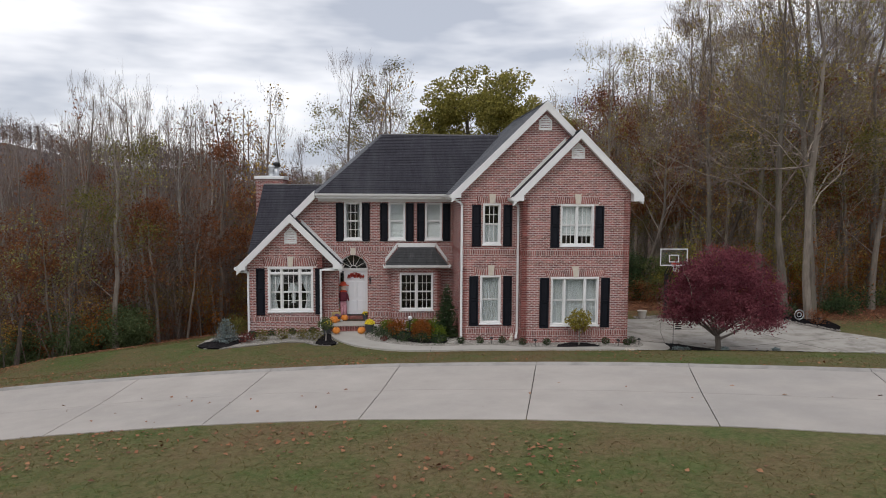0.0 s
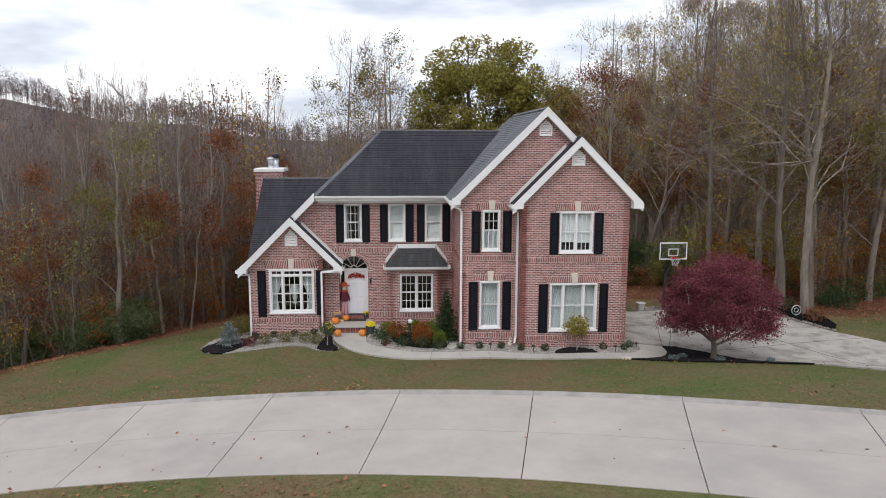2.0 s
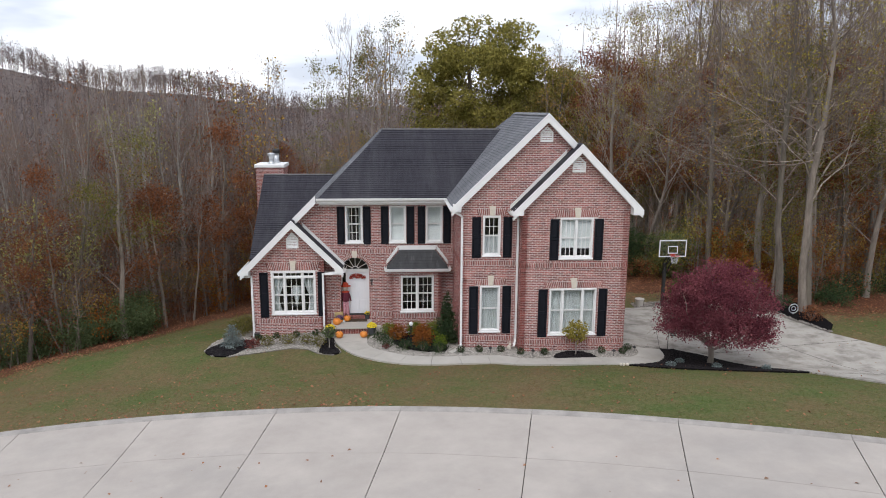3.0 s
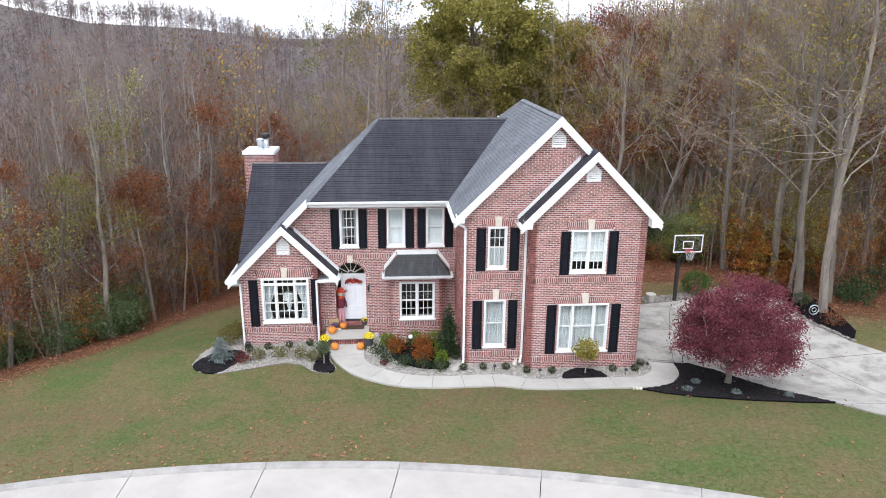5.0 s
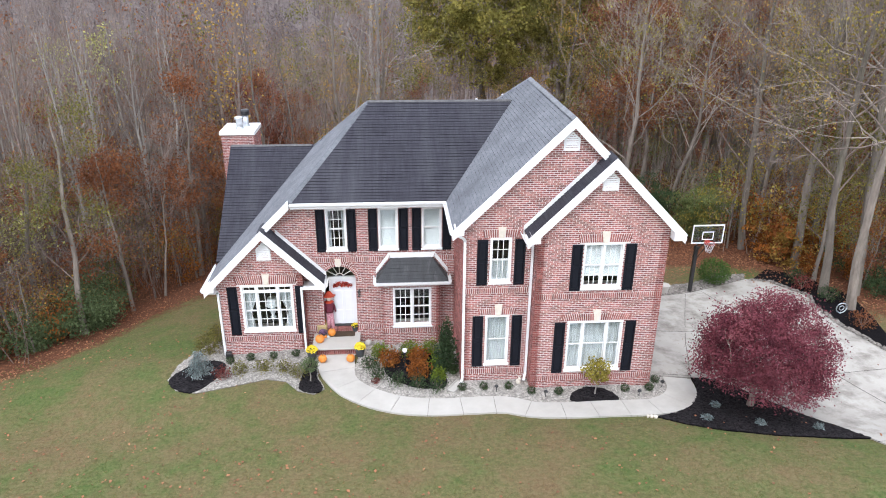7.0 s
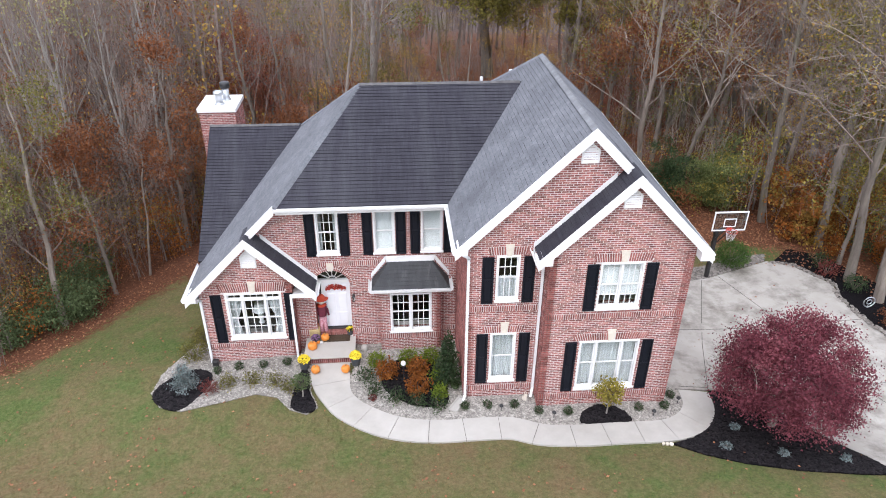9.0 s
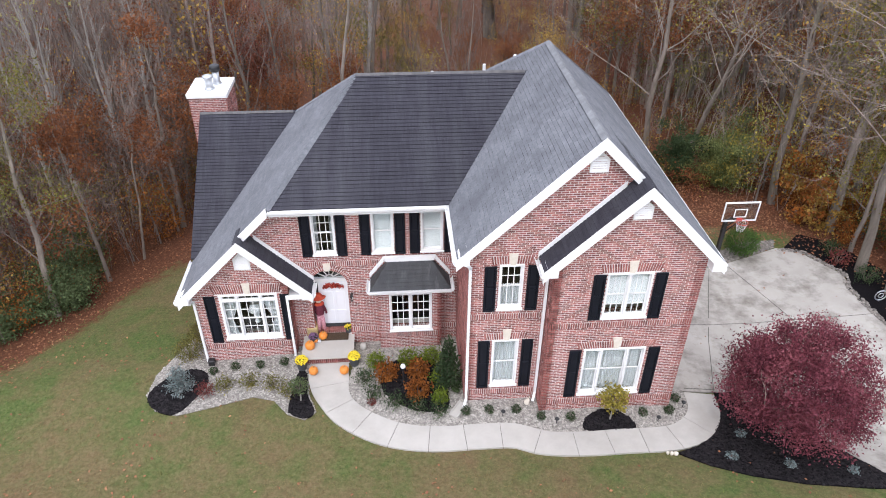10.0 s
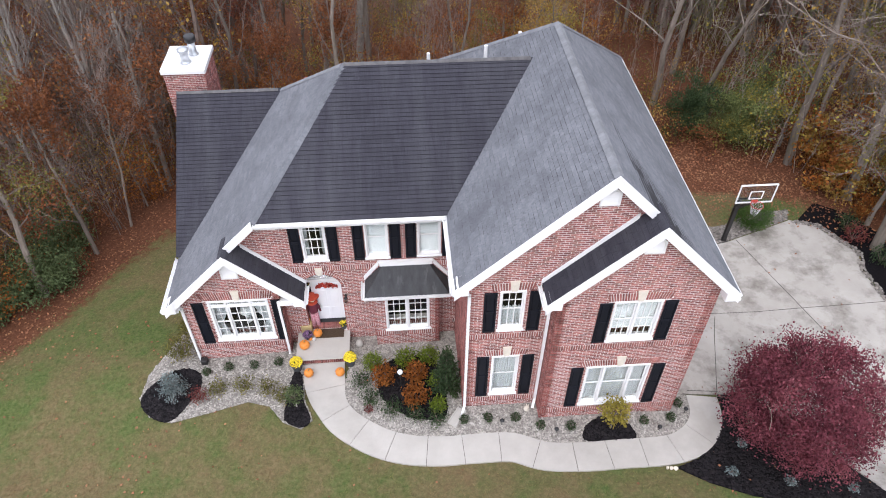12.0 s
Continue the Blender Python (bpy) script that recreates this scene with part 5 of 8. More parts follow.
chimney()
for x, y, z, h in ((-2.2, 7.9, 7.1, 1.10), (-3.95, 8.0, 7.4, 0.55), (-1.05, 8.6, 7.8, 0.45)):
    s = Solid()
    s.lathe([(0.06, 0), (0.055, h), (0.045, h)], 10, (x, y, z))
    part("vent_pipe", s, M_WHITE, house, "white plastic roof vent pipe")

# ---------------------------------------------------------------- walk, drive and beds
WALK = spline([(-7.75, 2.52), (-7.70, 1.70), (-7.50, 0.95), (-7.02, 0.22), (-6.10, -0.45), (-5.20, -0.80), (-4.20, -0.94), (-3.10, -0.93), (-2.05, -0.97), (-1.16, -1.33), (0.0, -1.44), (1.15, -1.42),
               (2.30, -1.40), (3.10, -1.22), (3.72, -0.80), (4.10, -0.22), (4.20, 0.50)], 8)


def walk_edges(i):
    p = WALK[i]
    d = WALK[min(i + 1, len(WALK) - 1)] - WALK[max(i - 1, 0)]
    q = Vector((-d.y, d.x)).normalized()
    w = 0.49 + 0.16 * smooth(0.6, 1.9, p.y) * (1 if p.x < -5 else 0)
    return p - q * w, p + q * w


path_walk = tagged(new("front_walk"), "curved pale concrete front walk of jointed slabs", "walk", kind="structure")
run, marks = 0.0, [0]
for i in range(1, len(WALK)):
    run += (WALK[i] - WALK[i - 1]).length
    if run > 0.98:
        marks.append(i)
        run = 0.0
marks[-1] = len(WALK) - 1
for a, b in zip(marks, marks[1:]):
    s = Solid()
    lefts, rights = [], []
    for i in range(a, b + 1):
        l, r = walk_edges(i)
        d = (WALK[min(i + 1, len(WALK) - 1)] - WALK[max(i - 1, 0)]).normalized()
        sh = d * (0.007 if i == a else -0.007 if i == b else 0)
        lefts.append(l + sh)
        rights.append(r + sh)
    ribbon(s, rights, lefts, 0.065, 0.15)
    part("slab", s, M_CONCRETE, path_walk)
s = Solid()
ribbon(s, [walk_edges(i)[1] * 0.98 + WALK[i] * 0.02 for i in range(len(WALK))], [walk_edges(i)[0] * 0.98 + WALK[i] * 0.02 for i in range(len(WALK))], 0.045, 0.1)
part("joint_bed", s, M_JOINT, path_walk)

DRIVE = [(3.05, 0.75), (3.75, 0.60), (4.75, 0.55), (5.30, 0.60), (6.10, 0.15), (7.2, -1.3), (8.0, -2.9), (8.7, -4.6), (9.8, -6.6), (11.6, -9.4), (14.4, -13.0), (19.0, -15.6), (17.0, -8.5), (15.2, -4.0), (13.7, -0.4),
         (12.6, 1.6), (12.15, 3.6), (12.1, 5.6), (12.45, 6.4), (11.6, 8.15), (10.75, 8.65), (7.75, 7.65), (6.2, 7.35), (3.05, 6.9)]
drive = sheet("driveway", DRIVE, 0.05, 0.15, M_DRIVE)
tagged(drive, "stained pale concrete driveway beside the house", "driveway", kind="structure")


def joint(pts, parent):
    s = Solid()
    line = []
    for a, b in zip(pts, pts[1:]):
        n = max(2, int((Vector(b) - Vector(a)).length / 0.25))
        line += [Vector(a).lerp(Vector(b), k / n) for k in range(n)]
    line.append(Vector(pts[-1]))
    d = (line[-1] - line[0]).normalized()
    q = Vector((-d.y, d.x)) * 0.010
    ribbon(s, [p + q for p in line], [p - q for p in line], 0.054, 0.03)
    part("joint", s, M_JOINT, parent)


for pts in ([(4.75, 0.6), (5.55, 3.0), (6.6, 5.6), (7.4, 7.5)], [(3.1, 3.9), (5.85, 3.95), (12.1, 3.9)], [(8.2, 7.75), (9.1, 3.9), (10.0, 0.2), (11.4, -4.0), (13.6, -9.5)], [(6.3, 0.1), (9.9, 0.4), (13.2, 0.5)],
            [(8.4, -4.0), (11.3, -3.7), (14.9, -3.6)], [(3.8, 0.72), (4.8, 0.66)]):
    joint(pts, drive)

INNER = [walk_edges(i)[1] for i in range(len(WALK))]
BED_A = [(p.x, p.y) for p in INNER[8::3]] + [(3.6, 0.72), (2.6, 0.8), (2.6, 2.5), (-3.0, 4.0), (-7.0, 4.0), (-6.9, 2.5)]
BED_B = [(-12.2, 5.3), (-12.75, 4.6), (-13.1, 3.6), (-13.5, 2.7), (-13.6, 1.75), (-13.15, 1.05), (-12.4, 0.75), (-11.25, 1.0), (-10.1, 1.28), (-9.4, 1.05), (-8.92, 0.42), (-8.35, 0.13), (-8.02, 0.40), (-8.32, 1.2), (-8.40, 2.5), (-8.6, 3.5), (-11.5, 4.0), (-11.6, 5.3)]
for poly in (BED_A, BED_B):
    tagged(sheet("gravel_bed", poly, 0.035, 0.1, M_GRAVEL, 0.3), "bed of pale mixed river gravel along the house", "gravel bed", kind="structure")


def blob(points, n=4):
    loop = points + points[:3]
    return [(p.x, p.y) for p in spline([Vector(p) for p in loop], n)[n:-1 - n]]


MULCH = [blob([(-6.0, 1.3), (-5.9, 2.2), (-5.2, 2.55), (-4.2, 2.4), (-3.9, 1.0), (-4.0, 0.2), (-4.9, 0.25), (-5.6, 0.7)]),
         blob([(-13.55, 1.74), (-13.15, 1.09), (-12.44, 0.8), (-11.97, 1.38), (-11.68, 2.04), (-11.9, 2.62), (-12.5, 2.76), (-13.15, 2.4)]),
         blob([(-8.72, 2.2), (-8.86, 1.28), (-8.87, 0.50), (-8.36, 0.18), (-8.08, 0.44), (-8.36, 1.2), (-8.45, 2.1)]),
         blob([(0.10, -0.86), (0.33, -0.34), (0.95, -0.10), (1.5, -0.36), (1.68, -0.90), (0.9, -0.96)]),
         [(2.55, -1.98), (3.3, -1.72), (4.0, -1.2), (4.5, -0.5), (4.72, 0.1), (4.74, 0.52), (5.32, 0.54), (6.15, 0.05), (7.15, -1.35), (7.95, -2.9), (8.35, -3.75), (7.4, -3.72), (5.6, -3.45), (4.3, -3.05), (3.3, -2.55)],
         [(11.0, 8.55), (11.7, 8.25), (12.55, 6.45), (12.2, 5.6), (12.25, 3.7), (12.7, 1.7), (13.4, 2.6), (13.9, 4.4), (14.2, 6.2), (13.4, 8.6), (12.2, 9.6)]]
for poly in MULCH:
    tagged(sheet("mulch_bed", poly, 0.055, 0.1, M_MULCH, 0.25), "bed of fresh black mulch", "mulch bed", kind="structure")
BED_C = [(6.2, 7.4), (7.75, 7.72), (10.7, 8.72), (11.0, 9.3), (9.6, 9.3), (8.2, 8.7), (6.3, 8.5)]
tagged(sheet("gravel_bed", BED_C, 0.03, 0.1, M_GRAVEL, 0.4), "strip of grey stones behind the driveway", "gravel bed", kind="structure")


def scatter(polys, count, rnd, avoid=()):
    """Places at random within outlines."""
    out = []
    areas = []
    for p in polys:
        a = abs(sum(p[i][0] * p[(i + 1) % len(p)][1] - p[(i + 1) % len(p)][0] * p[i][1] for i in range(len(p)))) / 2
        areas.append(a)
    for p, a in zip(polys, areas):
        xs, ys = [q[0] for q in p], [q[1] for q in p]
        want = int(count * a / sum(areas))
        tries = 0
        while want > 0 and tries < count * 30:
            tries += 1
            x, y = rnd.uniform(min(xs), max(xs)), rnd.uniform(min(ys), max(ys))
            if inside(p, x, y) and not any(inside(q, x, y) for q in avoid):
                out.append((x, y))
                want -= 1
    return out


def pebbles(name, places, lo, hi, lift, mat, label, rnd, flat=0.6):
    s = Solid()
    for x, y in places:
        r = rnd.uniform(lo, hi)
        a = rnd.random() * 6.28
        z = ground_z(x, y) + lift
        q, h, e = r * rnd.uniform(0.6, 1.0), r * rnd.uniform(0.4, 0.8) * flat * 1.6, r * 0.3
        ca, sa = math.cos(a), math.sin(a)
        ring = [(x + ca * r * u - sa * q * v, y + sa * r * u + ca * q * v, z + 0.2 * h) for u, v in ((1, 0.2), (0.4, 0.95), (-0.6, 0.8), (-1, -0.1), (-0.3, -0.95), (0.7, -0.75))]
        s.add(ring + [(x + e * rnd.uniform(-1, 1), y + e * rnd.uniform(-1, 1), z + h)], [(k, (k + 1) % 6, 6) for k in range(6)])
    return tagged(part(name, s, mat), label, "gravel", kind="stuff")


rnd = random.Random(21)
HOUSE_PLAN = [(-11.9, 3.13), (-8.86, 3.13), (-8.86, 3.6), (-6.02, 3.6), (-6.02, 3.18), (-3.95, 3.18), (-3.95, 3.6), (-3.4, 3.6), (-3.4, 0.55), (-1.12, 0.55), (-1.12, 0.0), (3.0, 0.0), (3.0, 11.2), (-11.9, 11.2)]
pebbles("river_gravel", scatter([BED_A, BED_B], 19000, rnd, [HOUSE_PLAN] + MULCH[:4]), 0.018, 0.044, 0.035, M_STONES, "loose pale river gravel", rnd)
pebbles("river_gravel", scatter([BED_C], 1300, rnd), 0.03, 0.08, 0.03, M_EDGING, "loose grey stones", rnd)
pebbles("mulch_chips", scatter(MULCH[:5], 9000, rnd), 0.02, 0.06, 0.055, M_CHIPS, "black bark chips", rnd, 0.4)
for poly, n in (([(11.0, 8.6), (11.75, 8.3), (12.6, 6.45), (12.25, 5.6), (12.3, 3.7), (12.75, 1.7), (12.6, 1.6), (12.1, 3.6), (12.05, 5.6), (12.4, 6.4), (11.6, 8.1), (10.7, 8.5)], 420),):
    pebbles("edging_stones", scatter([poly], n, rnd), 0.03, 0.09, 0.06, M_EDGING, "row of rough edging stones beside the driveway", rnd, 0.8)


# ---------------------------------------------------------------- foliage
def leaf_cloud(centres, sizes, rng, droop=0.3, flat=0.0):
    """Small folded leaves, one at each centre: arrays of vertices and faces."""
    n = len(centres)
    d = rng.normal(size=(n, 3))
    d[:, 2] = d[:, 2] * (1 - flat) - droop
    d /= np.linalg.norm(d, axis=1)[:, None]
    e = np.cross(d, rng.normal(size=(n, 3)))
    e /= np.linalg.norm(e, axis=1)[:, None] + 1e-9
    f = np.cross(d, e)
    s = sizes[:, None]
    a = centres - d * s * 0.5
    b = centres + e * s * 0.34 + f * s * 0.10
    c = centres + d * s * 0.55
    g = centres - e * s * 0.34 + f * s * 0.10
    return np.stack([a, b, c, g], axis=1).reshape(-1, 3)


def quad_mesh(name, verts, mat):
    n = len(verts) // 4
    me = bpy.data.meshes.new(name)
    me.vertices.add(4 * n)
    me.vertices.foreach_set("co", np.ascontiguousarray(verts, dtype=np.float32).ravel())
    me.loops.add(4 * n)
    me.loops.foreach_set("vertex_index", np.arange(4 * n, dtype=np.int32))
    me.polygons.add(n)
    me.polygons.foreach_set("loop_start", np.arange(0, 4 * n, 4, dtype=np.int32))
    me.polygons.foreach_set("loop_total", np.full(n, 4, dtype=np.int32))
    me.materials.append(mat)
    me.update(calc_edges=True)
    return me


def blades(starts, ways, lengths, width, rng):
    """Thin tapering twigs, one quad each."""
    d = ways / np.linalg.norm(ways, axis=1)[:, None]
    e = np.cross(d, rng.normal(size=d.shape))
    e /= np.linalg.norm(e, axis=1)[:, None] + 1e-9
    w = (np.broadcast_to(width, len(starts)) * 0.5)[:, None]
    ends = starts + d * lengths[:, None]
    return np.stack([starts - e * w, starts + e * w, ends + e * w * 0.35, ends - e * w * 0.35], axis=1).reshape(-1, 3)


def foliage(name, centres, size, mat, parent, rng, spread=0.45, droop=0.3, label=""):
    centres = np.asarray(centres, dtype=float)
    sizes = size * (1 - spread + 2 * spread * rng.random(len(centres)))
    ob = new(name, quad_mesh(name, leaf_cloud(centres, sizes, rng, droop), mat))
    if parent is not None:
        ob.parent = parent
    if label:
        ob["label"] = label
    return ob


def shrub(place, r, h, mat, name, label, count=500, leaf=0.05, seed=0, ragged=0.25, stems=6, group=""):
    """A low bush: stems under a ragged mound of leaves."""
    rng = np.random.default_rng(seed)
    rnd = random.Random(seed)
    x, y = place
    th = thing(name, (x, y, ground_z(x, y) + 0.04), label, "shrub", group)
    s = Solid()
    for k in range(stems):
        a = 6.28 * k / stems + rnd.random()
        s.tube([(0, 0, 0), (math.cos(a) * r * 0.3, math.sin(a) * r * 0.3, h * 0.4), (math.cos(a) * r * 0.62, math.sin(a) * r * 0.62, h * 0.75)], [0.012, 0.009, 0.004], 4)
    part("stemwork", s, M_TWIG, th)
    d = rng.normal(size=(count, 3))
    d /= np.linalg.norm(d, axis=1)[:, None]
    lump = 1 + ragged * np.sin(d[:, 0] * 5 + seed) * np.cos(d[:, 1] * 6 + seed * 2) + ragged * 0.6 * rng.normal(size=count)
    rad = (0.55 + 0.45 * rng.random(count)) * lump
    c = d * rad[:, None] * np.array([r, r, h * 0.52]) + np.array([0, 0, h * 0.5])
    c[:, 2] = np.maximum(c[:, 2], 0.02)
    foliage("foliage", c, leaf, mat, th, rng)
    return th


# shrubs of the beds
for i, (x, y) in enumerate(((-3.40, 0.02), (-2.69, 0.03), (-1.84, -0.01), (-1.12, -0.33), (-0.22, -0.43), (2.03, -0.39), (2.92, -0.29), (3.29, 0.21), (-11.57, 2.50), (-10.86, 2.60), (-10.03, 2.58), (-9.23, 2.62))):
    shrub((x, y), 0.17, 0.28, M_LEAF_GREEN, "boxwood", "small clipped dark green boxwood in gravel", 420, 0.035, 40 + i, 0.08, group="small boxwoods along the house")
for i, (x, y) in enumerate(((-6.17, 2.25), (-5.12, 2.35), (-4.35, 2.38), (-4.15, 1.42), (-4.17, 0.50))):
    shrub((x, y), 0.36 if i < 3 else 0.28, 0.55, M_LEAF_LIME, "lime_shrub", "bright yellow-green leafy shrub in black mulch", 900, 0.055, 60 + i, group="bright shrubs by the bay window")
for i, (x, y) in enumerate(((-5.83, 1.69), (-4.81, 1.74), (-4.85, 0.88))):
    shrub((x, y), 0.42, 0.62, M_LEAF_ORANGE, "orange_shrub", "burnt orange autumn shrub in black mulch", 800, 0.075, 70 + i, group="orange shrubs by the bay window")
for i, (x, y) in enumerate(((-6.54, 1.62), (-6.22, 0.98), (-5.58, 0.53), (-4.88, 0.30), (-4.22, 0.10))):
    shrub((x, y), 0.34, 0.42, M_LEAF_GREEN, "low_shrub", "low dull green shrub at the edge of the gravel", 500, 0.05, 80 + i, 0.35, group="low shrubs by the walk")
for i, (x, y) in enumerate(((-11.64, 1.55), (-11.08, 1.75), (-10.27, 1.80), (-9.50, 1.65), (-8.99, 1.28))):
    shrub((x, y), 0.33, 0.45, M_LEAF_PLUM if i in (0,) else M_LEAF_OLIVE, "low_shrub", "low reddish shrub in gravel" if i == 0 else "low olive green shrub in gravel", 460, 0.05, 90 + i, 0.35, group="low shrubs below the front window")
shrub((-6.3, 0.62), 0.14, 0.2, M_LEAF_PLUM, "low_shrub", "tiny red shrub in gravel", 120, 0.05, 99)
shrub((-12.55, 3.45), 0.50, 0.85, M_LEAF_OLIVE, "yew", "dense olive green yew at the house corner", 1500, 0.05, 101)
shrub((-12.45, 4.5), 0.42, 0.8, M_LEAF_OLIVE, "yew", "dense olive green yew at the house corner", 1100, 0.05, 102)
shrub((9.1, 8.55), 0.78, 1.2, M_LEAF_BOX, "boxwood", "large round dense green boxwood beside the basketball hoop", 5200, 0.05, 103, 0.05)
for i, (x, y, r, h) in enumerate(((4.3, 9.6, 0.55, 1.9), (4.4, 10.9, 0.6, 2.1), (4.25, 12.0, 0.55, 1.7))):
    shrub((x, y), r, h, M_LEAF_SAGE, "corner_shrub", "tall loose green shrub along the brick side wall", 1800, 0.055, 180 + i, 0.2, group="shrubs along the side wall")
for i, (x, y) in enumerate(((4.79, -1.29), (4.04, -2.27), (5.55, -2.69), (7.21, -3.04))):
    shrub((x, y), 0.17, 0.18, M_LEAF_SPRUCE, "sedum", "pale grey-green sedum in black mulch", 220, 0.05, 110 + i, group="sedums under the maple")
for i, (x, y) in enumerate(((12.6, 7.2), (13.0, 5.9), (12.9, 3.4), (12.7, 7.9))):
    shrub((x, y), 0.5, 0.7, (M_LEAF_PLUM, M_LEAF_GREEN, M_LEAF_RUSSET, M_LEAF_GREEN)[i], "border_shrub", "loose autumn shrub in the mulch by the driveway", 600, 0.06, 120 + i, 0.3, group="shrubs beside the driveway")


def conifer(place, r, h, mat, name, label, count, leaf, seed, tiers=9):
    rng = np.random.default_rng(seed)
    x, y = place
    th = thing(name, (x, y, ground_z(x, y) + 0.03), label, "conifer")
    s = Solid()
    s.tube([(0, 0, 0), (0.01, 0, h * 0.5), (0, 0.01, h * 0.97)], [0.035, 0.02, 0.004], 6)
    part("trunk", s, M_BARK, th)
    t = Solid()
    pts = []
    for k in range(tiers):
        f = (k + 0.4) / tiers
        n = 9 - k // 2
        for j in range(n):
            a = 6.28 * j / n + k * 0.7 + rng.random() * 0.4
            reach = r * (1 - f) ** 0.8 * (0.8 + 0.35 * rng.random())
            p0, p1 = np.array([0, 0, h * f]), np.array([math.cos(a) * reach, math.sin(a) * reach, h * f + reach * 0.18])
            t.tube([tuple(p0), tuple(p1)], [0.008, 0.003], 3)
            m = max(4, int(count * reach / r / (tiers * 5)))
            u = rng.random(m) ** 0.8
            pts.append(p0 + (p1 - p0) * u[:, None] + rng.normal(size=(m, 3)) * np.array([0.05, 0.05, 0.03]) * (r / 0.5))
    part("branchwork", t, M_TWIG, th)
    foliage("foliage", np.concatenate(pts), leaf, mat, th, rng, droop=-0.1)
    return th


conifer((-12.52, 1.91), 0.56, 1.0, M_LEAF_SPRUCE, "blue_spruce", "small spreading blue-grey spruce in black mulch", 2000, 0.055, 131, 6)
conifer((-3.86, 1.28), 0.55, 2.15, M_LEAF_GREEN, "tall_evergreen", "tall narrow dark evergreen beside the brick wall", 5200, 0.08, 132, 14)


def standard_tree(place, stem, r, h, mat, name, label, seed, count, leaf):
    """A small ball-headed tree on a thin stem."""
    rng = np.random.default_rng(seed)
    x, y = place
    th = thing(name, (x, y, ground_z(x, y) + 0.04), label, "tree")
    s = Solid()
    s.tube([(0, 0, 0), (0.015, 0.01, stem * 0.5), (0, 0, stem + h * 0.3)], [0.028, 0.022, 0.014], 7)
    part("trunk", s, M_BARK_PALE, th)
    s = Solid()
    for k in range(14):
        d = rng.normal(size=3)
        d[2] = abs(d[2]) + 0.3
        d /= np.linalg.norm(d)
        s.tube([(0, 0, stem), tuple(d * r * 0.5 + np.array([0, 0, stem + h * 0.12])), tuple(d * np.array([r, r, h * 0.6]) * 0.85 + np.array([0, 0, stem + h * 0.25]))], [0.012, 0.008, 0.003], 4)
    part("branchwork", s, M_TWIG, th)
    d = rng.normal(size=(count, 3))
    d /= np.linalg.norm(d, axis=1)[:, None]
    c = d * ((0.45 + 0.6 * rng.random(count)) * (1 + 0.18 * np.sin(d[:, 0] * 6) * np.cos(d[:, 2] * 5)))[:, None] * np.array([r, r, h / 2]) + np.array([0, 0, stem + h * 0.45])
    foliage("foliage", c, leaf, mat, th, rng)
    return th


standard_tree((-8.54, 0.92), 0.42, 0.33, 0.55, M_LEAF_BRIAR, "topiary_tree", "small ball-headed grey-green topiary tree", 141, 700, 0.05)
standard_tree((0.98, -0.52), 0.55, 0.47, 0.85, M_LEAF_YELLOW, "small_tree", "small yellow-orange autumn tree in black mulch", 142, 850, 0.085)


# ---------------------------------------------------------------- trees
def branch(s, start, way, length, radius, rnd, level, tips, bend=0.12, up=0.1, sides=5, limit=3, kids=5, spread=0.7):
    """A limb that wanders and forks; tips collects where leaves may sit."""
    n = 5 if level == 0 else 4 if level == 1 else 3 if level == 2 else 2
    p = Vector(start)
    d = Vector(way).normalized()
    pts, rad = [p.copy()], [radius]
    for k in range(n):
        d = (d + Vector((rnd.gauss(0, bend), rnd.gauss(0, bend), rnd.gauss(0, bend) + up * 0.3))).normalized()
        p = p + d * (length / n)
        pts.append(p.copy())
        rad.append(max(0.004, radius * (1 - 0.85 * (k + 1) / n)))
    s.tube(pts, rad, max(3, sides - level), cap=False)
    if level >= limit:
        tips.append((pts[-1], length))
        tips.append((pts[len(pts) // 2], length))
        return
    if level == limit - 1:
        tips.append((pts[-1], length))
    for k in range(kids):
        t = 0.3 + 0.7 * (k + rnd.random()) / kids
        i = min(n - 1, int(t * n))
        q = pts[i].lerp(pts[i + 1], t * n - i)
        axis = (pts[i + 1] - pts[i]).normalized()
        side = axis.orthogonal().normalized()
        side.rotate(Matrix.Rotation(rnd.random() * 6.283, 3, axis))
        nd = (axis * (1 - spread * 0.5) + side * spread + Vector((0, 0, up))).normalized()
        branch(s, q, nd, length * rnd.uniform(0.38, 0.6) * (1.1 - 0.5 * t), rad[i] * 0.6, rnd, level + 1, tips, bend * 1.15, up, sides, limit, kids, spread)


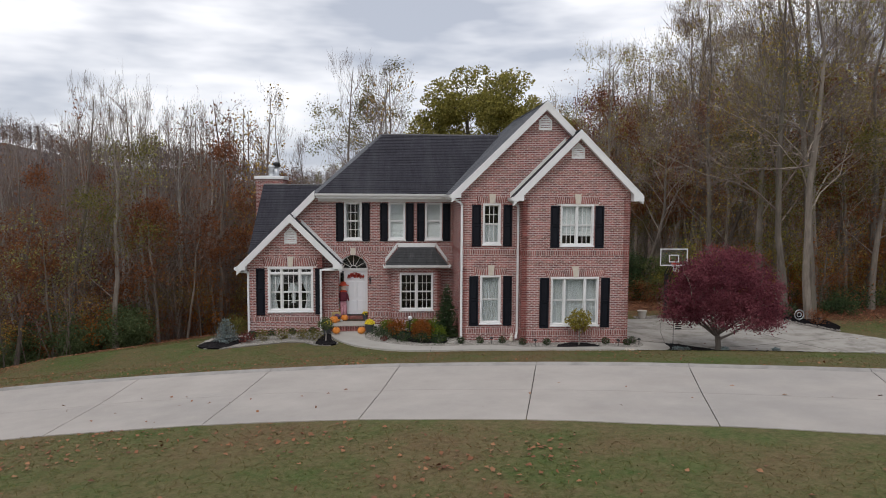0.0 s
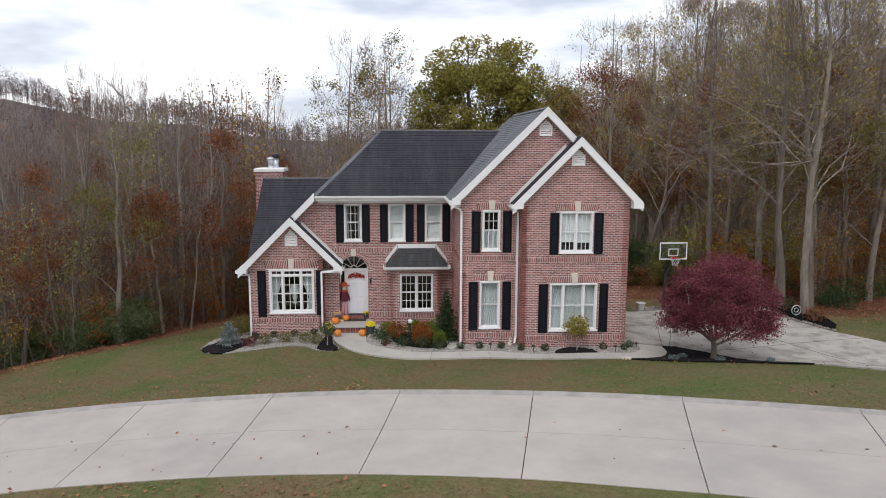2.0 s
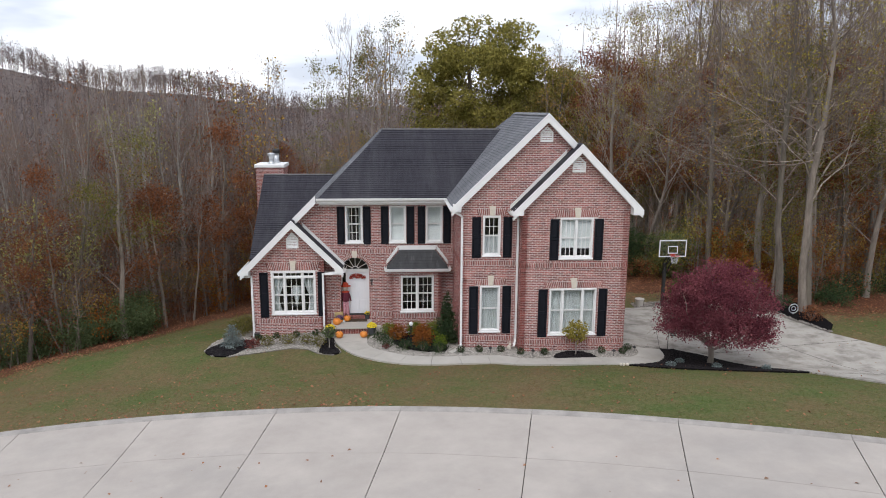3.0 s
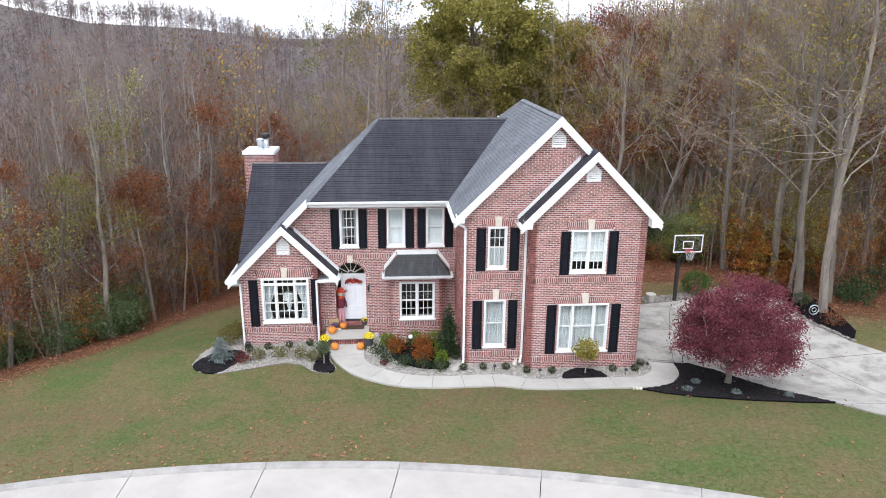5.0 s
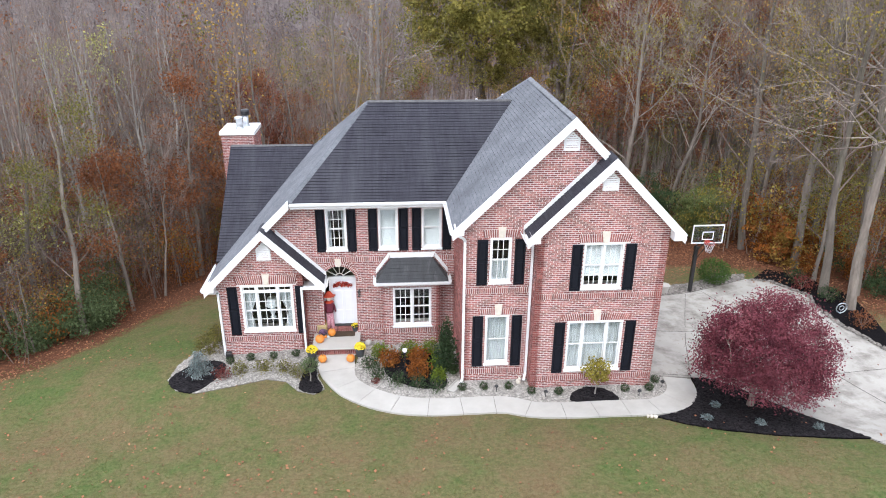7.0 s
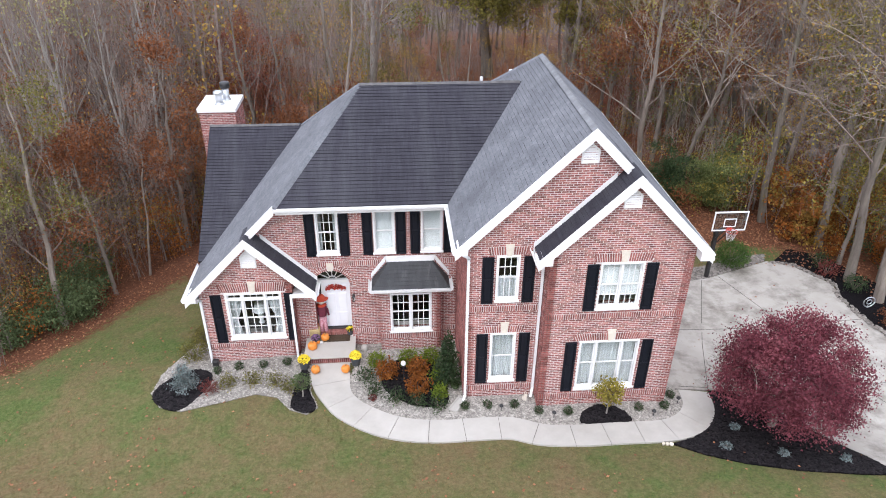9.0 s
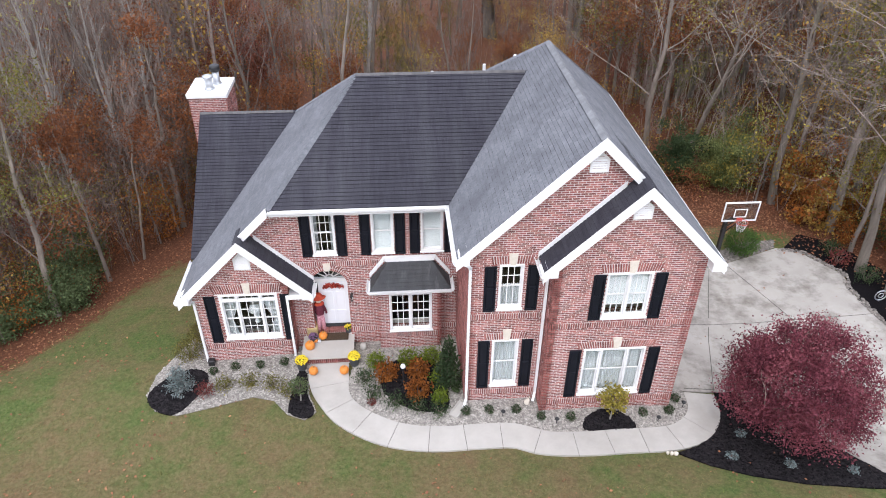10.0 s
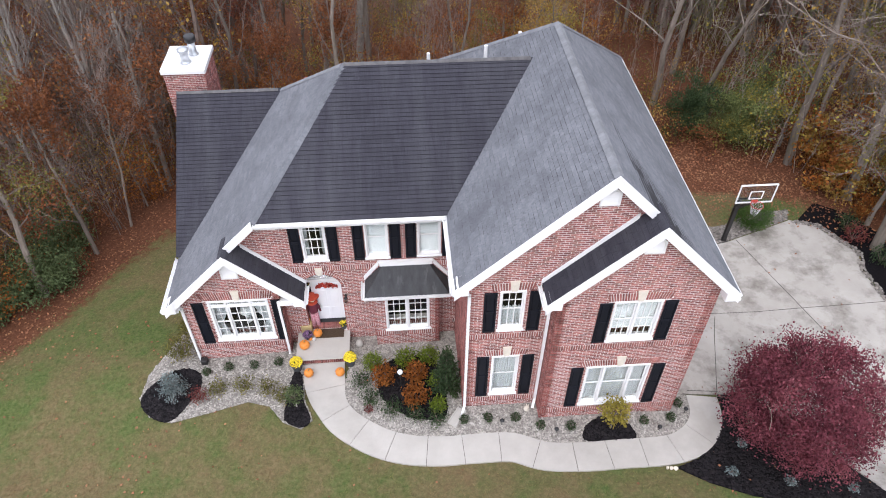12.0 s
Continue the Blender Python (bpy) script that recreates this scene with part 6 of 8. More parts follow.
def forest_tree(name, h, r, seed, leaves=0, leaf=0.16, mat=None, bark=None, first=0.35, limbs=14, reach=0.28, limit=2, kids=5, label="", category="tree", cloud=0.25, lean=0.03, spread=0.65, up=0.25, bend=0.30, twigs=0, twig_mat=None):
    """A tall woodland tree: leader, limbs, twigs, and its own scatter of leaves. Built at the origin."""
    rnd = random.Random(seed)
    rng = np.random.default_rng(seed)
    th = thing(name, (0, 0, 0), label, category)
    s = Solid()
    pts, rad = [], []
    dx, dy = rnd.gauss(0, lean), rnd.gauss(0, lean)
    n = 9
    wob = Vector((0, 0, 0))
    for k in range(n + 1):
        f = k / n
        wob += Vector((rnd.gauss(0, 0.075 * h / n), rnd.gauss(0, 0.075 * h / n), 0))
        pts.append(Vector((dx * h * f, dy * h * f, h * f - (0.3 if k == 0 else 0))) + wob)
        rad.append(r * (1.25 if k == 0 else 1) * (1 - 0.93 * f ** 1.15) + 0.008)
    s.tube(pts, rad, 8, cap=False)
    part("trunk", s, bark or M_BARK, th)
    b = Solid()
    tips = []
    for k in range(limbs):
        t = first + (0.97 - first) * (k + rnd.random()) / limbs
        i = min(n - 1, int(t * n))
        q = pts[i].lerp(pts[i + 1], t * n - i)
        a = k * 2.4 + rnd.random()
        slope = rnd.uniform(0.35, 1.1) + up
        d = Vector((math.cos(a), math.sin(a), slope))
        length = h * reach * (1.15 - 0.75 * (t - first) / (1 - first)) * rnd.uniform(0.7, 1.15)
        branch(b, q, d, length, rad[i] * 0.24 + 0.005, rnd, 1, tips, bend, up * 0.5, 5, limit + 1, kids, spread)
    part("branchwork", b, twig_mat or (bark if bark is M_BARK_PALE else M_TWIG), th)["kind"] = "stuff"
    if twigs:
        at = np.array([tuple(p) for p, _ in tips])[rng.integers(0, len(tips), twigs)] + rng.normal(size=(twigs, 3)) * 0.12
        out = at - np.array([dx * h * 0.5, dy * h * 0.5, h * 0.55])
        ways = out / np.linalg.norm(out, axis=1)[:, None] + np.array([0, 0, 0.6 + up * 0.6]) + rng.normal(size=(twigs, 3)) * 0.45
        fine = new("spray", quad_mesh("spray", blades(at, ways, rng.uniform(0.25, 0.9, twigs), 0.016, rng), twig_mat or M_TWIG))
        fine.parent, fine["kind"] = th, "stuff"
    if leaves and mat:
        odds = np.array([min(1.0, max(0.02, 0.45 + 2.2 * noise.noise(q[0] * 0.5 + Vector((seed, 0, 0))))) for q in tips])
        idx = rng.choice(len(tips), leaves, p=odds / odds.sum())
        c = np.array([tuple(tips[i][0]) for i in idx]) + rng.normal(size=(leaves, 3)) * cloud * np.array([1, 1, 0.8])
        foliage("crown", c, leaf, mat, th, rng)
    th["height"] = h
    return th

PARK = []


def kinds():
    """The tree stock that the wood is planted from."""
    k = {}
    k["bare"] = [forest_tree("bare_tree", h, r, sd, lv, 0.085, M_LEAF_RUSSET, None, 0.30, 16, 0.30, 1, 5, "tall thin grey woodland tree, nearly bare", lean=ln, up=0.85, spread=0.5, bend=0.13, twigs=700)
                 for h, r, sd, lv, ln in ((14.0, 0.10, 201, 120, 0.02), (15.5, 0.13, 202, 260, 0.03), (12.0, 0.08, 203, 80, 0.04), (16.5, 0.15, 204, 160, 0.02))]
    k["grey"] = [forest_tree("grey_tree", h, r, sd, lv, 0.10, M_LEAF_YELLOW, None, 0.24, 18, 0.32, 1, 5, "tall grey tree with pale twigs and few yellow leaves", lean=0.04, up=0.35, spread=0.75, bend=0.22, twigs=900, twig_mat=M_TWIG_PALE)
                 for h, r, sd, lv in ((16.0, 0.16, 251, 1300), (14.0, 0.13, 252, 1900), (17.5, 0.18, 253, 900))]
    k["russet"] = [forest_tree("russet_tree", h, r, sd, int(lv * 1.25), 0.112, M_LEAF_RUSSET, None, 0.20, 15, 0.28, 1, 5, "woodland tree with thinning russet leaves", cloud=0.36, up=0.45, bend=0.2, twigs=350)
                   for h, r, sd, lv in ((11.5, 0.13, 211, 4300), (13.0, 0.16, 212, 3300), (8.5, 0.09, 213, 3000))]
    k["ochre"] = [forest_tree("ochre_tree", h, r, sd, lv, 0.10, M_LEAF_OCHRE, None, 0.25, 15, 0.28, 1, 5, "woodland tree with sparse ochre yellow leaves", cloud=0.36, up=0.45, bend=0.2, twigs=350)
                  for h, r, sd, lv in ((13.0, 0.15, 221, 2400), (11.0, 0.12, 222, 3300))]
    k["olive"] = [forest_tree("olive_tree", h, r, sd, lv, 0.105, M_LEAF_OLIVE, None, 0.22, 15, 0.30, 1, 5, "woodland tree with olive green leaves turning yellow", cloud=0.42, bend=0.2, twigs=250)
                  for h, r, sd, lv in ((13.0, 0.17, 231, 4800), (10.0, 0.12, 232, 3000))]
    k["sapling"] = [forest_tree("sapling", h, r, sd, lv, 0.09, m, None, 0.15, 10, 0.32, 1, 4, lb, cloud=0.3, bend=0.2)
                    for h, r, sd, lv, m, lb in ((4.5, 0.04, 241, 900, M_LEAF_YELLOW, "young tree with yellow-green leaves"), (5.5, 0.05, 242, 1300, M_LEAF_RUSSET, "young tree with russet leaves"),
                                                (3.8, 0.04, 243, 1100, M_LEAF_ORANGE, "young oak with orange leaves"), (4.8, 0.04, 244, 260, M_LEAF_OCHRE, "thin bare sapling with few leaves"))]
    return k


STOCK = kinds()
USED = set()


def plant(proto, x, y, turn=0.0, scale=1.0, sink=0.0, tilt=(0, 0)):
    z = ground_z(x, y) - sink
    m = pose(x, y, z, tilt[0], tilt[1], turn)
    if proto.name not in USED:
        USED.add(proto.name)
        proto.matrix_basis = m @ Matrix.Diagonal((scale, scale, scale, 1))
        return proto
    ob = copy_thing(proto, m)
    ob.scale = (scale, scale, scale)
    return ob


rnd = random.Random(77)
taken = []
# the wood round the lawn, planted at random with its kinds changing along the edge
tries = 0
while len(taken) < 140 and tries < 9000:
    tries += 1
    x = rnd.uniform(-52, 40)
    y = edge_y(x) + 1.0 + 30 * rnd.random() ** 1.4
    depth = y - edge_y(x)
    if any((x - a) ** 2 + (y - b) ** 2 < (1.7 + depth * 0.05) ** 2 for a, b in taken):
        continue
    if -14 < x < 6 and y < 17.5 or 6 <= x < 13.2 and y < 17.5:
        continue
    if abs(math.atan2(x + 6, y + 26)) > 0.66:
        continue
    taken.append((x, y))
    u = rnd.random()
    if x < -9:
        kind = "bare" if u < 0.46 else "russet" if u < 0.90 else "ochre" if u < 0.95 else "olive"
    elif x < 6:
        kind = "bare" if u < 0.22 else "ochre" if u < 0.52 else "olive" if u < 0.78 else "russet"
    else:
        kind = "grey" if u < 0.42 else "russet" if u < 0.66 else "ochre" if u < 0.86 else "olive"
    size = rnd.uniform(0.66, 0.98) if x < -9 else rnd.uniform(0.45, 0.62) if 0.0 < math.atan2(x + 6, y + 26) < 0.25 and y < 44 else rnd.uniform(0.72, 1.08)
    plant(rnd.choice(STOCK[kind]), x, y, rnd.random() * 360, size, 0.1, (rnd.gauss(0, 4.0), rnd.gauss(0, 4.0)))
for _ in range(42):
    x = rnd.uniform(7, 40)
    y = edge_y(x) + 2.0 + 26 * rnd.random()
    if math.atan2(x + 6, y + 26) > 0.68 or x < 13.2 and y < 17.5:
        continue
    u = rnd.random()
    kind = "grey" if u < 0.40 else "russet" if u < 0.64 else "ochre" if u < 0.86 else "olive"
    plant(rnd.choice(STOCK[kind]), x, y, rnd.random() * 360, rnd.uniform(1.0, 1.35), 0.1, (rnd.gauss(0, 4.0), rnd.gauss(0, 4.0)))
for _ in range(70):
    x = rnd.uniform(-36, 26)
    y = edge_y(x) + 0.4 + 9 * rnd.random()
    if -13 < x < 6 and y < 17 or abs(x - 8) < 3.5:
        continue
    u = rnd.random()
    i = (0 if u < 0.3 else 1 if u < 0.55 else 3) if x < 4 else (2 if u < 0.45 else 1 if u < 0.7 else 0 if u < 0.85 else 3)
    plant(STOCK["sapling"][i], x, y, rnd.random() * 360, rnd.uniform(0.7, 1.15), 0.05)

# trees that stand out


def lump_crown(th, lumps, centre, radii, lump, per, leaf, mat, seed):
    """A full crown of many leafy lumps with gaps between them."""
    rng = np.random.default_rng(seed)
    d = rng.normal(size=(lumps, 3))
    d[:, 2] = d[:, 2] * 0.9 + 0.25
    d /= np.linalg.norm(d, axis=1)[:, None]
    c = d * (0.55 + 0.45 * rng.random(lumps))[:, None] * np.array(radii) + np.array(centre)
    size = lump * rng.uniform(0.55, 1.25, lumps)
    pts = []
    for p, q in zip(c, size):
        e = rng.normal(size=(int(per * q / lump), 3))
        e /= np.linalg.norm(e, axis=1)[:, None]
        pts.append(p + e * (q * (0.35 + 0.7 * rng.random(len(e)) ** 0.6))[:, None] * np.array([1, 1, 0.75]))
    foliage("crown", np.concatenate(pts), leaf, mat, th, rng)


oak = forest_tree("oak", 16.5, 0.42, 301, 0, 0.30, None, None, 0.26, 24, 0.36, 1, 4, "large round-crowned oak with dense olive green leaves")
lump_crown(oak, 170, (0, 0, 10.4), (6.2, 5.4, 6.9), 1.2, 380, 0.20, M_LEAF_OAK, 31)
plant(oak, 3.0, 42.0, 20, 1.15)
oak2 = forest_tree("oak", 14.0, 0.34, 302, 0, 0.28, None, None, 0.26, 22, 0.32, 1, 4, "round-crowned oak with olive green leaves")
lump_crown(oak2, 100, (0, 0, 8.4), (4.2, 3.8, 5.6), 1.05, 330, 0.20, M_LEAF_OAK, 32)
plant(oak2, 9.8, 41.0, 70, 1.08)
airy = forest_tree("airy_tree", 17.5, 0.25, 303, 8500, 0.125, M_LEAF_OLIVE, M_BARK_PALE, 0.30, 20, 0.38, 2, 5, "tall airy pale-barked tree with few leaves", cloud=0.22, spread=0.8)
plant(airy, -7.6, 34.0, 0, 1.12)
red = forest_tree("red_tree", 15.0, 0.26, 304, 15000, 0.125, M_LEAF_RED, None, 0.22, 22, 0.30, 1, 6, "tall tree with dark red autumn leaves", cloud=0.55, bend=0.2)
plant(red, 12.6, 34.0, 0, 1.05)
plant(red, 17.5, 33.0, 140, 0.95)
big = forest_tree("tall_tree", 19.0, 0.17, 305, 2400, 0.10, M_LEAF_YELLOW, M_BARK, 0.36, 26, 0.22, 2, 5, "tall grey tree with bare twigs and a few yellow leaves", cloud=0.4, spread=0.85, up=0.12, bend=0.32, twigs=4500)
plant(big, 13.45, 5.05, 40, 1.0, 0.1, (0, 2))
big2 = forest_tree("tall_tree", 18.0, 0.17, 306, 1500, 0.10, M_LEAF_OCHRE, None, 0.24, 22, 0.32, 2, 5, "tall dark-barked tree with a few yellow leaves", cloud=0.4, spread=0.75, up=0.2, bend=0.22, twigs=3500)
plant(big2, 13.1, 6.3, 0, 1.0, 0.1)
plant(big2, 12.7, 12.5, 110, 0.95, 0.1, (0, 4))
plant(big, 19.5, 9.5, 200, 0.95, 0.1)
for k2, (x, y, a, k) in enumerate(((17.5, 17.0, 30, 1.0), (22.0, 15.0, 150, 1.0), (25.5, 20.0, 250, 1.1), (14.6, 23.0, 80, 1.05), (20.0, 25.0, 310, 1.1))):
    plant(big if k2 % 2 else big2, x, y, a, k, 0.1, (rnd.gauss(0, 3), rnd.gauss(0, 3)))
pale = forest_tree("pale_pole_tree", 15.0, 0.125, 307, 60, 0.12, M_LEAF_OCHRE, M_BARK_PALE, 0.30, 15, 0.30, 1, 5, "slender pale grey trunk rising from the wood's edge", up=1.0, spread=0.45, bend=0.12, twigs=600)
for x, y, a, k, tx, ty in ((-20.3, 13.8, 0, 1.05, 0, -3), (-19.6, 14.2, 80, 1.0, 1, -4), (-20.9, 15.5, 150, 1.05, 1, -3), (-18.6, 16.0, 210, 0.95, -1, -1), (-23.7, 16.3, 300, 1.0, 0, -2), (-22.6, 15.2, 20, 0.95, 1, -3), (-24.8, 14.6, 190, 0.9, 0, -2),
                           (-17.0, 18.0, 60, 1.0, 0, 0), (-27.0, 12.5, 120, 0.9, 0, -1), (-29.5, 10.5, 250, 0.9, 0, 1),
                           (-21.8, 17.4, 40, 1.1, 1, 2), (-19.4, 18.4, 170, 1.05, -1, -2), (-22.9, 19.0, 260, 1.1, 2, 1), (-25.4, 17.8, 330, 1.05, 0, 2), (-24.0, 21.0, 100, 1.15, -1, -1), (-20.6, 20.6, 220, 1.1, 1, 1),
                           (-27.6, 16.0, 15, 1.0, 1, -2), (-29.0, 19.0, 145, 1.1, 0, 1), (-18.2, 21.4, 285, 1.1, 0, -1), (-26.4, 22.4, 75, 1.15, 1, 0), (-31.0, 15.0, 200, 1.0, 0, 2)):
    plant(pale, x, y, a, k * 0.86, 0.15, (tx, ty))
syc = forest_tree("sycamore", 17.0, 0.2, 308, 200, 0.2, M_LEAF_OCHRE, M_BARK_PALE, 0.5, 14, 0.26, 2, 4, "pale-barked sycamore behind the house", up=0.5)
plant(syc, -6.9, 24.0, 0, 1.0, 0.2)
for k in range(16):
    a = 11.5 + 1.3 * k + rnd.uniform(-0.6, 0.6)
    plant(STOCK["russet"][k % 2] if a < 18 and k % 3 else STOCK["grey"][k % 3], a, 22.0 + 9 * rnd.random(), 53 * k, rnd.uniform(0.85, 1.05) if a < 15 else rnd.uniform(1.05, 1.3), 0.1)
young = forest_tree("young_tree", 7.0, 0.06, 261, 1500, 0.12, M_LEAF_PALE, M_BARK_PALE, 0.30, 12, 0.34, 1, 4, "young tree with pale yellow-green leaves at the wood's edge", cloud=0.34, bend=0.2, up=0.15, spread=0.8)
for x, y, k in ((-22.6, 10.2, 1.0), (-24.4, 9.4, 1.1), (-26.6, 9.8, 0.9)):
    plant(young, x, y, 90 * k, k, 0.05)
poplar = forest_tree("poplar", 13.5, 0.12, 262, 520, 0.17, M_LEAF_PALE, None, 0.66, 9, 0.20, 1, 5, "tall thin tree with pale yellow leaves at its top", cloud=0.3, bend=0.16, up=0.5, twigs=300)
plant(poplar, -24.8, 21.5, 0, 1.0, 0.1)
plant(poplar, -21.2, 22.6, 130, 1.0, 0.1)
plant(red, -13.6, 25.0, 60, 0.66, 0.1)
plant(STOCK["sapling"][0], -17.2, 15.6, 200, 0.65, 0.05)


def maple(place):
    """The crimson garden maple: a short forked trunk and a broad dome of leaves."""
    rnd = random.Random(401)
    rng = np.random.default_rng(401)
    x, y = place
    th = thing("japanese_maple", (x, y, ground_z(x, y) + 0.05), "broad crimson maple with dense leaves in black mulch", "tree")
    s = Solid()
    s.tube([(0, 0, -0.1), (0.02, 0.0, 0.3), (0.0, 0.03, 0.62)], [0.13, 0.10, 0.10], 9)
    tips = []
    for k in range(9):
        a = 6.283 * k / 9 + rnd.random() * 0.4
        branch(s, (0, 0.02, 0.5 + 0.03 * k), (math.cos(a), math.sin(a), rnd.uniform(0.5, 1.5)), rnd.uniform(1.9, 2.5), 0.055, rnd, 1, tips, 0.16, 0.1, 6, 3, 5, 0.7)
    part("trunk", s, M_BARK, th)
    # layered sprays over the dome, thinner inside and below
    lumps = 330
    d = rng.normal(size=(lumps, 3))
    d[:, 2] = np.abs(d[:, 2]) * 1.05 - 0.42
    d /= np.linalg.norm(d, axis=1)[:, None]
    reach = np.where(rng.random(lumps) < 0.74, rng.uniform(0.80, 1.03, lumps), rng.uniform(0.4, 0.8, lumps)) * (1 + 0.07 * np.sin(d[:, 0] * 7 + 1) * np.cos(d[:, 1] * 6 + d[:, 2] * 4))
    c = d * reach[:, None] * np.array([1.88, 1.78, 2.05]) + np.array([0.14, 0, 1.80])
    c = c[c[:, 2] > 0.95]
    # openings where the crown thins
    for hx, hy, hz, hr in ((1.0, -1.5, 2.4, 0.42), (-0.8, -1.6, 1.7, 0.34), (0.3, -0.6, 3.6, 0.34), (1.7, 0.3, 2.1, 0.4)):
        c = c[np.linalg.norm(c - np.array([hx, hy, hz]), axis=1) > hr]
    pts = []
    for p in c:
        m = int(rng.uniform(130, 260))
        way = np.array([p[0], p[1], 0.35 * (p[2] - 1.2)])
        way = way / (np.linalg.norm(way) + 1e-6)
        q = rng.normal(size=(m, 3)) * np.array([0.19, 0.19, 0.10]) + way * (rng.random((m, 1)) - 0.4) * 0.42
        pts.append(p + q)
    foliage("crown", np.concatenate(pts), 0.062, M_LEAF_MAPLE, th, rng)
    return th


maple((6.05, -1.15))


# brush at the wood's edge, uncountable
def brush(name, places, r, h, mat, per, leaf, seed, label):
    rng = np.random.default_rng(seed)
    out = []
    for x, y in places:
        k = rng.uniform(0.6, 1.35)
        z = ground_z(x, y)
        d = rng.normal(size=(9, 3))
        d /= np.linalg.norm(d, axis=1)[:, None]
        lumps = d * (0.35 + 0.65 * rng.random(9))[:, None] * np.array([r, r, h * 0.5]) * k + np.array([x, y, z + h * 0.42 * k])
        n = int(per * 1.9 * rng.uniform(0.6, 1.4))
        c = lumps[rng.integers(0, 9, n)] + rng.normal(size=(n, 3)) * np.array([0.22, 0.22, 0.16]) * r * k
        out.append(c[c[:, 2] > z])
    c = np.concatenate(out)
    ob = foliage(name, c, leaf * 0.72, mat, None, rng)
    return tagged(ob, label, "undergrowth", kind="stuff")


def edge_places(n, x0, x1, d0, d1, rnd, skip=None):
    out = []
    while len(out) < n:
        x = rnd.uniform(x0, x1)
        y = edge_y(x) + rnd.uniform(d0, d1)
        if skip and skip(x, y):
            continue
        out.append((x, y))
    return out


rnd = random.Random(88)
low = lambda x, y: -15 < x < 7 and y < 17.5
for q, (mat, word, count) in enumerate(((M_LEAF_RUSSET, "russet", 52), (M_LEAF_OLIVE, "olive", 44), (M_LEAF_PLUM, "dull red", 22))):
    brush("tall_undergrowth", edge_places(count, -46, -13, 3.0, 20.0, rnd, low), 1.5, 5.5, mat, 260, 0.10, 520 + q, "tall " + word + " undergrowth deep in the wood")
    brush("tall_undergrowth", edge_places(count // 2, 9, 38, 5.0, 22.0, rnd, low), 1.5, 6.0, mat, 260, 0.10, 530 + q, "tall " + word + " undergrowth deep in the wood")


def twigs(name, places, h, count, seed, label, mat=M_TWIG):
    """Bare thickets: thin arching stems."""
    rnd = random.Random(seed)
    s = Solid()
    starts, ways = [], []
    for x, y in places:
        z = ground_z(x, y) - 0.1
        for k in range(count):
            a, q = rnd.random() * 6.283, rnd.uniform(0.35, 1.15) * h
            o = Vector((math.cos(a), math.sin(a), 0)) * rnd.uniform(0.04, 0.30) * q
            p = Vector((x + rnd.gauss(0, 0.5), y + rnd.gauss(0, 0.5), z))
            r = 0.005 + 0.0022 * q
            bow = Vector((rnd.gauss(0, 0.05), rnd.gauss(0, 0.05), 0)) * q
            mid = p + o * 0.35 + bow + Vector((0, 0, q * 0.55))
            end = p + o + Vector((rnd.gauss(0, 0.2), rnd.gauss(0, 0.2), q))
            s.tube([p, p.lerp(mid, 0.5) + bow * 0.4, mid, end], [r, r * 0.85, r * 0.6, r * 0.25], 3, cap=False)
            for _ in range(8):
                b = mid.lerp(end, rnd.uniform(-0.5, 0.95)) + Vector((rnd.gauss(0, 0.02), rnd.gauss(0, 0.02), 0))
                w = ((end - mid).normalized() + Vector((rnd.gauss(0, 0.55), rnd.gauss(0, 0.55), rnd.gauss(0, 0.3)))).normalized() * q * rnd.uniform(0.10, 0.26)
                starts.append(b)
                ways.append(w)
    rng = np.random.default_rng(seed)
    st, wy = np.array([tuple(v) for v in starts]), np.array([tuple(v) for v in ways])
    length = np.linalg.norm(wy, axis=1)
    tagged(new(name, quad_mesh(name, np.concatenate([blades(st, wy, length, 0.018, rng), blades(st + wy * 0.4, wy + rng.normal(size=wy.shape) * length[:, None] * 0.5, length * 0.6, 0.012, rng)]), mat)), label, "undergrowth", kind="stuff")
    return tagged(part(name, s, mat), label, "undergrowth", kind="stuff")


twigs("bare_thicket", edge_places(150, -46, -14.5, 1.5, 16.0, rnd, low), 5.4, 6, 541, "grey bare thicket of thin stems in the wood")
twigs("bare_thicket", edge_places(110, 9, 36, 3.0, 18.0, rnd, low), 4.6, 6, 542, "pale grey bare thicket of thin stems in the wood", M_TWIG_PALE)
twigs("bare_thicket", edge_places(60, -14, 9, 1.0, 18.0, rnd, low), 4.6, 6, 543, "grey bare thicket of thin stems in the wood")
behind = lambda x, y: -14 < x < 6 and y < 17
BANK = spline([(-30, 1.8), (-26, 4.0), (-22.6, 5.3), (-20.4, 6.2), (-19.1, 7.2), (-18.6, 8.8), (-19.0, 10.8), (-19.8, 12.6)], 8)
spots = []
for _ in range(120):
    p = rnd.choice(BANK)
    q = 3.6 * rnd.random() ** 1.3
    spots.append((p.x - 0.55 * q + rnd.gauss(0, 0.3), p.y + 0.75 * q + rnd.gauss(0, 0.3)))
brush("green_undergrowth", spots, 0.95, 1.9, M_LEAF_BRIAR, 330, 0.12, 501, "dark green honeysuckle thicket at the wood's edge")
brush("russet_undergrowth", [(x + rnd.gauss(0, 0.6), y + rnd.gauss(0, 0.6)) for x, y in spots[:26]], 0.6, 1.8, M_LEAF_RUSSET, 130, 0.11, 514, "russet sprays among the honeysuckle")
# Added dark brush; its colour stands for the wood's deep shade.
brush("tall_undergrowth", edge_places(80, -50, -15, 7.0, 26.0, rnd, low), 2.0, 6.5, M_LEAF_DIM, 380, 0.16, 515, "dark brown brush added as shade in the depth of the wood")
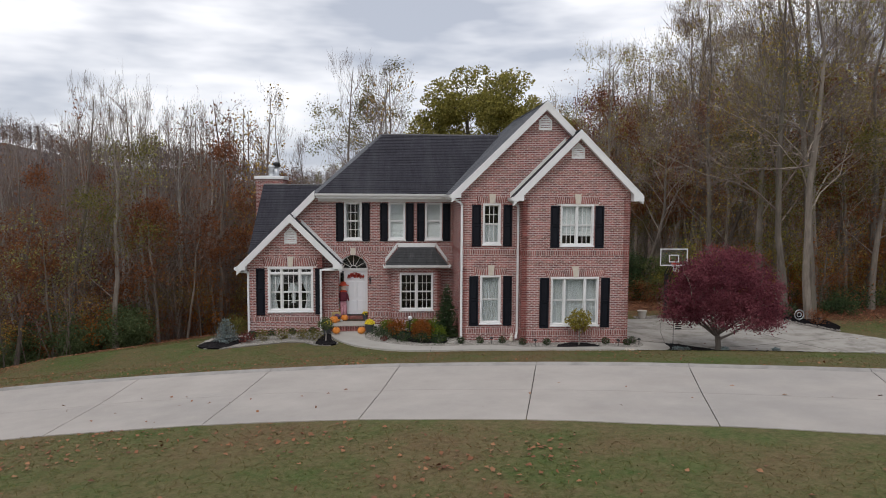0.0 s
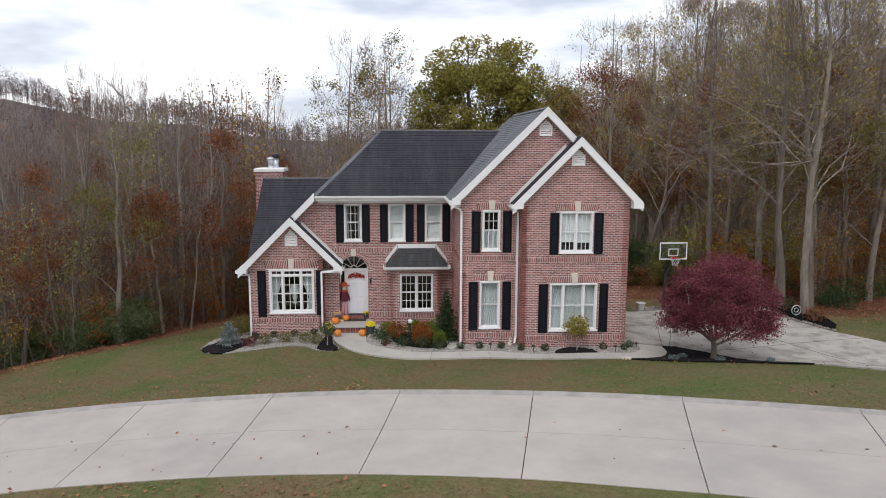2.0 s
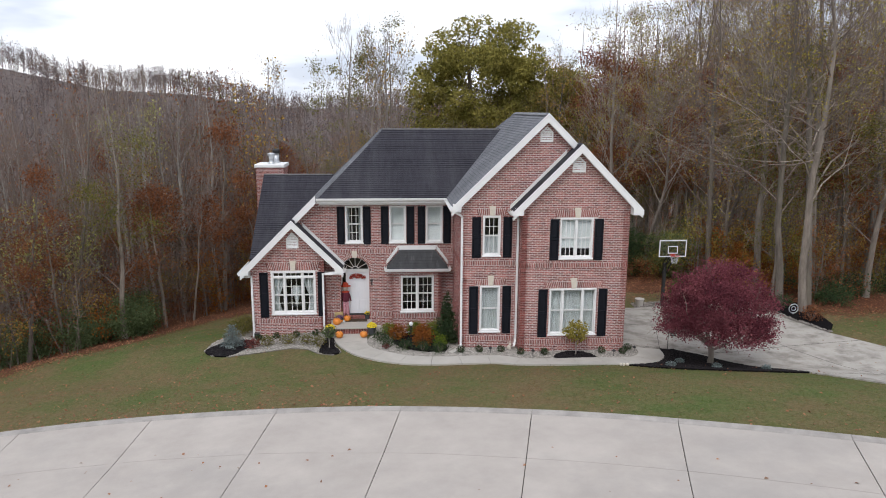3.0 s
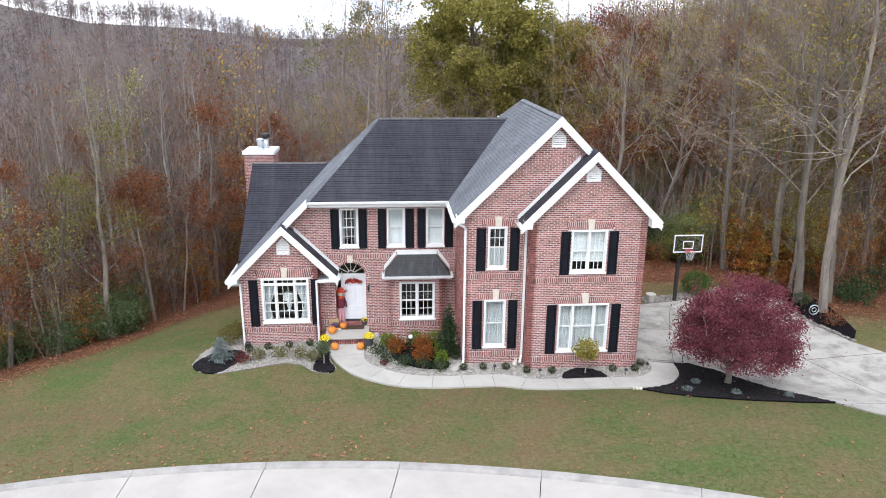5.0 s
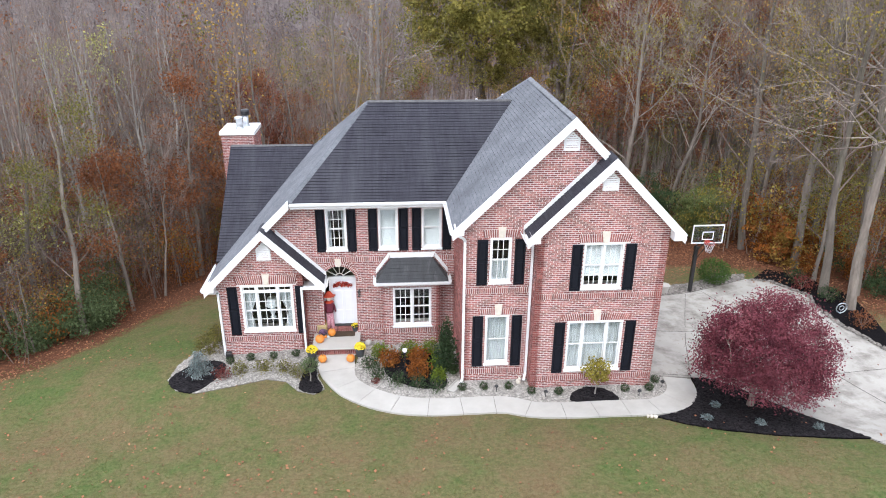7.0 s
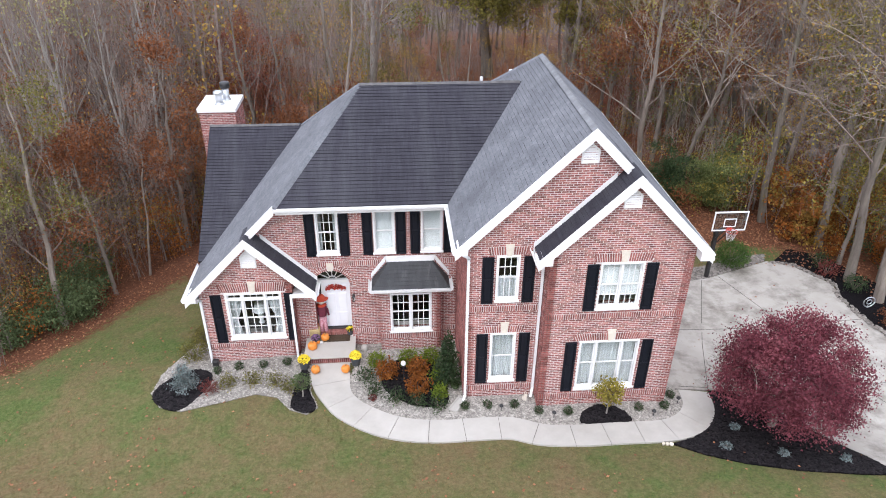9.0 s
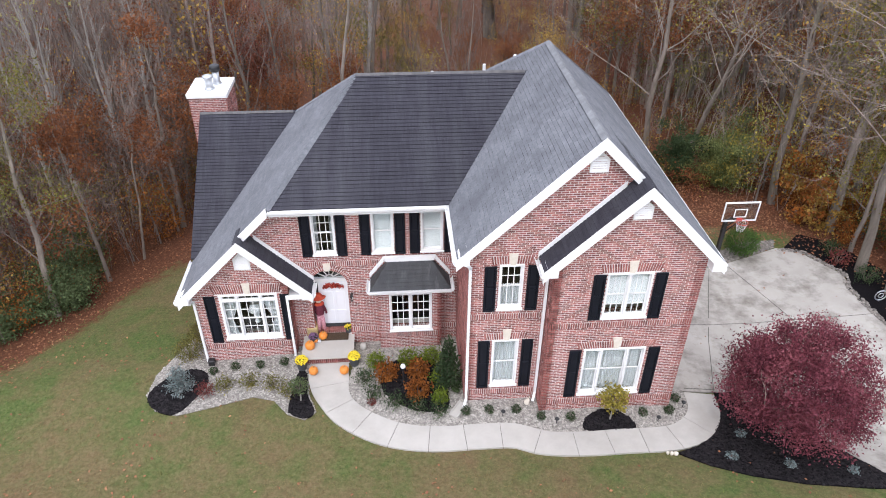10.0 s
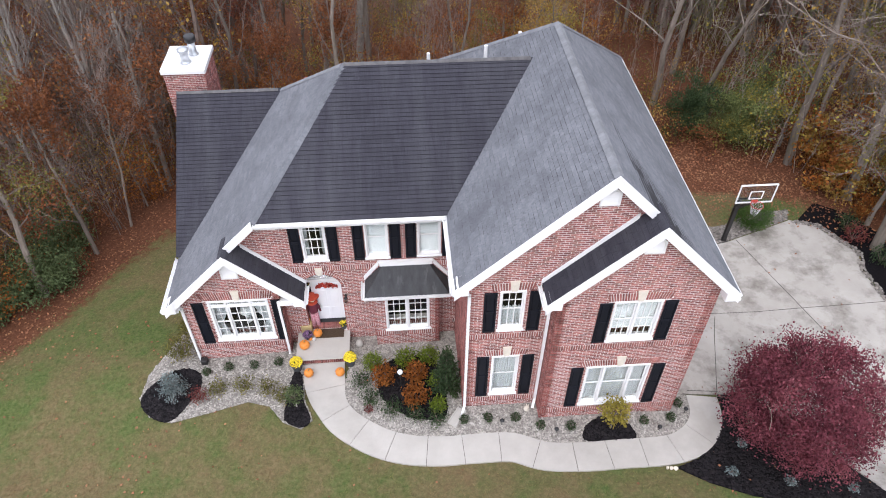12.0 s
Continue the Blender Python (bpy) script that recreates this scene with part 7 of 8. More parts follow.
brush("ochre_undergrowth", edge_places(44, 12, 36, 2.0, 18.0, rnd, low), 1.3, 4.6, M_LEAF_OCHRE, 240, 0.13, 516, "ochre yellow brush among the trunks")
brush("golden_undergrowth", [(14.4 + rnd.gauss(0, 0.9), 11.4 + rnd.gauss(0, 0.8)) for _ in range(11)], 0.8, 3.4, M_LEAF_ORANGE, 170, 0.20, 519, "large-leaved orange oak branches behind the driveway")
brush("golden_undergrowth", [(13.9 + rnd.gauss(0, 0.7), 10.9 + rnd.gauss(0, 0.7)) for _ in range(7)], 0.7, 3.0, M_LEAF_OCHRE, 170, 0.19, 520, "large-leaved golden oak branches behind the driveway")
brush("orange_undergrowth", edge_places(26, 13, 32, 1.0, 9.0, rnd, low), 1.1, 2.8, M_LEAF_ORANGE, 240, 0.13, 517, "orange oak brush among the trunks")
brush("olive_undergrowth", edge_places(30, 9, 34, 3.0, 18.0, rnd, low), 1.4, 5.0, M_LEAF_SAGE, 200, 0.13, 518, "olive brush and vines among the trunks")
brush("green_undergrowth", edge_places(26, 14, 30, 1.0, 4.0, rnd), 0.9, 1.3, M_LEAF_GREEN, 240, 0.115, 502, "dark green thicket under the trees")
brush("russet_undergrowth", edge_places(90, -40, -14, 2.0, 14.0, rnd, behind), 1.1, 2.6, M_LEAF_RUSSET, 170, 0.115, 503, "russet undergrowth between the trunks")
brush("russet_undergrowth", edge_places(80, -14, 34, 1.5, 14.0, rnd, behind), 1.1, 2.4, M_LEAF_RUSSET, 170, 0.115, 504, "russet undergrowth between the trunks")
brush("ochre_undergrowth", edge_places(80, -36, 30, 1.5, 16.0, rnd, behind), 1.1, 2.6, M_LEAF_OCHRE, 140, 0.115, 505, "ochre undergrowth between the trunks")
brush("olive_undergrowth", edge_places(60, -36, 30, 1.5, 16.0, rnd, behind), 1.0, 2.0, M_LEAF_OLIVE, 150, 0.115, 506, "olive undergrowth between the trunks")
brush("green_undergrowth", [(10.6 + rnd.gauss(0, 0.8), 14.5 + rnd.gauss(0, 0.6)) for _ in range(22)], 0.75, 3.1, M_LEAF_SAGE, 620, 0.10, 507, "large mass of feathery green bushes behind the driveway")
brush("green_undergrowth", [(8.6 + rnd.gauss(0, 0.45), 15.6 + rnd.gauss(0, 0.5)) for _ in range(12)], 0.65, 3.3, M_LEAF_GREEN, 620, 0.10, 511, "dark green evergreen bush behind the driveway")
brush("green_undergrowth", [(13.2 + rnd.gauss(0, 1.2), 17.6 + rnd.gauss(0, 0.7)) for _ in range(16)], 0.8, 2.4, M_LEAF_SAGE, 480, 0.10, 512, "soft green bushes farther back in the wood")
brush("yellow_undergrowth", [(12.2 + rnd.gauss(0, 1.4), 15.6 + rnd.gauss(0, 1.2)) for _ in range(9)], 0.7, 3.2, M_LEAF_YELLOW, 150, 0.11, 513, "yellow-green vines and leaves among the bushes")
brush("orange_undergrowth", [(x, edge_y(x) + rnd.uniform(1.5, 9)) for x in [rnd.uniform(-21, 6) for _ in range(48)]], 1.2, 4.2, M_LEAF_ORANGE, 230, 0.125, 509, "orange beech brush among the trunks")
brush("orange_undergrowth", [(14.0 + rnd.gauss(0, 1.0), 10.0 + rnd.gauss(0, 0.8)) for _ in range(12)], 0.75, 1.9, M_LEAF_ORANGE, 260, 0.12, 508, "orange oak brush behind the driveway")


# deeper wood and the far hills
def far_wood(name, places, label, seed, tall, limbs, sprays, width, leaf, per, palette, twig):
    """Bare crowns of rising limbs and twigs, with leaves on some trees; palette: leaf materials for a bearing, None for a bare tree."""
    rng = np.random.default_rng(seed)
    groups, sticks, stem_p, stem_d, stem_l, stem_w = {}, Solid(), [], [], [], []
    for x, y in places:
        z = ground_z(x, y)
        h = tall(x, y) * rng.uniform(0.75, 1.2)
        top = np.array([x + rng.normal() * 0.04 * h, y + rng.normal() * 0.04 * h, z + h])
        foot = np.array([x, y, z - 0.5])
        if leaf < 0.25:
            sticks.tube([tuple(foot), tuple(foot * 0.5 + top * 0.5 + np.array([rng.normal() * 0.2, rng.normal() * 0.2, 0])), tuple(top)], [0.15, 0.10, 0.02], 4, cap=False)
        else:
            stem_p.append(foot[None])
            stem_d.append((top - foot)[None])
            stem_l.append(np.array([np.linalg.norm(top - foot)]))
            stem_w.append(np.array([0.18]))
        t = rng.uniform(0.28, 0.96, limbs)
        a = rng.random(limbs) * 6.283
        p = foot + (top - foot) * t[:, None]
        rise = rng.uniform(0.7, 1.9, limbs)
        d = np.stack([np.cos(a), np.sin(a), rise], 1)
        l = h * 0.27 * (1.2 - 0.85 * t) * rng.uniform(0.6, 1.25, limbs)
        stem_p.append(p)
        stem_d.append(d)
        stem_l.append(l)
        stem_w.append(np.full(limbs, width))
        dn = d / np.linalg.norm(d, axis=1)[:, None]
        k = rng.integers(0, limbs, limbs * sprays)
        tp = p[k] + dn[k] * (l[k] * rng.uniform(0.25, 0.95, len(k)))[:, None]
        stem_p.append(tp)
        stem_d.append(dn[k] + rng.normal(size=(len(k), 3)) * 0.42 + np.array([0, 0, 0.25]))
        stem_l.append(l[k] * rng.uniform(0.3, 0.6, len(k)))
        stem_w.append(np.full(len(k), width * 0.5))
        m = palette(math.atan2(x + 6, y + 26), rng)
        if m is not None:
            k = rng.integers(0, limbs, per)
            c = p[k] + dn[k] * (l[k] * rng.uniform(0.35, 1.1, per))[:, None] + rng.normal(size=(per, 3)) * leaf * 2.2
            groups.setdefault(m.name, (m, []))[1].append(c)
    verts = blades(np.concatenate(stem_p), np.concatenate(stem_d), np.concatenate(stem_l), np.concatenate(stem_w), rng)
    tagged(new(name + "_branches", quad_mesh(name + "_branches", verts, twig)), "bare grey branches of the deeper wood", "woodland", kind="stuff")
    for m, g in groups.values():
        tagged(foliage(name, np.concatenate(g), leaf, m, None, rng), label, "woodland", kind="stuff")
    if sticks.v:
        tagged(part(name + "_trunks", sticks, M_TWIG), "grey trunks of the deeper wood", "woodland", kind="stuff")


def deep_palette(a, rng):
    u = rng.random()
    if a < -0.20:
        return None if u < 0.34 else M_LEAF_RUSSET if u < 0.68 else M_LEAF_HAZE_WARM if u < 0.92 else M_LEAF_OLIVE
    if a < 0.03:
        return None if u < 0.10 else M_LEAF_OLIVE if u < 0.55 else M_LEAF_OCHRE if u < 0.84 else M_LEAF_RUSSET
    if a < 0.26:
        return None if u < 0.18 else M_LEAF_OLIVE if u < 0.55 else M_LEAF_RUSSET if u < 0.80 else M_LEAF_OCHRE
    if a < 0.38:
        return None if u < 0.20 else M_LEAF_RED if u < 0.70 else M_LEAF_RUSSET if u < 0.85 else M_LEAF_OCHRE
    return None if u < 0.34 else M_LEAF_OCHRE if u < 0.62 else M_LEAF_OLIVE if u < 0.86 else M_LEAF_RUSSET


def hill_palette(a, rng):
    u = rng.random()
    return None if u < 0.15 else M_LEAF_HAZE if u < 0.55 else M_LEAF_HAZE_DIM if u < 0.85 else M_LEAF_HAZE_WARM


rnd = random.Random(99)
deep = []
while len(deep) < 400:
    y = rnd.uniform(38, 110)
    x = -6 + (y + 26) * math.tan(rnd.uniform(-0.68, 0.68))
    if math.hypot(x - 3, y - 42) > 6:
        deep.append((x, y))
while len(deep) < 560:
    y = rnd.uniform(24, 62)
    x = -6 + (y + 26) * math.tan(rnd.uniform(-0.68, -0.18))
    deep.append((x, y))
while len(deep) < 720:
    y = rnd.uniform(26, 75)
    x = -6 + (y + 26) * math.tan(rnd.uniform(0.28, 0.68))
    deep.append((x, y))
while len(deep) < 900:
    y = rnd.uniform(19, 46)
    x = -6 + (y + 26) * math.tan(rnd.uniform(-0.66, -0.17))
    deep.append((x, y))
for k, (right, twig) in enumerate(((False, M_TWIG), (True, M_TWIG_PALE))):
    stand = [p for p in deep if (math.atan2(p[0] + 6, p[1] + 26) > 0.24) == right]
    far_wood("deep_wood", stand, "thinning autumn woodland behind the house", 601 + 10 * k, lambda x, y: (12.5 + 1.5 * smooth(-8, -14, x)) * (1 + 0.4 * smooth(5, 15, x)), 18, 3, 0.05, 0.16, 310, deep_palette, twig)
far = []
while len(far) < 4200:
    r = 100 + 260 * rnd.random() ** 0.8
    a = rnd.uniform(-0.68, 0.68)
    far.append((-6 + r * math.sin(a), -26 + r * math.cos(a)))
far_wood("hill_wood", far, "autumn trees covering the far hills, tinted grey-brown for haze", 602, lambda x, y: 9.5, 11, 2, 0.12, 0.36, 70, hill_palette, M_FAR_TWIG)

# ---------------------------------------------------------------- things at the door
def pumpkin(x, y, z, r, label="round orange pumpkin by the front steps", tall=0.82):
    th = thing("pumpkin", (x, y, z), label, "pumpkin", "pumpkins by the front door")
    s = Solid()
    prof = [(r * 0.35, 0.0), (r * 0.75, r * 0.12), (r * 0.97, r * 0.42), (r, r * tall), (r * 0.93, r * tall * 1.45), (r * 0.66, r * tall * 1.85), (r * 0.25, r * tall * 1.93), (r * 0.08, r * tall * 1.86)]
    s.lathe(prof, 48, lobes=12, depth=0.09)
    part("rind", s, M_PUMPKIN, th, smooth=True)
    s = Solid()
    s.tube([(0, 0, r * tall * 1.8), (0.005, 0, r * tall * 2.05), (0.03, 0.01, r * tall * 2.3)], [0.024, 0.017, 0.014], 6)
    part("stem", s, M_STEM, th)
    return th


WALK_Z = ground_z(-7.75, 2.1) + 0.07
pumpkin(-8.22, 2.05, WALK_Z, 0.155)
pumpkin(-7.22, 2.02, WALK_Z, 0.155)
pumpkin(-8.38, 2.98, 0.262, 0.17)
pumpkin(-7.98, 3.46, 0.262, 0.15)
pumpkin(-8.33, 3.78, 0.62, 0.12, "small orange pumpkin on a straw bale")
pumpkin(-8.22, 3.28, 0.262, 0.07, "tiny orange pumpkin on the porch")
s = Solid()
s.lathe([(0.03, 0), (0.055, 0.02), (0.06, 0.05), (0.04, 0.085), (0.01, 0.08)], 24, (-8.10, 3.26, 0.262), 8, 0.08)
tagged(part("gourd", s, M_CLOTH, smooth=True), "tiny white gourd on the porch", "gourd")

M_STRAW = material("straw", [(0.38, 0.28, 0.12), (0.55, 0.43, 0.22)], 0.95, 20.0, 0.6, 60, stretch=(1, 1, 4))
s = Solid()
s.bevel_box(-8.52, -8.16, 3.55, 3.98, 0.262, 0.62, 0.03)
tagged(part("straw_bale", s, M_STRAW), "small straw bale beside the front door", "straw bale")


def flower_pot(x, y, z, r, h, mats, label, seed, flowers=240, bloom=0.05):
    rng = np.random.default_rng(seed)
    th = thing("flower_pot", (x, y, z), label, "flower pot", "flower pots by the front door")
    s = Solid()
    s.lathe([(r * 0.68, 0), (r * 0.72, 0.01), (r * 0.95, h * 0.88), (r * 1.05, h * 0.9), (r * 1.05, h), (r * 0.9, h), (r * 0.88, h * 0.9)], 20)
    part("pot", s, M_POT, th, smooth=False)
    n = 260
    d = rng.normal(size=(n, 3))
    d[:, 2] = np.abs(d[:, 2])
    d /= np.linalg.norm(d, axis=1)[:, None]
    foliage("foliage", d * (0.5 + 0.45 * rng.random(n))[:, None] * np.array([r * 1.0, r * 1.0, r * 0.75]) + np.array([0, 0, h]), 0.05, M_LEAF_GREEN, th, rng)
    d = rng.normal(size=(flowers, 3))
    d[:, 2] = np.abs(d[:, 2]) * 1.2
    d /= np.linalg.norm(d, axis=1)[:, None]
    foliage("blossom", d * (0.93 + 0.12 * rng.random(flowers))[:, None] * np.array([r * 1.02, r * 1.02, r * 0.85]) + np.array([0, 0, h]), bloom, mats, th, rng)
    return th


M_PURPLE = material("purple_mum_petals", [(0.16, 0.08, 0.17), (0.28, 0.16, 0.28)], 0.8, 20.0, island=0.3)
flower_pot(-8.62, 2.36, ground_z(-8.62, 2.3) + 0.03, 0.19, 0.36, M_YELLOW, "yellow mums in a dark grey pot", 611, 420, 0.06)
flower_pot(-6.90, 2.42, ground_z(-6.9, 2.4) + 0.03, 0.19, 0.36, M_YELLOW, "yellow mums in a dark grey pot", 612, 420, 0.06)
flower_pot(-8.30, 3.36, 0.262, 0.15, 0.16, M_PURPLE, "purple mums in a dark pot", 613, 300, 0.05)
flower_pot(-7.13, 3.72, 0.262, 0.12, 0.22, M_YELLOW, "yellow sunflowers in a dark pot", 614, 30, 0.10)
M_MAT = material("brown_doormat", [(0.045, 0.028, 0.016), (0.085, 0.055, 0.032)], 1.0, 40.0, 0.8, 200)
s = Solid()
s.bevel_box(-0.46, 0.46, -0.012, 0.0, -0.19, 0.19, 0.004)
mat_ob = part("doormat", s, M_MAT)
mat_ob.matrix_basis = pose(-7.58, 3.50, 0.275, -90)
tagged(mat_ob, "brown doormat in front of the door", "doormat")


def scarecrow():
    """A stuffed autumn figure, one plain mesh."""
    cloth = material("plaid_cloth", [(0.36, 0.09, 0.13), (0.66, 0.42, 0.46)], 0.9, 22.0)
    wine = material("wine_cloth", [(0.10, 0.014, 0.03), (0.17, 0.03, 0.05)], 0.9, 8.0)
    rust = material("orange_felt", [(0.46, 0.045, 0.025), (0.62, 0.10, 0.04)], 0.9, 8.0)
    face = material("pale_sackcloth", [(0.60, 0.50, 0.40), (0.70, 0.60, 0.50)], 0.9, 30.0)
    s = Solid()
    for q in (-0.05, 0.05):
        s.tube([(q * 1.9, -0.02, 0.0), (q * 1.5, 0.01, 0.35), (q, 0, 0.8)], [0.075, 0.08, 0.085], 8, 0)
    s.lathe([(0.15, 0.74), (0.17, 0.82), (0.15, 0.98), (0.17, 1.12), (0.08, 1.2)], 14, (0, 0, 0), mi=1)
    for q in (-1, 1):
        s.tube([(0.10 * q, 0, 1.12), (0.19 * q, -0.02, 0.95), (0.23 * q, -0.06, 0.75)], [0.05, 0.045, 0.035], 7, 1)
    s.lathe([(0.05, 1.18), (0.10, 1.23), (0.115, 1.32), (0.09, 1.41), (0.03, 1.45)], 14, (0, 0, 0), mi=3)
    s.lathe([(0.25, 1.385), (0.27, 1.40), (0.15, 1.43), (0.13, 1.50), (0.08, 1.55), (0.01, 1.565)], 18, (0, 0, 0), mi=2)
    s.lathe([(0.17, 1.13), (0.19, 1.15), (0.09, 1.2)], 14, (0, 0, 0), mi=2)
    ob = part("scarecrow", s, [cloth, wine, rust, face], smooth=True)
    ob.matrix_basis = pose(-8.04, 3.80, 0.28, -4, 0, 10) @ Matrix.Diagonal((0.95, 0.86, 1.02, 1))
    return tagged(ob, "cloth scarecrow with orange hat leaning by the door", "scarecrow")


scarecrow()


def garland():
    rng = np.random.default_rng(71)
    n = 260
    t = rng.random(n) * 2 - 1
    c = np.stack([-7.53 + t * 0.34, 3.975 + rng.normal(size=n) * 0.015, 2.14 - 0.10 * t * t + rng.normal(size=n) * 0.045 * (1.3 - np.abs(t) * 0.5)], axis=1)
    ob = foliage("door_garland", c, 0.075, M_LEAF_ORANGE, None, rng)
    berry = material("red_felt_leaves", [(0.30, 0.02, 0.02), (0.42, 0.06, 0.03)], 0.85, 9.0, island=0.3)
    ob.data.materials[0] = berry
    return tagged(ob, "red autumn leaf garland hung on the white door", "garland")


garland()


def lantern():
    th = thing("wall_lantern", (-6.90, 3.585, 1.98), "black metal wall lantern beside the door", "wall lamp")
    s = Solid()
    s.box(-0.035, 0.035, -0.012, 0.0, -0.10, 0.10)
    s.tube([(0, -0.01, 0.05), (0, -0.08, 0.14), (0, -0.13, 0.12)], [0.009, 0.009, 0.009], 6)
    s.lathe([(0.065, 0.06), (0.03, 0.10), (0.01, 0.13)], 6, (0, -0.13, 0))
    s.lathe([(0.03, -0.15), (0.045, -0.13), (0.045, -0.12)], 6, (0, -0.13, 0))
    for k in range(6):
        a = 6.283 * k / 6
        s.tube([(0.042 * math.cos(a), -0.13 + 0.042 * math.sin(a), -0.125), (0.058 * math.cos(a), -0.13 + 0.058 * math.sin(a), 0.065)], [0.005, 0.005], 4)
    part("frame", s, M_BLACK, th)
    s = Solid()
    s.lathe([(0.036, -0.12), (0.05, 0.06)], 6, (0, -0.13, 0))
    part("pane", s, M_GLASS, th)


lantern()


def post_lamp(x, y):
    th = thing("garden_lamp", (x, y, ground_z(x, y) + 0.05), "white globe garden lamp on a short black post", "garden lamp")
    s = Solid()
    s.tube([(0, 0, 0), (0, 0, 0.62)], [0.022, 0.022], 8)
    s.lathe([(0.05, 0.60), (0.055, 0.63), (0.05, 0.65)], 12)
    part("post", s, M_BLACK, th)
    s = Solid()
    s.lathe([(0.03, 0.65), (0.075, 0.69), (0.085, 0.735), (0.07, 0.785), (0.02, 0.81)], 18)
    part("globe", s, M_BLIND, th, smooth=True)


post_lamp(-5.29, 1.45)


def path_light(x, y):
    th = thing("path_light", (x, y, ground_z(x, y) + 0.03), "small bronze path light in the gravel", "path light", "path lights along the walk")
    s = Solid()
    s.tube([(0, 0, 0), (0, 0, 0.24)], [0.012, 0.012], 6)
    part("stake", s, M_BLACK, th)
    s = Solid()
    s.lathe([(0.07, 0.22), (0.065, 0.25), (0.025, 0.29), (0.01, 0.30)], 12)
    part("hood", s, M_BLACK, th)


for x, y in ((-2.28, -0.16), (-0.69, -0.56), (2.43, -0.68), (3.45, -0.07)):
    path_light(x, y)
s = Solid()
s.lathe([(0.05, 0), (0.11, 0.03), (0.13, 0.1), (0.10, 0.19), (0.04, 0.22)], 16, (-6.62, 3.2, ground_z(-6.62, 3.2) + 0.03))
tagged(part("stone_ball", s, M_CONCRETE, smooth=True), "pale round stone ornament against the wall", "ornament")
s = Solid()
s.lathe([(0.08, 0), (0.11, 0.06), (0.10, 0.14), (0.05, 0.20)], 14, (0, 0, 0))
s.lathe([(0.04, 0.17), (0.07, 0.22), (0.065, 0.28), (0.02, 0.31)], 12, (0.03, -0.04, 0))
for q in (-0.03, 0.03):
    s.tube([(0.03 + q, -0.03, 0.29), (0.03 + q * 1.5, -0.01, 0.36), (0.03 + q * 1.6, 0.0, 0.43)], [0.018, 0.022, 0.006], 7)
rab = part("rabbit_ornament", s, M_STONE, smooth=True)
rab.scale = (0.8, 0.8, 0.8)
rab.location = (-1.46, 0.30, ground_z(-1.46, 0.3) + 0.04)
tagged(rab, "pale stone garden rabbit ornament in the gravel", "ornament")
s = Solid()
s.bevel_box(-0.15, 0.15, -0.32, 0.32, 0.0, 0.05, 0.01)
s.box(-0.15, -0.11, -0.32, 0.32, 0.05, 0.09)
s.box(0.11, 0.15, -0.32, 0.32, 0.05, 0.09)
splash = part("splash_block", s, M_CONCRETE)
splash.matrix_basis = pose(-3.62, 0.16, ground_z(-3.62, 0.16) + 0.05, 0, 0, -35)
tagged(splash, "grey concrete splash block under a downspout", "splash block")
for x, y, r in ((2.38, -2.0, 0.06), (2.50, -2.02, 0.075), (2.27, -1.98, 0.05)):
    s = Solid()
    s.lathe([(r * 0.8, -0.02), (r, 0.03), (r * 0.8, 0.06), (r * 0.3, 0.075)], 9, (x, y, ground_z(x, y) + 0.03), 3, 0.15)
    tagged(part("landscape_stone", s, M_STONE), "small pale landscape stone at the end of the walk", "stone", "pale stones by the walk")


def table_lamp(x, y, z):
    th = thing("table_lamp", (x, y, z), "white table lamp seen through the front window", "lamp")
    s = Solid()
    s.lathe([(0.10, 0), (0.11, 0.02), (0.05, 0.08), (0.10, 0.22), (0.11, 0.32), (0.05, 0.44), (0.02, 0.50)], 16)
    part("base", s, M_BLIND, th, smooth=True)
    s = Solid()
    s.lathe([(0.24, 0.50), (0.235, 0.51), (0.15, 0.80), (0.14, 0.80)], 20)
    part("shade", s, M_BLIND, th, smooth=True)
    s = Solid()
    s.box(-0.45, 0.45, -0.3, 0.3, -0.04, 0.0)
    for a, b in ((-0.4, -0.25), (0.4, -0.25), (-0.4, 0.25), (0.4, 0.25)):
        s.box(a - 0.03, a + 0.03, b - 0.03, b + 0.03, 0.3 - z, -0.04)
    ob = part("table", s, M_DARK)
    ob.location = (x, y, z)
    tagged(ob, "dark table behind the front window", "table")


table_lamp(-10.10, 3.62, 1.02)


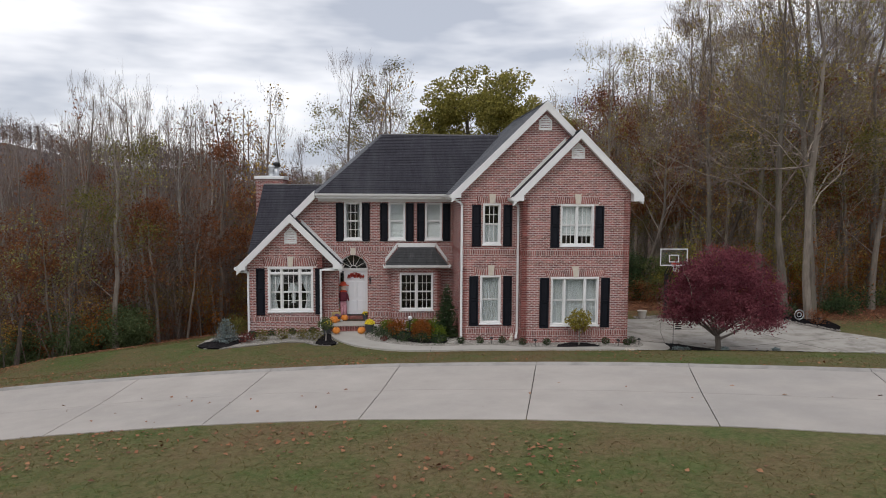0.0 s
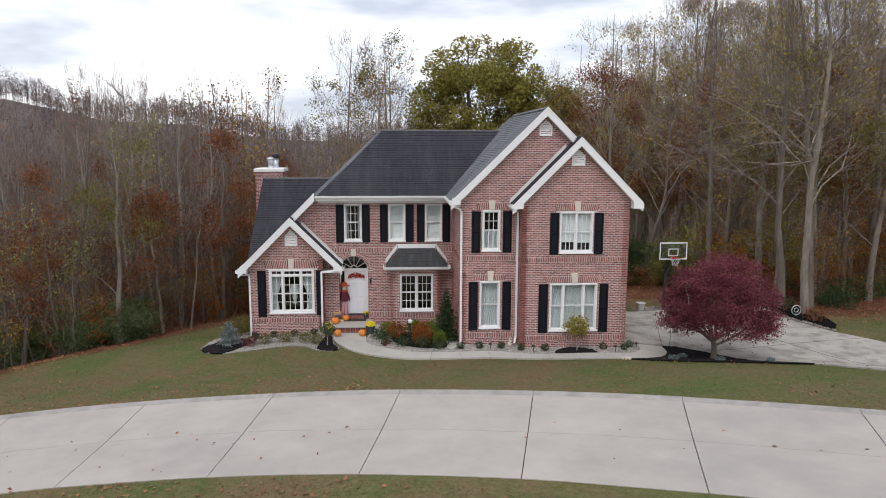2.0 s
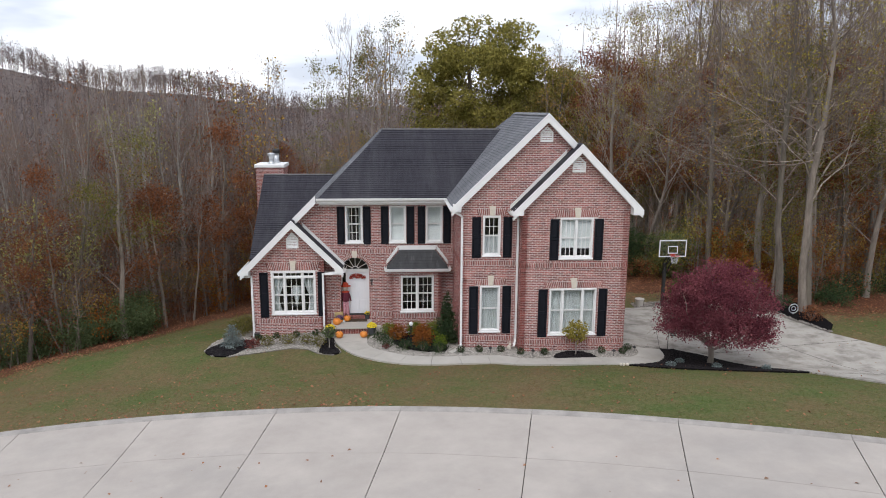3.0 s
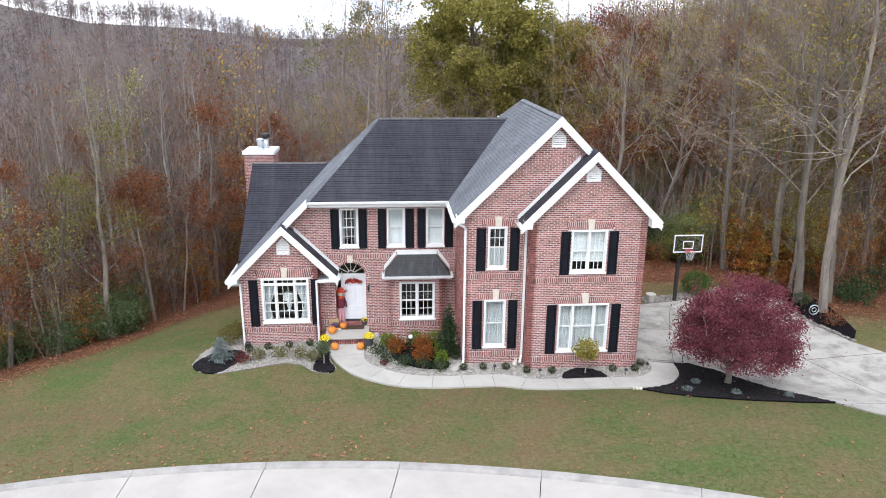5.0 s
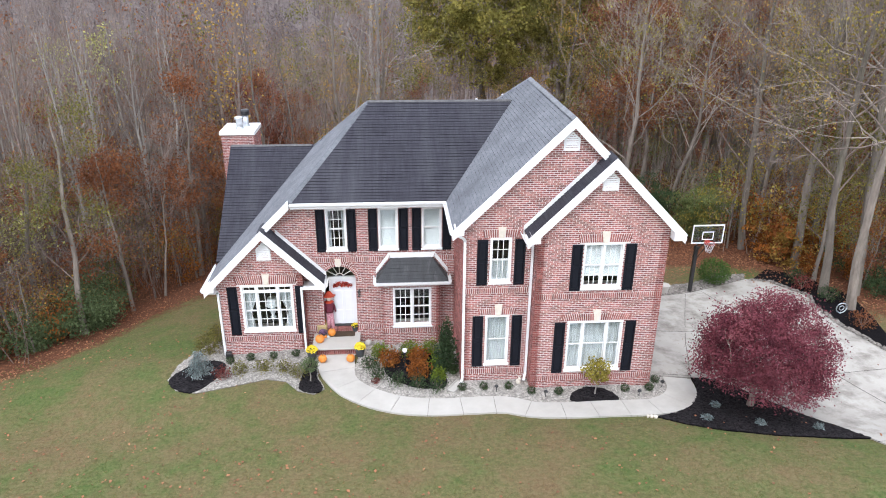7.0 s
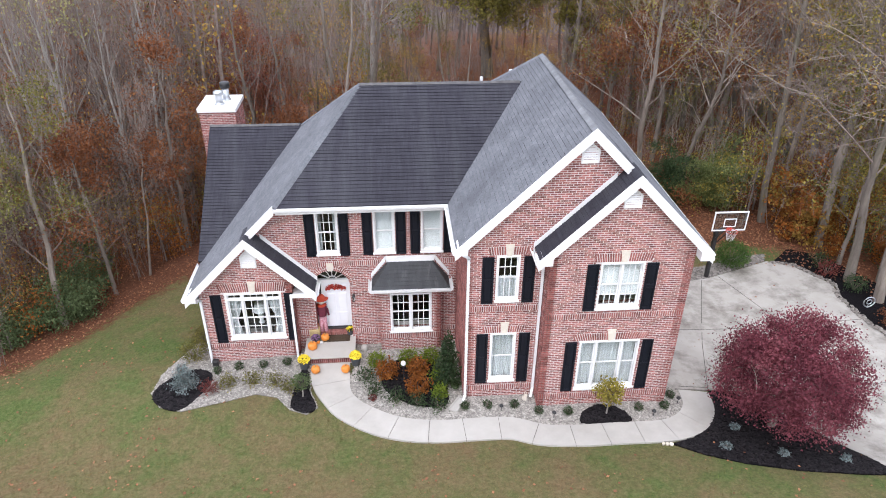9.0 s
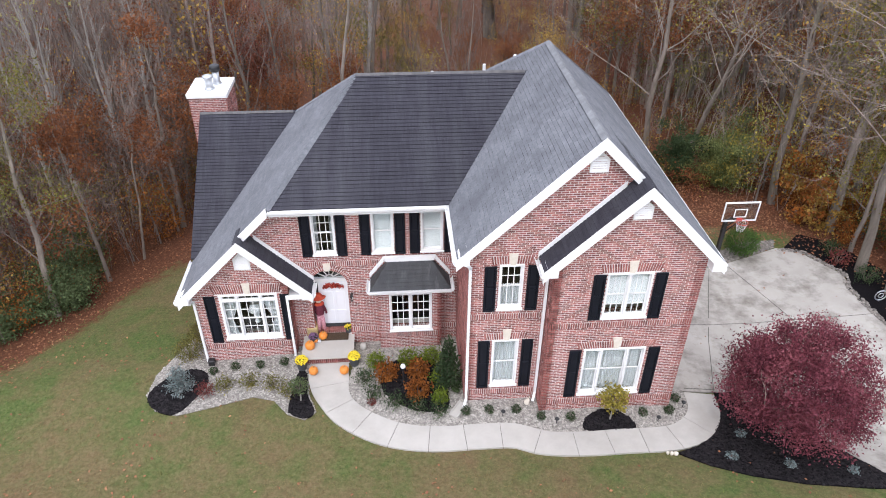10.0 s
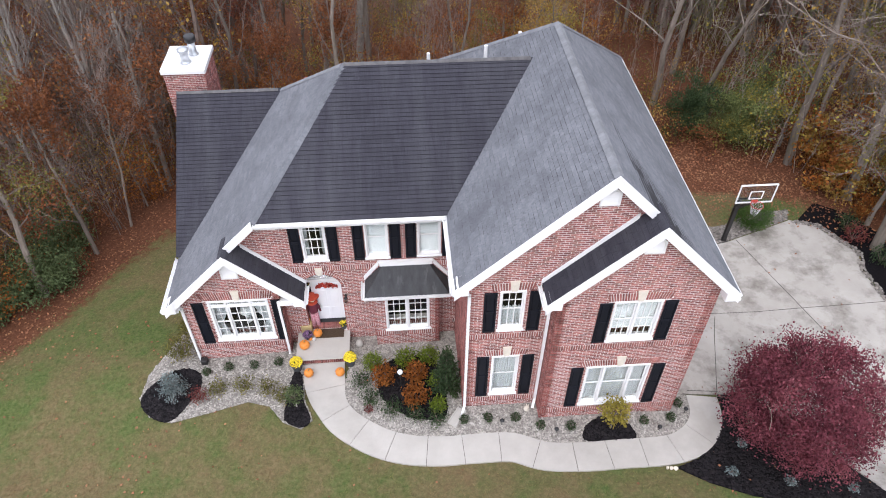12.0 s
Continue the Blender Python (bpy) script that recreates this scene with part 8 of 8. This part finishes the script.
# ---------------------------------------------------------------- things by the driveway
def basketball_hoop(x, y):
    th = thing("basketball_hoop", (x, y, ground_z(x, y)), "basketball hoop with a clear backboard on a black pole", "basketball hoop")
    z0 = ground_z(x, y)
    s = Solid()
    s.box(-0.07, 0.07, -0.07, 0.07, 0, 2.25)
    part("pole", s, M_BLACK, th)
    s = Solid()
    s.box(-0.2, 0.2, -0.2, 0.2, 0.0, 0.03)
    part("base_plate", s, M_BLACK, th)
    bz = 2.6 - z0
    s = Solid()
    for q in (-0.12, 0.12):
        s.tube([(q, 0, 2.2), (q, -0.78, bz - 0.25)], [0.03, 0.03], 4)
        s.tube([(q, 0, 1.75), (q, -0.78, bz - 0.45)], [0.03, 0.03], 4)
    part("arm", s, M_BLACK, th)
    s = Solid()
    s.box(-0.66, 0.66, -0.86, -0.845, bz - 0.40, bz + 0.40)
    part("backboard", s, glass_material("acrylic_board", (0.75, 0.8, 0.82)), th, "clear acrylic backboard")
    s = Solid()
    f = 0.035
    for a, b, c, d in ((-0.68, 0.68, 0.37, 0.42), (-0.68, 0.68, -0.42, -0.37), (-0.68, -0.64, -0.37, 0.37), (0.64, 0.68, -0.37, 0.37)):
        s.box(a, b, -0.875, -0.83, bz + c, bz + d)
    part("board_frame", s, M_WHITE, th)
    s = Solid()
    for a, b, c, d in ((-0.25, 0.25, 0.08, 0.12), (-0.25, 0.25, -0.25, -0.21), (-0.25, -0.21, -0.21, 0.08), (0.21, 0.25, -0.21, 0.08)):
        s.box(a, b, -0.868, -0.862, bz + c, bz + d)
    part("target_square", s, M_WHITE, th)
    red = material("red_rim_paint", [(0.45, 0.03, 0.02), (0.55, 0.06, 0.03)], 0.5, 5.0)
    s = Solid()
    n = 20
    s.tube([(0.225 * math.cos(6.2832 * k / n), -1.13 + 0.225 * math.sin(6.2832 * k / n), bz - 0.30) for k in range(n + 1)], [0.012] * (n + 1), 6)
    s.box(-0.10, 0.10, -0.92, -0.87, bz - 0.40, bz - 0.27)
    part("rim", s, red, th, "red metal rim")
    s = Solid()
    for k in range(12):
        a, b = 6.2832 * k / 12, 6.2832 * (k + 1) / 12
        for t0, t1 in ((a, b), (b, a)):
            s.tube([(0.22 * math.cos(t0), -1.13 + 0.22 * math.sin(t0), bz - 0.31), (0.16 * math.cos(t1), -1.13 + 0.16 * math.sin(t1), bz - 0.50), (0.11 * math.cos(t0), -1.13 + 0.11 * math.sin(t0), bz - 0.70)], [0.005] * 3, 3)
    part("net", s, M_CLOTH, th, "white net")


basketball_hoop(7.70, 7.78)


def sign_stake(x, y):
    th = thing("garden_sign", (x, y, ground_z(x, y) + 0.04), "small black metal garden sign on a stake", "garden sign")
    s = Solid()
    s.tube([(0, 0, 0), (0, 0, 1.05), (0.03, 0, 1.12)], [0.010] * 3, 6)
    s.tube([(0, 0, 1.0), (0.34, 0, 1.0)], [0.008, 0.008], 6)
    part("stake", s, M_BLACK, th)
    for k in range(4):
        s = Solid()
        s.box(0.06 + 0.02 * (k % 2), 0.32 - 0.02 * (k % 2), -0.008, 0.008, 0.62 + 0.085 * k, 0.67 + 0.085 * k)
        part("plate", s, M_BLACK, th)


sign_stake(4.98, 0.36)
s = Solid()
s.lathe([(0.14, 0), (0.16, 0.02), (0.22, 0.36), (0.24, 0.36), (0.24, 0.40), (0.20, 0.40)], 18, (6.5, 7.75, ground_z(6.5, 7.75) + 0.03))
tagged(part("planter", s, M_CONCRETE), "empty pale stone planter behind the driveway", "planter")
s = Solid()
s.tube([(0.22 * math.cos(6.2832 * k / 20), 0.0, 0.28 + 0.22 * math.sin(6.2832 * k / 20)) for k in range(21)], [0.025] * 21, 6)
s.tube([(0.10 * math.cos(6.2832 * k / 14), 0.0, 0.28 + 0.10 * math.sin(6.2832 * k / 14)) for k in range(15)], [0.02] * 15, 6)
s.tube([(0, 0, 0), (0, 0, 0.1)], [0.03, 0.03], 6)
ring = part("ring_ornament", s, M_METAL, smooth=True)
ring.location = (12.75, 4.6, ground_z(12.75, 4.6) + 0.04)
tagged(ring, "grey metal ring ornament in the mulch", "ornament")
s = Solid()
s.bevel_box(-0.10, 0.10, -0.09, 0.09, 0, 0.22, 0.02)
box = part("utility_box", s, M_BLACK)
box.location = (-11.72, 2.95, ground_z(-11.72, 2.95) + 0.02)
tagged(box, "small black box against the brick wall", "utility box")


# ---------------------------------------------------------------- grass and fallen leaves
def inside_np(poly, x, y):
    hit = np.zeros(len(x), dtype=bool)
    j = len(poly) - 1
    for i in range(len(poly)):
        xi, yi, xj, yj = poly[i][0], poly[i][1], poly[j][0], poly[j][1]
        if yi != yj:
            hit ^= ((yi > y) != (yj > y)) & (x < (xj - xi) * (y - yi) / (yj - yi) + xi)
        j = i
    return hit


WALK_PLAN = [tuple(walk_edges(i)[0]) for i in range(0, len(WALK), 2)] + [tuple(walk_edges(i)[1]) for i in range(len(WALK) - 1, -1, -2)]
HARD = [WALK_PLAN, DRIVE, BED_A, BED_B, BED_C, HOUSE_PLAN] + MULCH


def heights(x, y):
    return np.array([ground_z(a, b) for a, b in zip(x, y)])


def lawn_places(n, rng, x0=-24, x1=17, y0=-23, y1=11):
    x, y = rng.uniform(x0, x1, n), rng.uniform(y0, y1, n)
    keep = np.ones(n, dtype=bool)
    for p in HARD:
        keep &= ~inside_np(p, x, y)
    foot = np.array([curb_foot(a, b)[1] for a, b in zip(x, y)])
    keep &= (foot < -0.34) | (foot > ROAD_W + 0.03)
    ex = np.array([edge_y(a) for a in x])
    keep &= (y < 10.6 + 0.6 * np.sin(x * 2)) | (x < 3.5)
    keep &= y < ex + 0.6 - 2.6 * (x < -9) * (y > 5)
    return x[keep], y[keep]


M_BLADE = material("grass_blades", [(0.21, 0.142, 0.072), (0.175, 0.150, 0.062), (0.095, 0.152, 0.034)], 0.85, 0.34, island=0.25, translucent=0.5, spec=0.2)
rng = np.random.default_rng(801)
x, y = lawn_places(170000, rng)
z = heights(x, y)
n = len(x)
h = rng.uniform(0.015, 0.035, n)
a = rng.random(n) * 6.283
w = rng.uniform(0.007, 0.014, n)
lx, ly = rng.normal(size=n) * 0.045, rng.normal(size=n) * 0.045
base = np.stack([x, y, z], 1)
side = np.stack([np.cos(a) * w, np.sin(a) * w, np.zeros(n)], 1)
top = base + np.stack([lx, ly, h], 1)
blades = np.stack([base - side, base + side, top + side * 0.25, top - side * 0.25], 1).reshape(-1, 3)
tagged(new("grass", quad_mesh("grass", blades, M_BLADE)), "short patchy autumn grass", "grass", kind="stuff")

# leaves: thick at the wood's edge and along the curb, thin elsewhere
fx, fy = [], []
r2 = np.random.default_rng(802)
x, y = lawn_places(24000, r2, y1=6)
d = np.array([edge_y(q) for q in x]) - y
fd = np.array([curb_foot(p, q)[1] for p, q in zip(x, y)])
clump = np.array([noise.noise(Vector((p * 0.35, q * 0.35, 7))) for p, q in zip(x, y)])
chance = 0.045 + 0.55 * np.exp(-np.maximum(d, 0) / 2.5) + 0.9 * np.exp(-np.abs(fd + 0.8) / 1.3) * (x < -6) + 0.55 * (fd > ROAD_W) * (x < -3) * np.clip(clump * 2 + 0.3, 0, 1) + 0.25 * np.clip(clump * 2.2, 0, 1) + 0.2 * (x > 11)
keep = r2.random(len(x)) < chance
fx.append(x[keep])
fy.append(y[keep])
x = r2.uniform(-30, 30, 26000)
ex = np.array([edge_y(q) for q in x])
y = ex + r2.uniform(-2.6, 10, len(x)) * np.where((x < -9) | (r2.random(len(x)) < 0.7), 1, 0.3)
keep = ~((x > -12.5) & (x < 3.2) & (y < 13.6)) & (r2.random(len(x)) < 0.9)
fx.append(x[keep])
fy.append(y[keep])
x, y = r2.uniform(3.4, 14, 4200), 8.0 + 7.0 * r2.random(4200) ** 0.8
keep = ~inside_np(DRIVE, x, y) & (r2.random(4200) < 0.35 + 0.5 * (y > 9.5))
fx.append(x[keep])
fy.append(y[keep])
x, y = r2.uniform(-16, 4, 420), r2.uniform(-16, -6, 420)
fd = np.array([curb_foot(p, q)[1] for p, q in zip(x, y)])
keep = (fd > 0.1) & (fd < ROAD_W) & (r2.random(len(x)) < np.where(x < -8, 0.45, 0.13))
fx.append(x[keep])
fy.append(y[keep])
x, y = r2.uniform(3.2, 13, 160), r2.uniform(-6, 8, 160)
keep = inside_np(DRIVE, x, y) & (r2.random(160) < 0.25) | inside_np(MULCH[4], x, y)
fx.append(x[keep])
fy.append(y[keep])
fx, fy = np.concatenate(fx), np.concatenate(fy)
hard = np.zeros(len(fx), dtype=bool)
for p in [DRIVE, WALK_PLAN] + MULCH:
    hard |= inside_np(p, fx, fy)
c = np.stack([fx, fy, heights(fx, fy) + np.where(hard, 0.075, 0.03)], 1)
sz = r2.uniform(0.05, 0.12, len(c))
n = len(c)
d = r2.normal(size=(n, 3)) * np.array([1, 1, 0.22])
d /= np.linalg.norm(d, axis=1)[:, None]
e = np.stack([-d[:, 1], d[:, 0], r2.normal(size=n) * 0.25], 1)
f = np.stack([np.zeros(n), np.zeros(n), np.ones(n)], 1)
s_ = sz[:, None]
leaf_v = np.stack([c - d * s_ * 0.5, c + e * s_ * 0.38 + f * s_ * 0.16, c + d * s_ * 0.5, c - e * s_ * 0.38 + f * s_ * 0.1], 1).reshape(-1, 3)
tagged(new("fallen_leaves", quad_mesh("fallen_leaves", leaf_v, M_LITTER)), "scattered brown and orange fallen leaves", "leaves", kind="stuff")

# ---------------------------------------------------------------- single pieces of the walls
for wall, pieces in WAITING:
    me = None
    for x, z, proud in pieces:
        if me is None:
            q = Solid()
            q.bevel_box(0, BRICK_L - MORTAR_W, -0.008, 0.004, 0, BRICK_H - MORTAR_W, 0.0035)
            me = q.mesh("brick", M_BRICK_PIECE)
        ob = new("brick", me)
        ob.parent, ob.location = wall, (x, 0.008 - proud, z)
for roof, pieces in LOOSE:
    for v in pieces:
        q = Solid()
        q.add(v, TAB_FACES)
        ob = new("shingle", q.mesh("shingle", M_SHINGLE_PIECE))
        ob.parent = roof
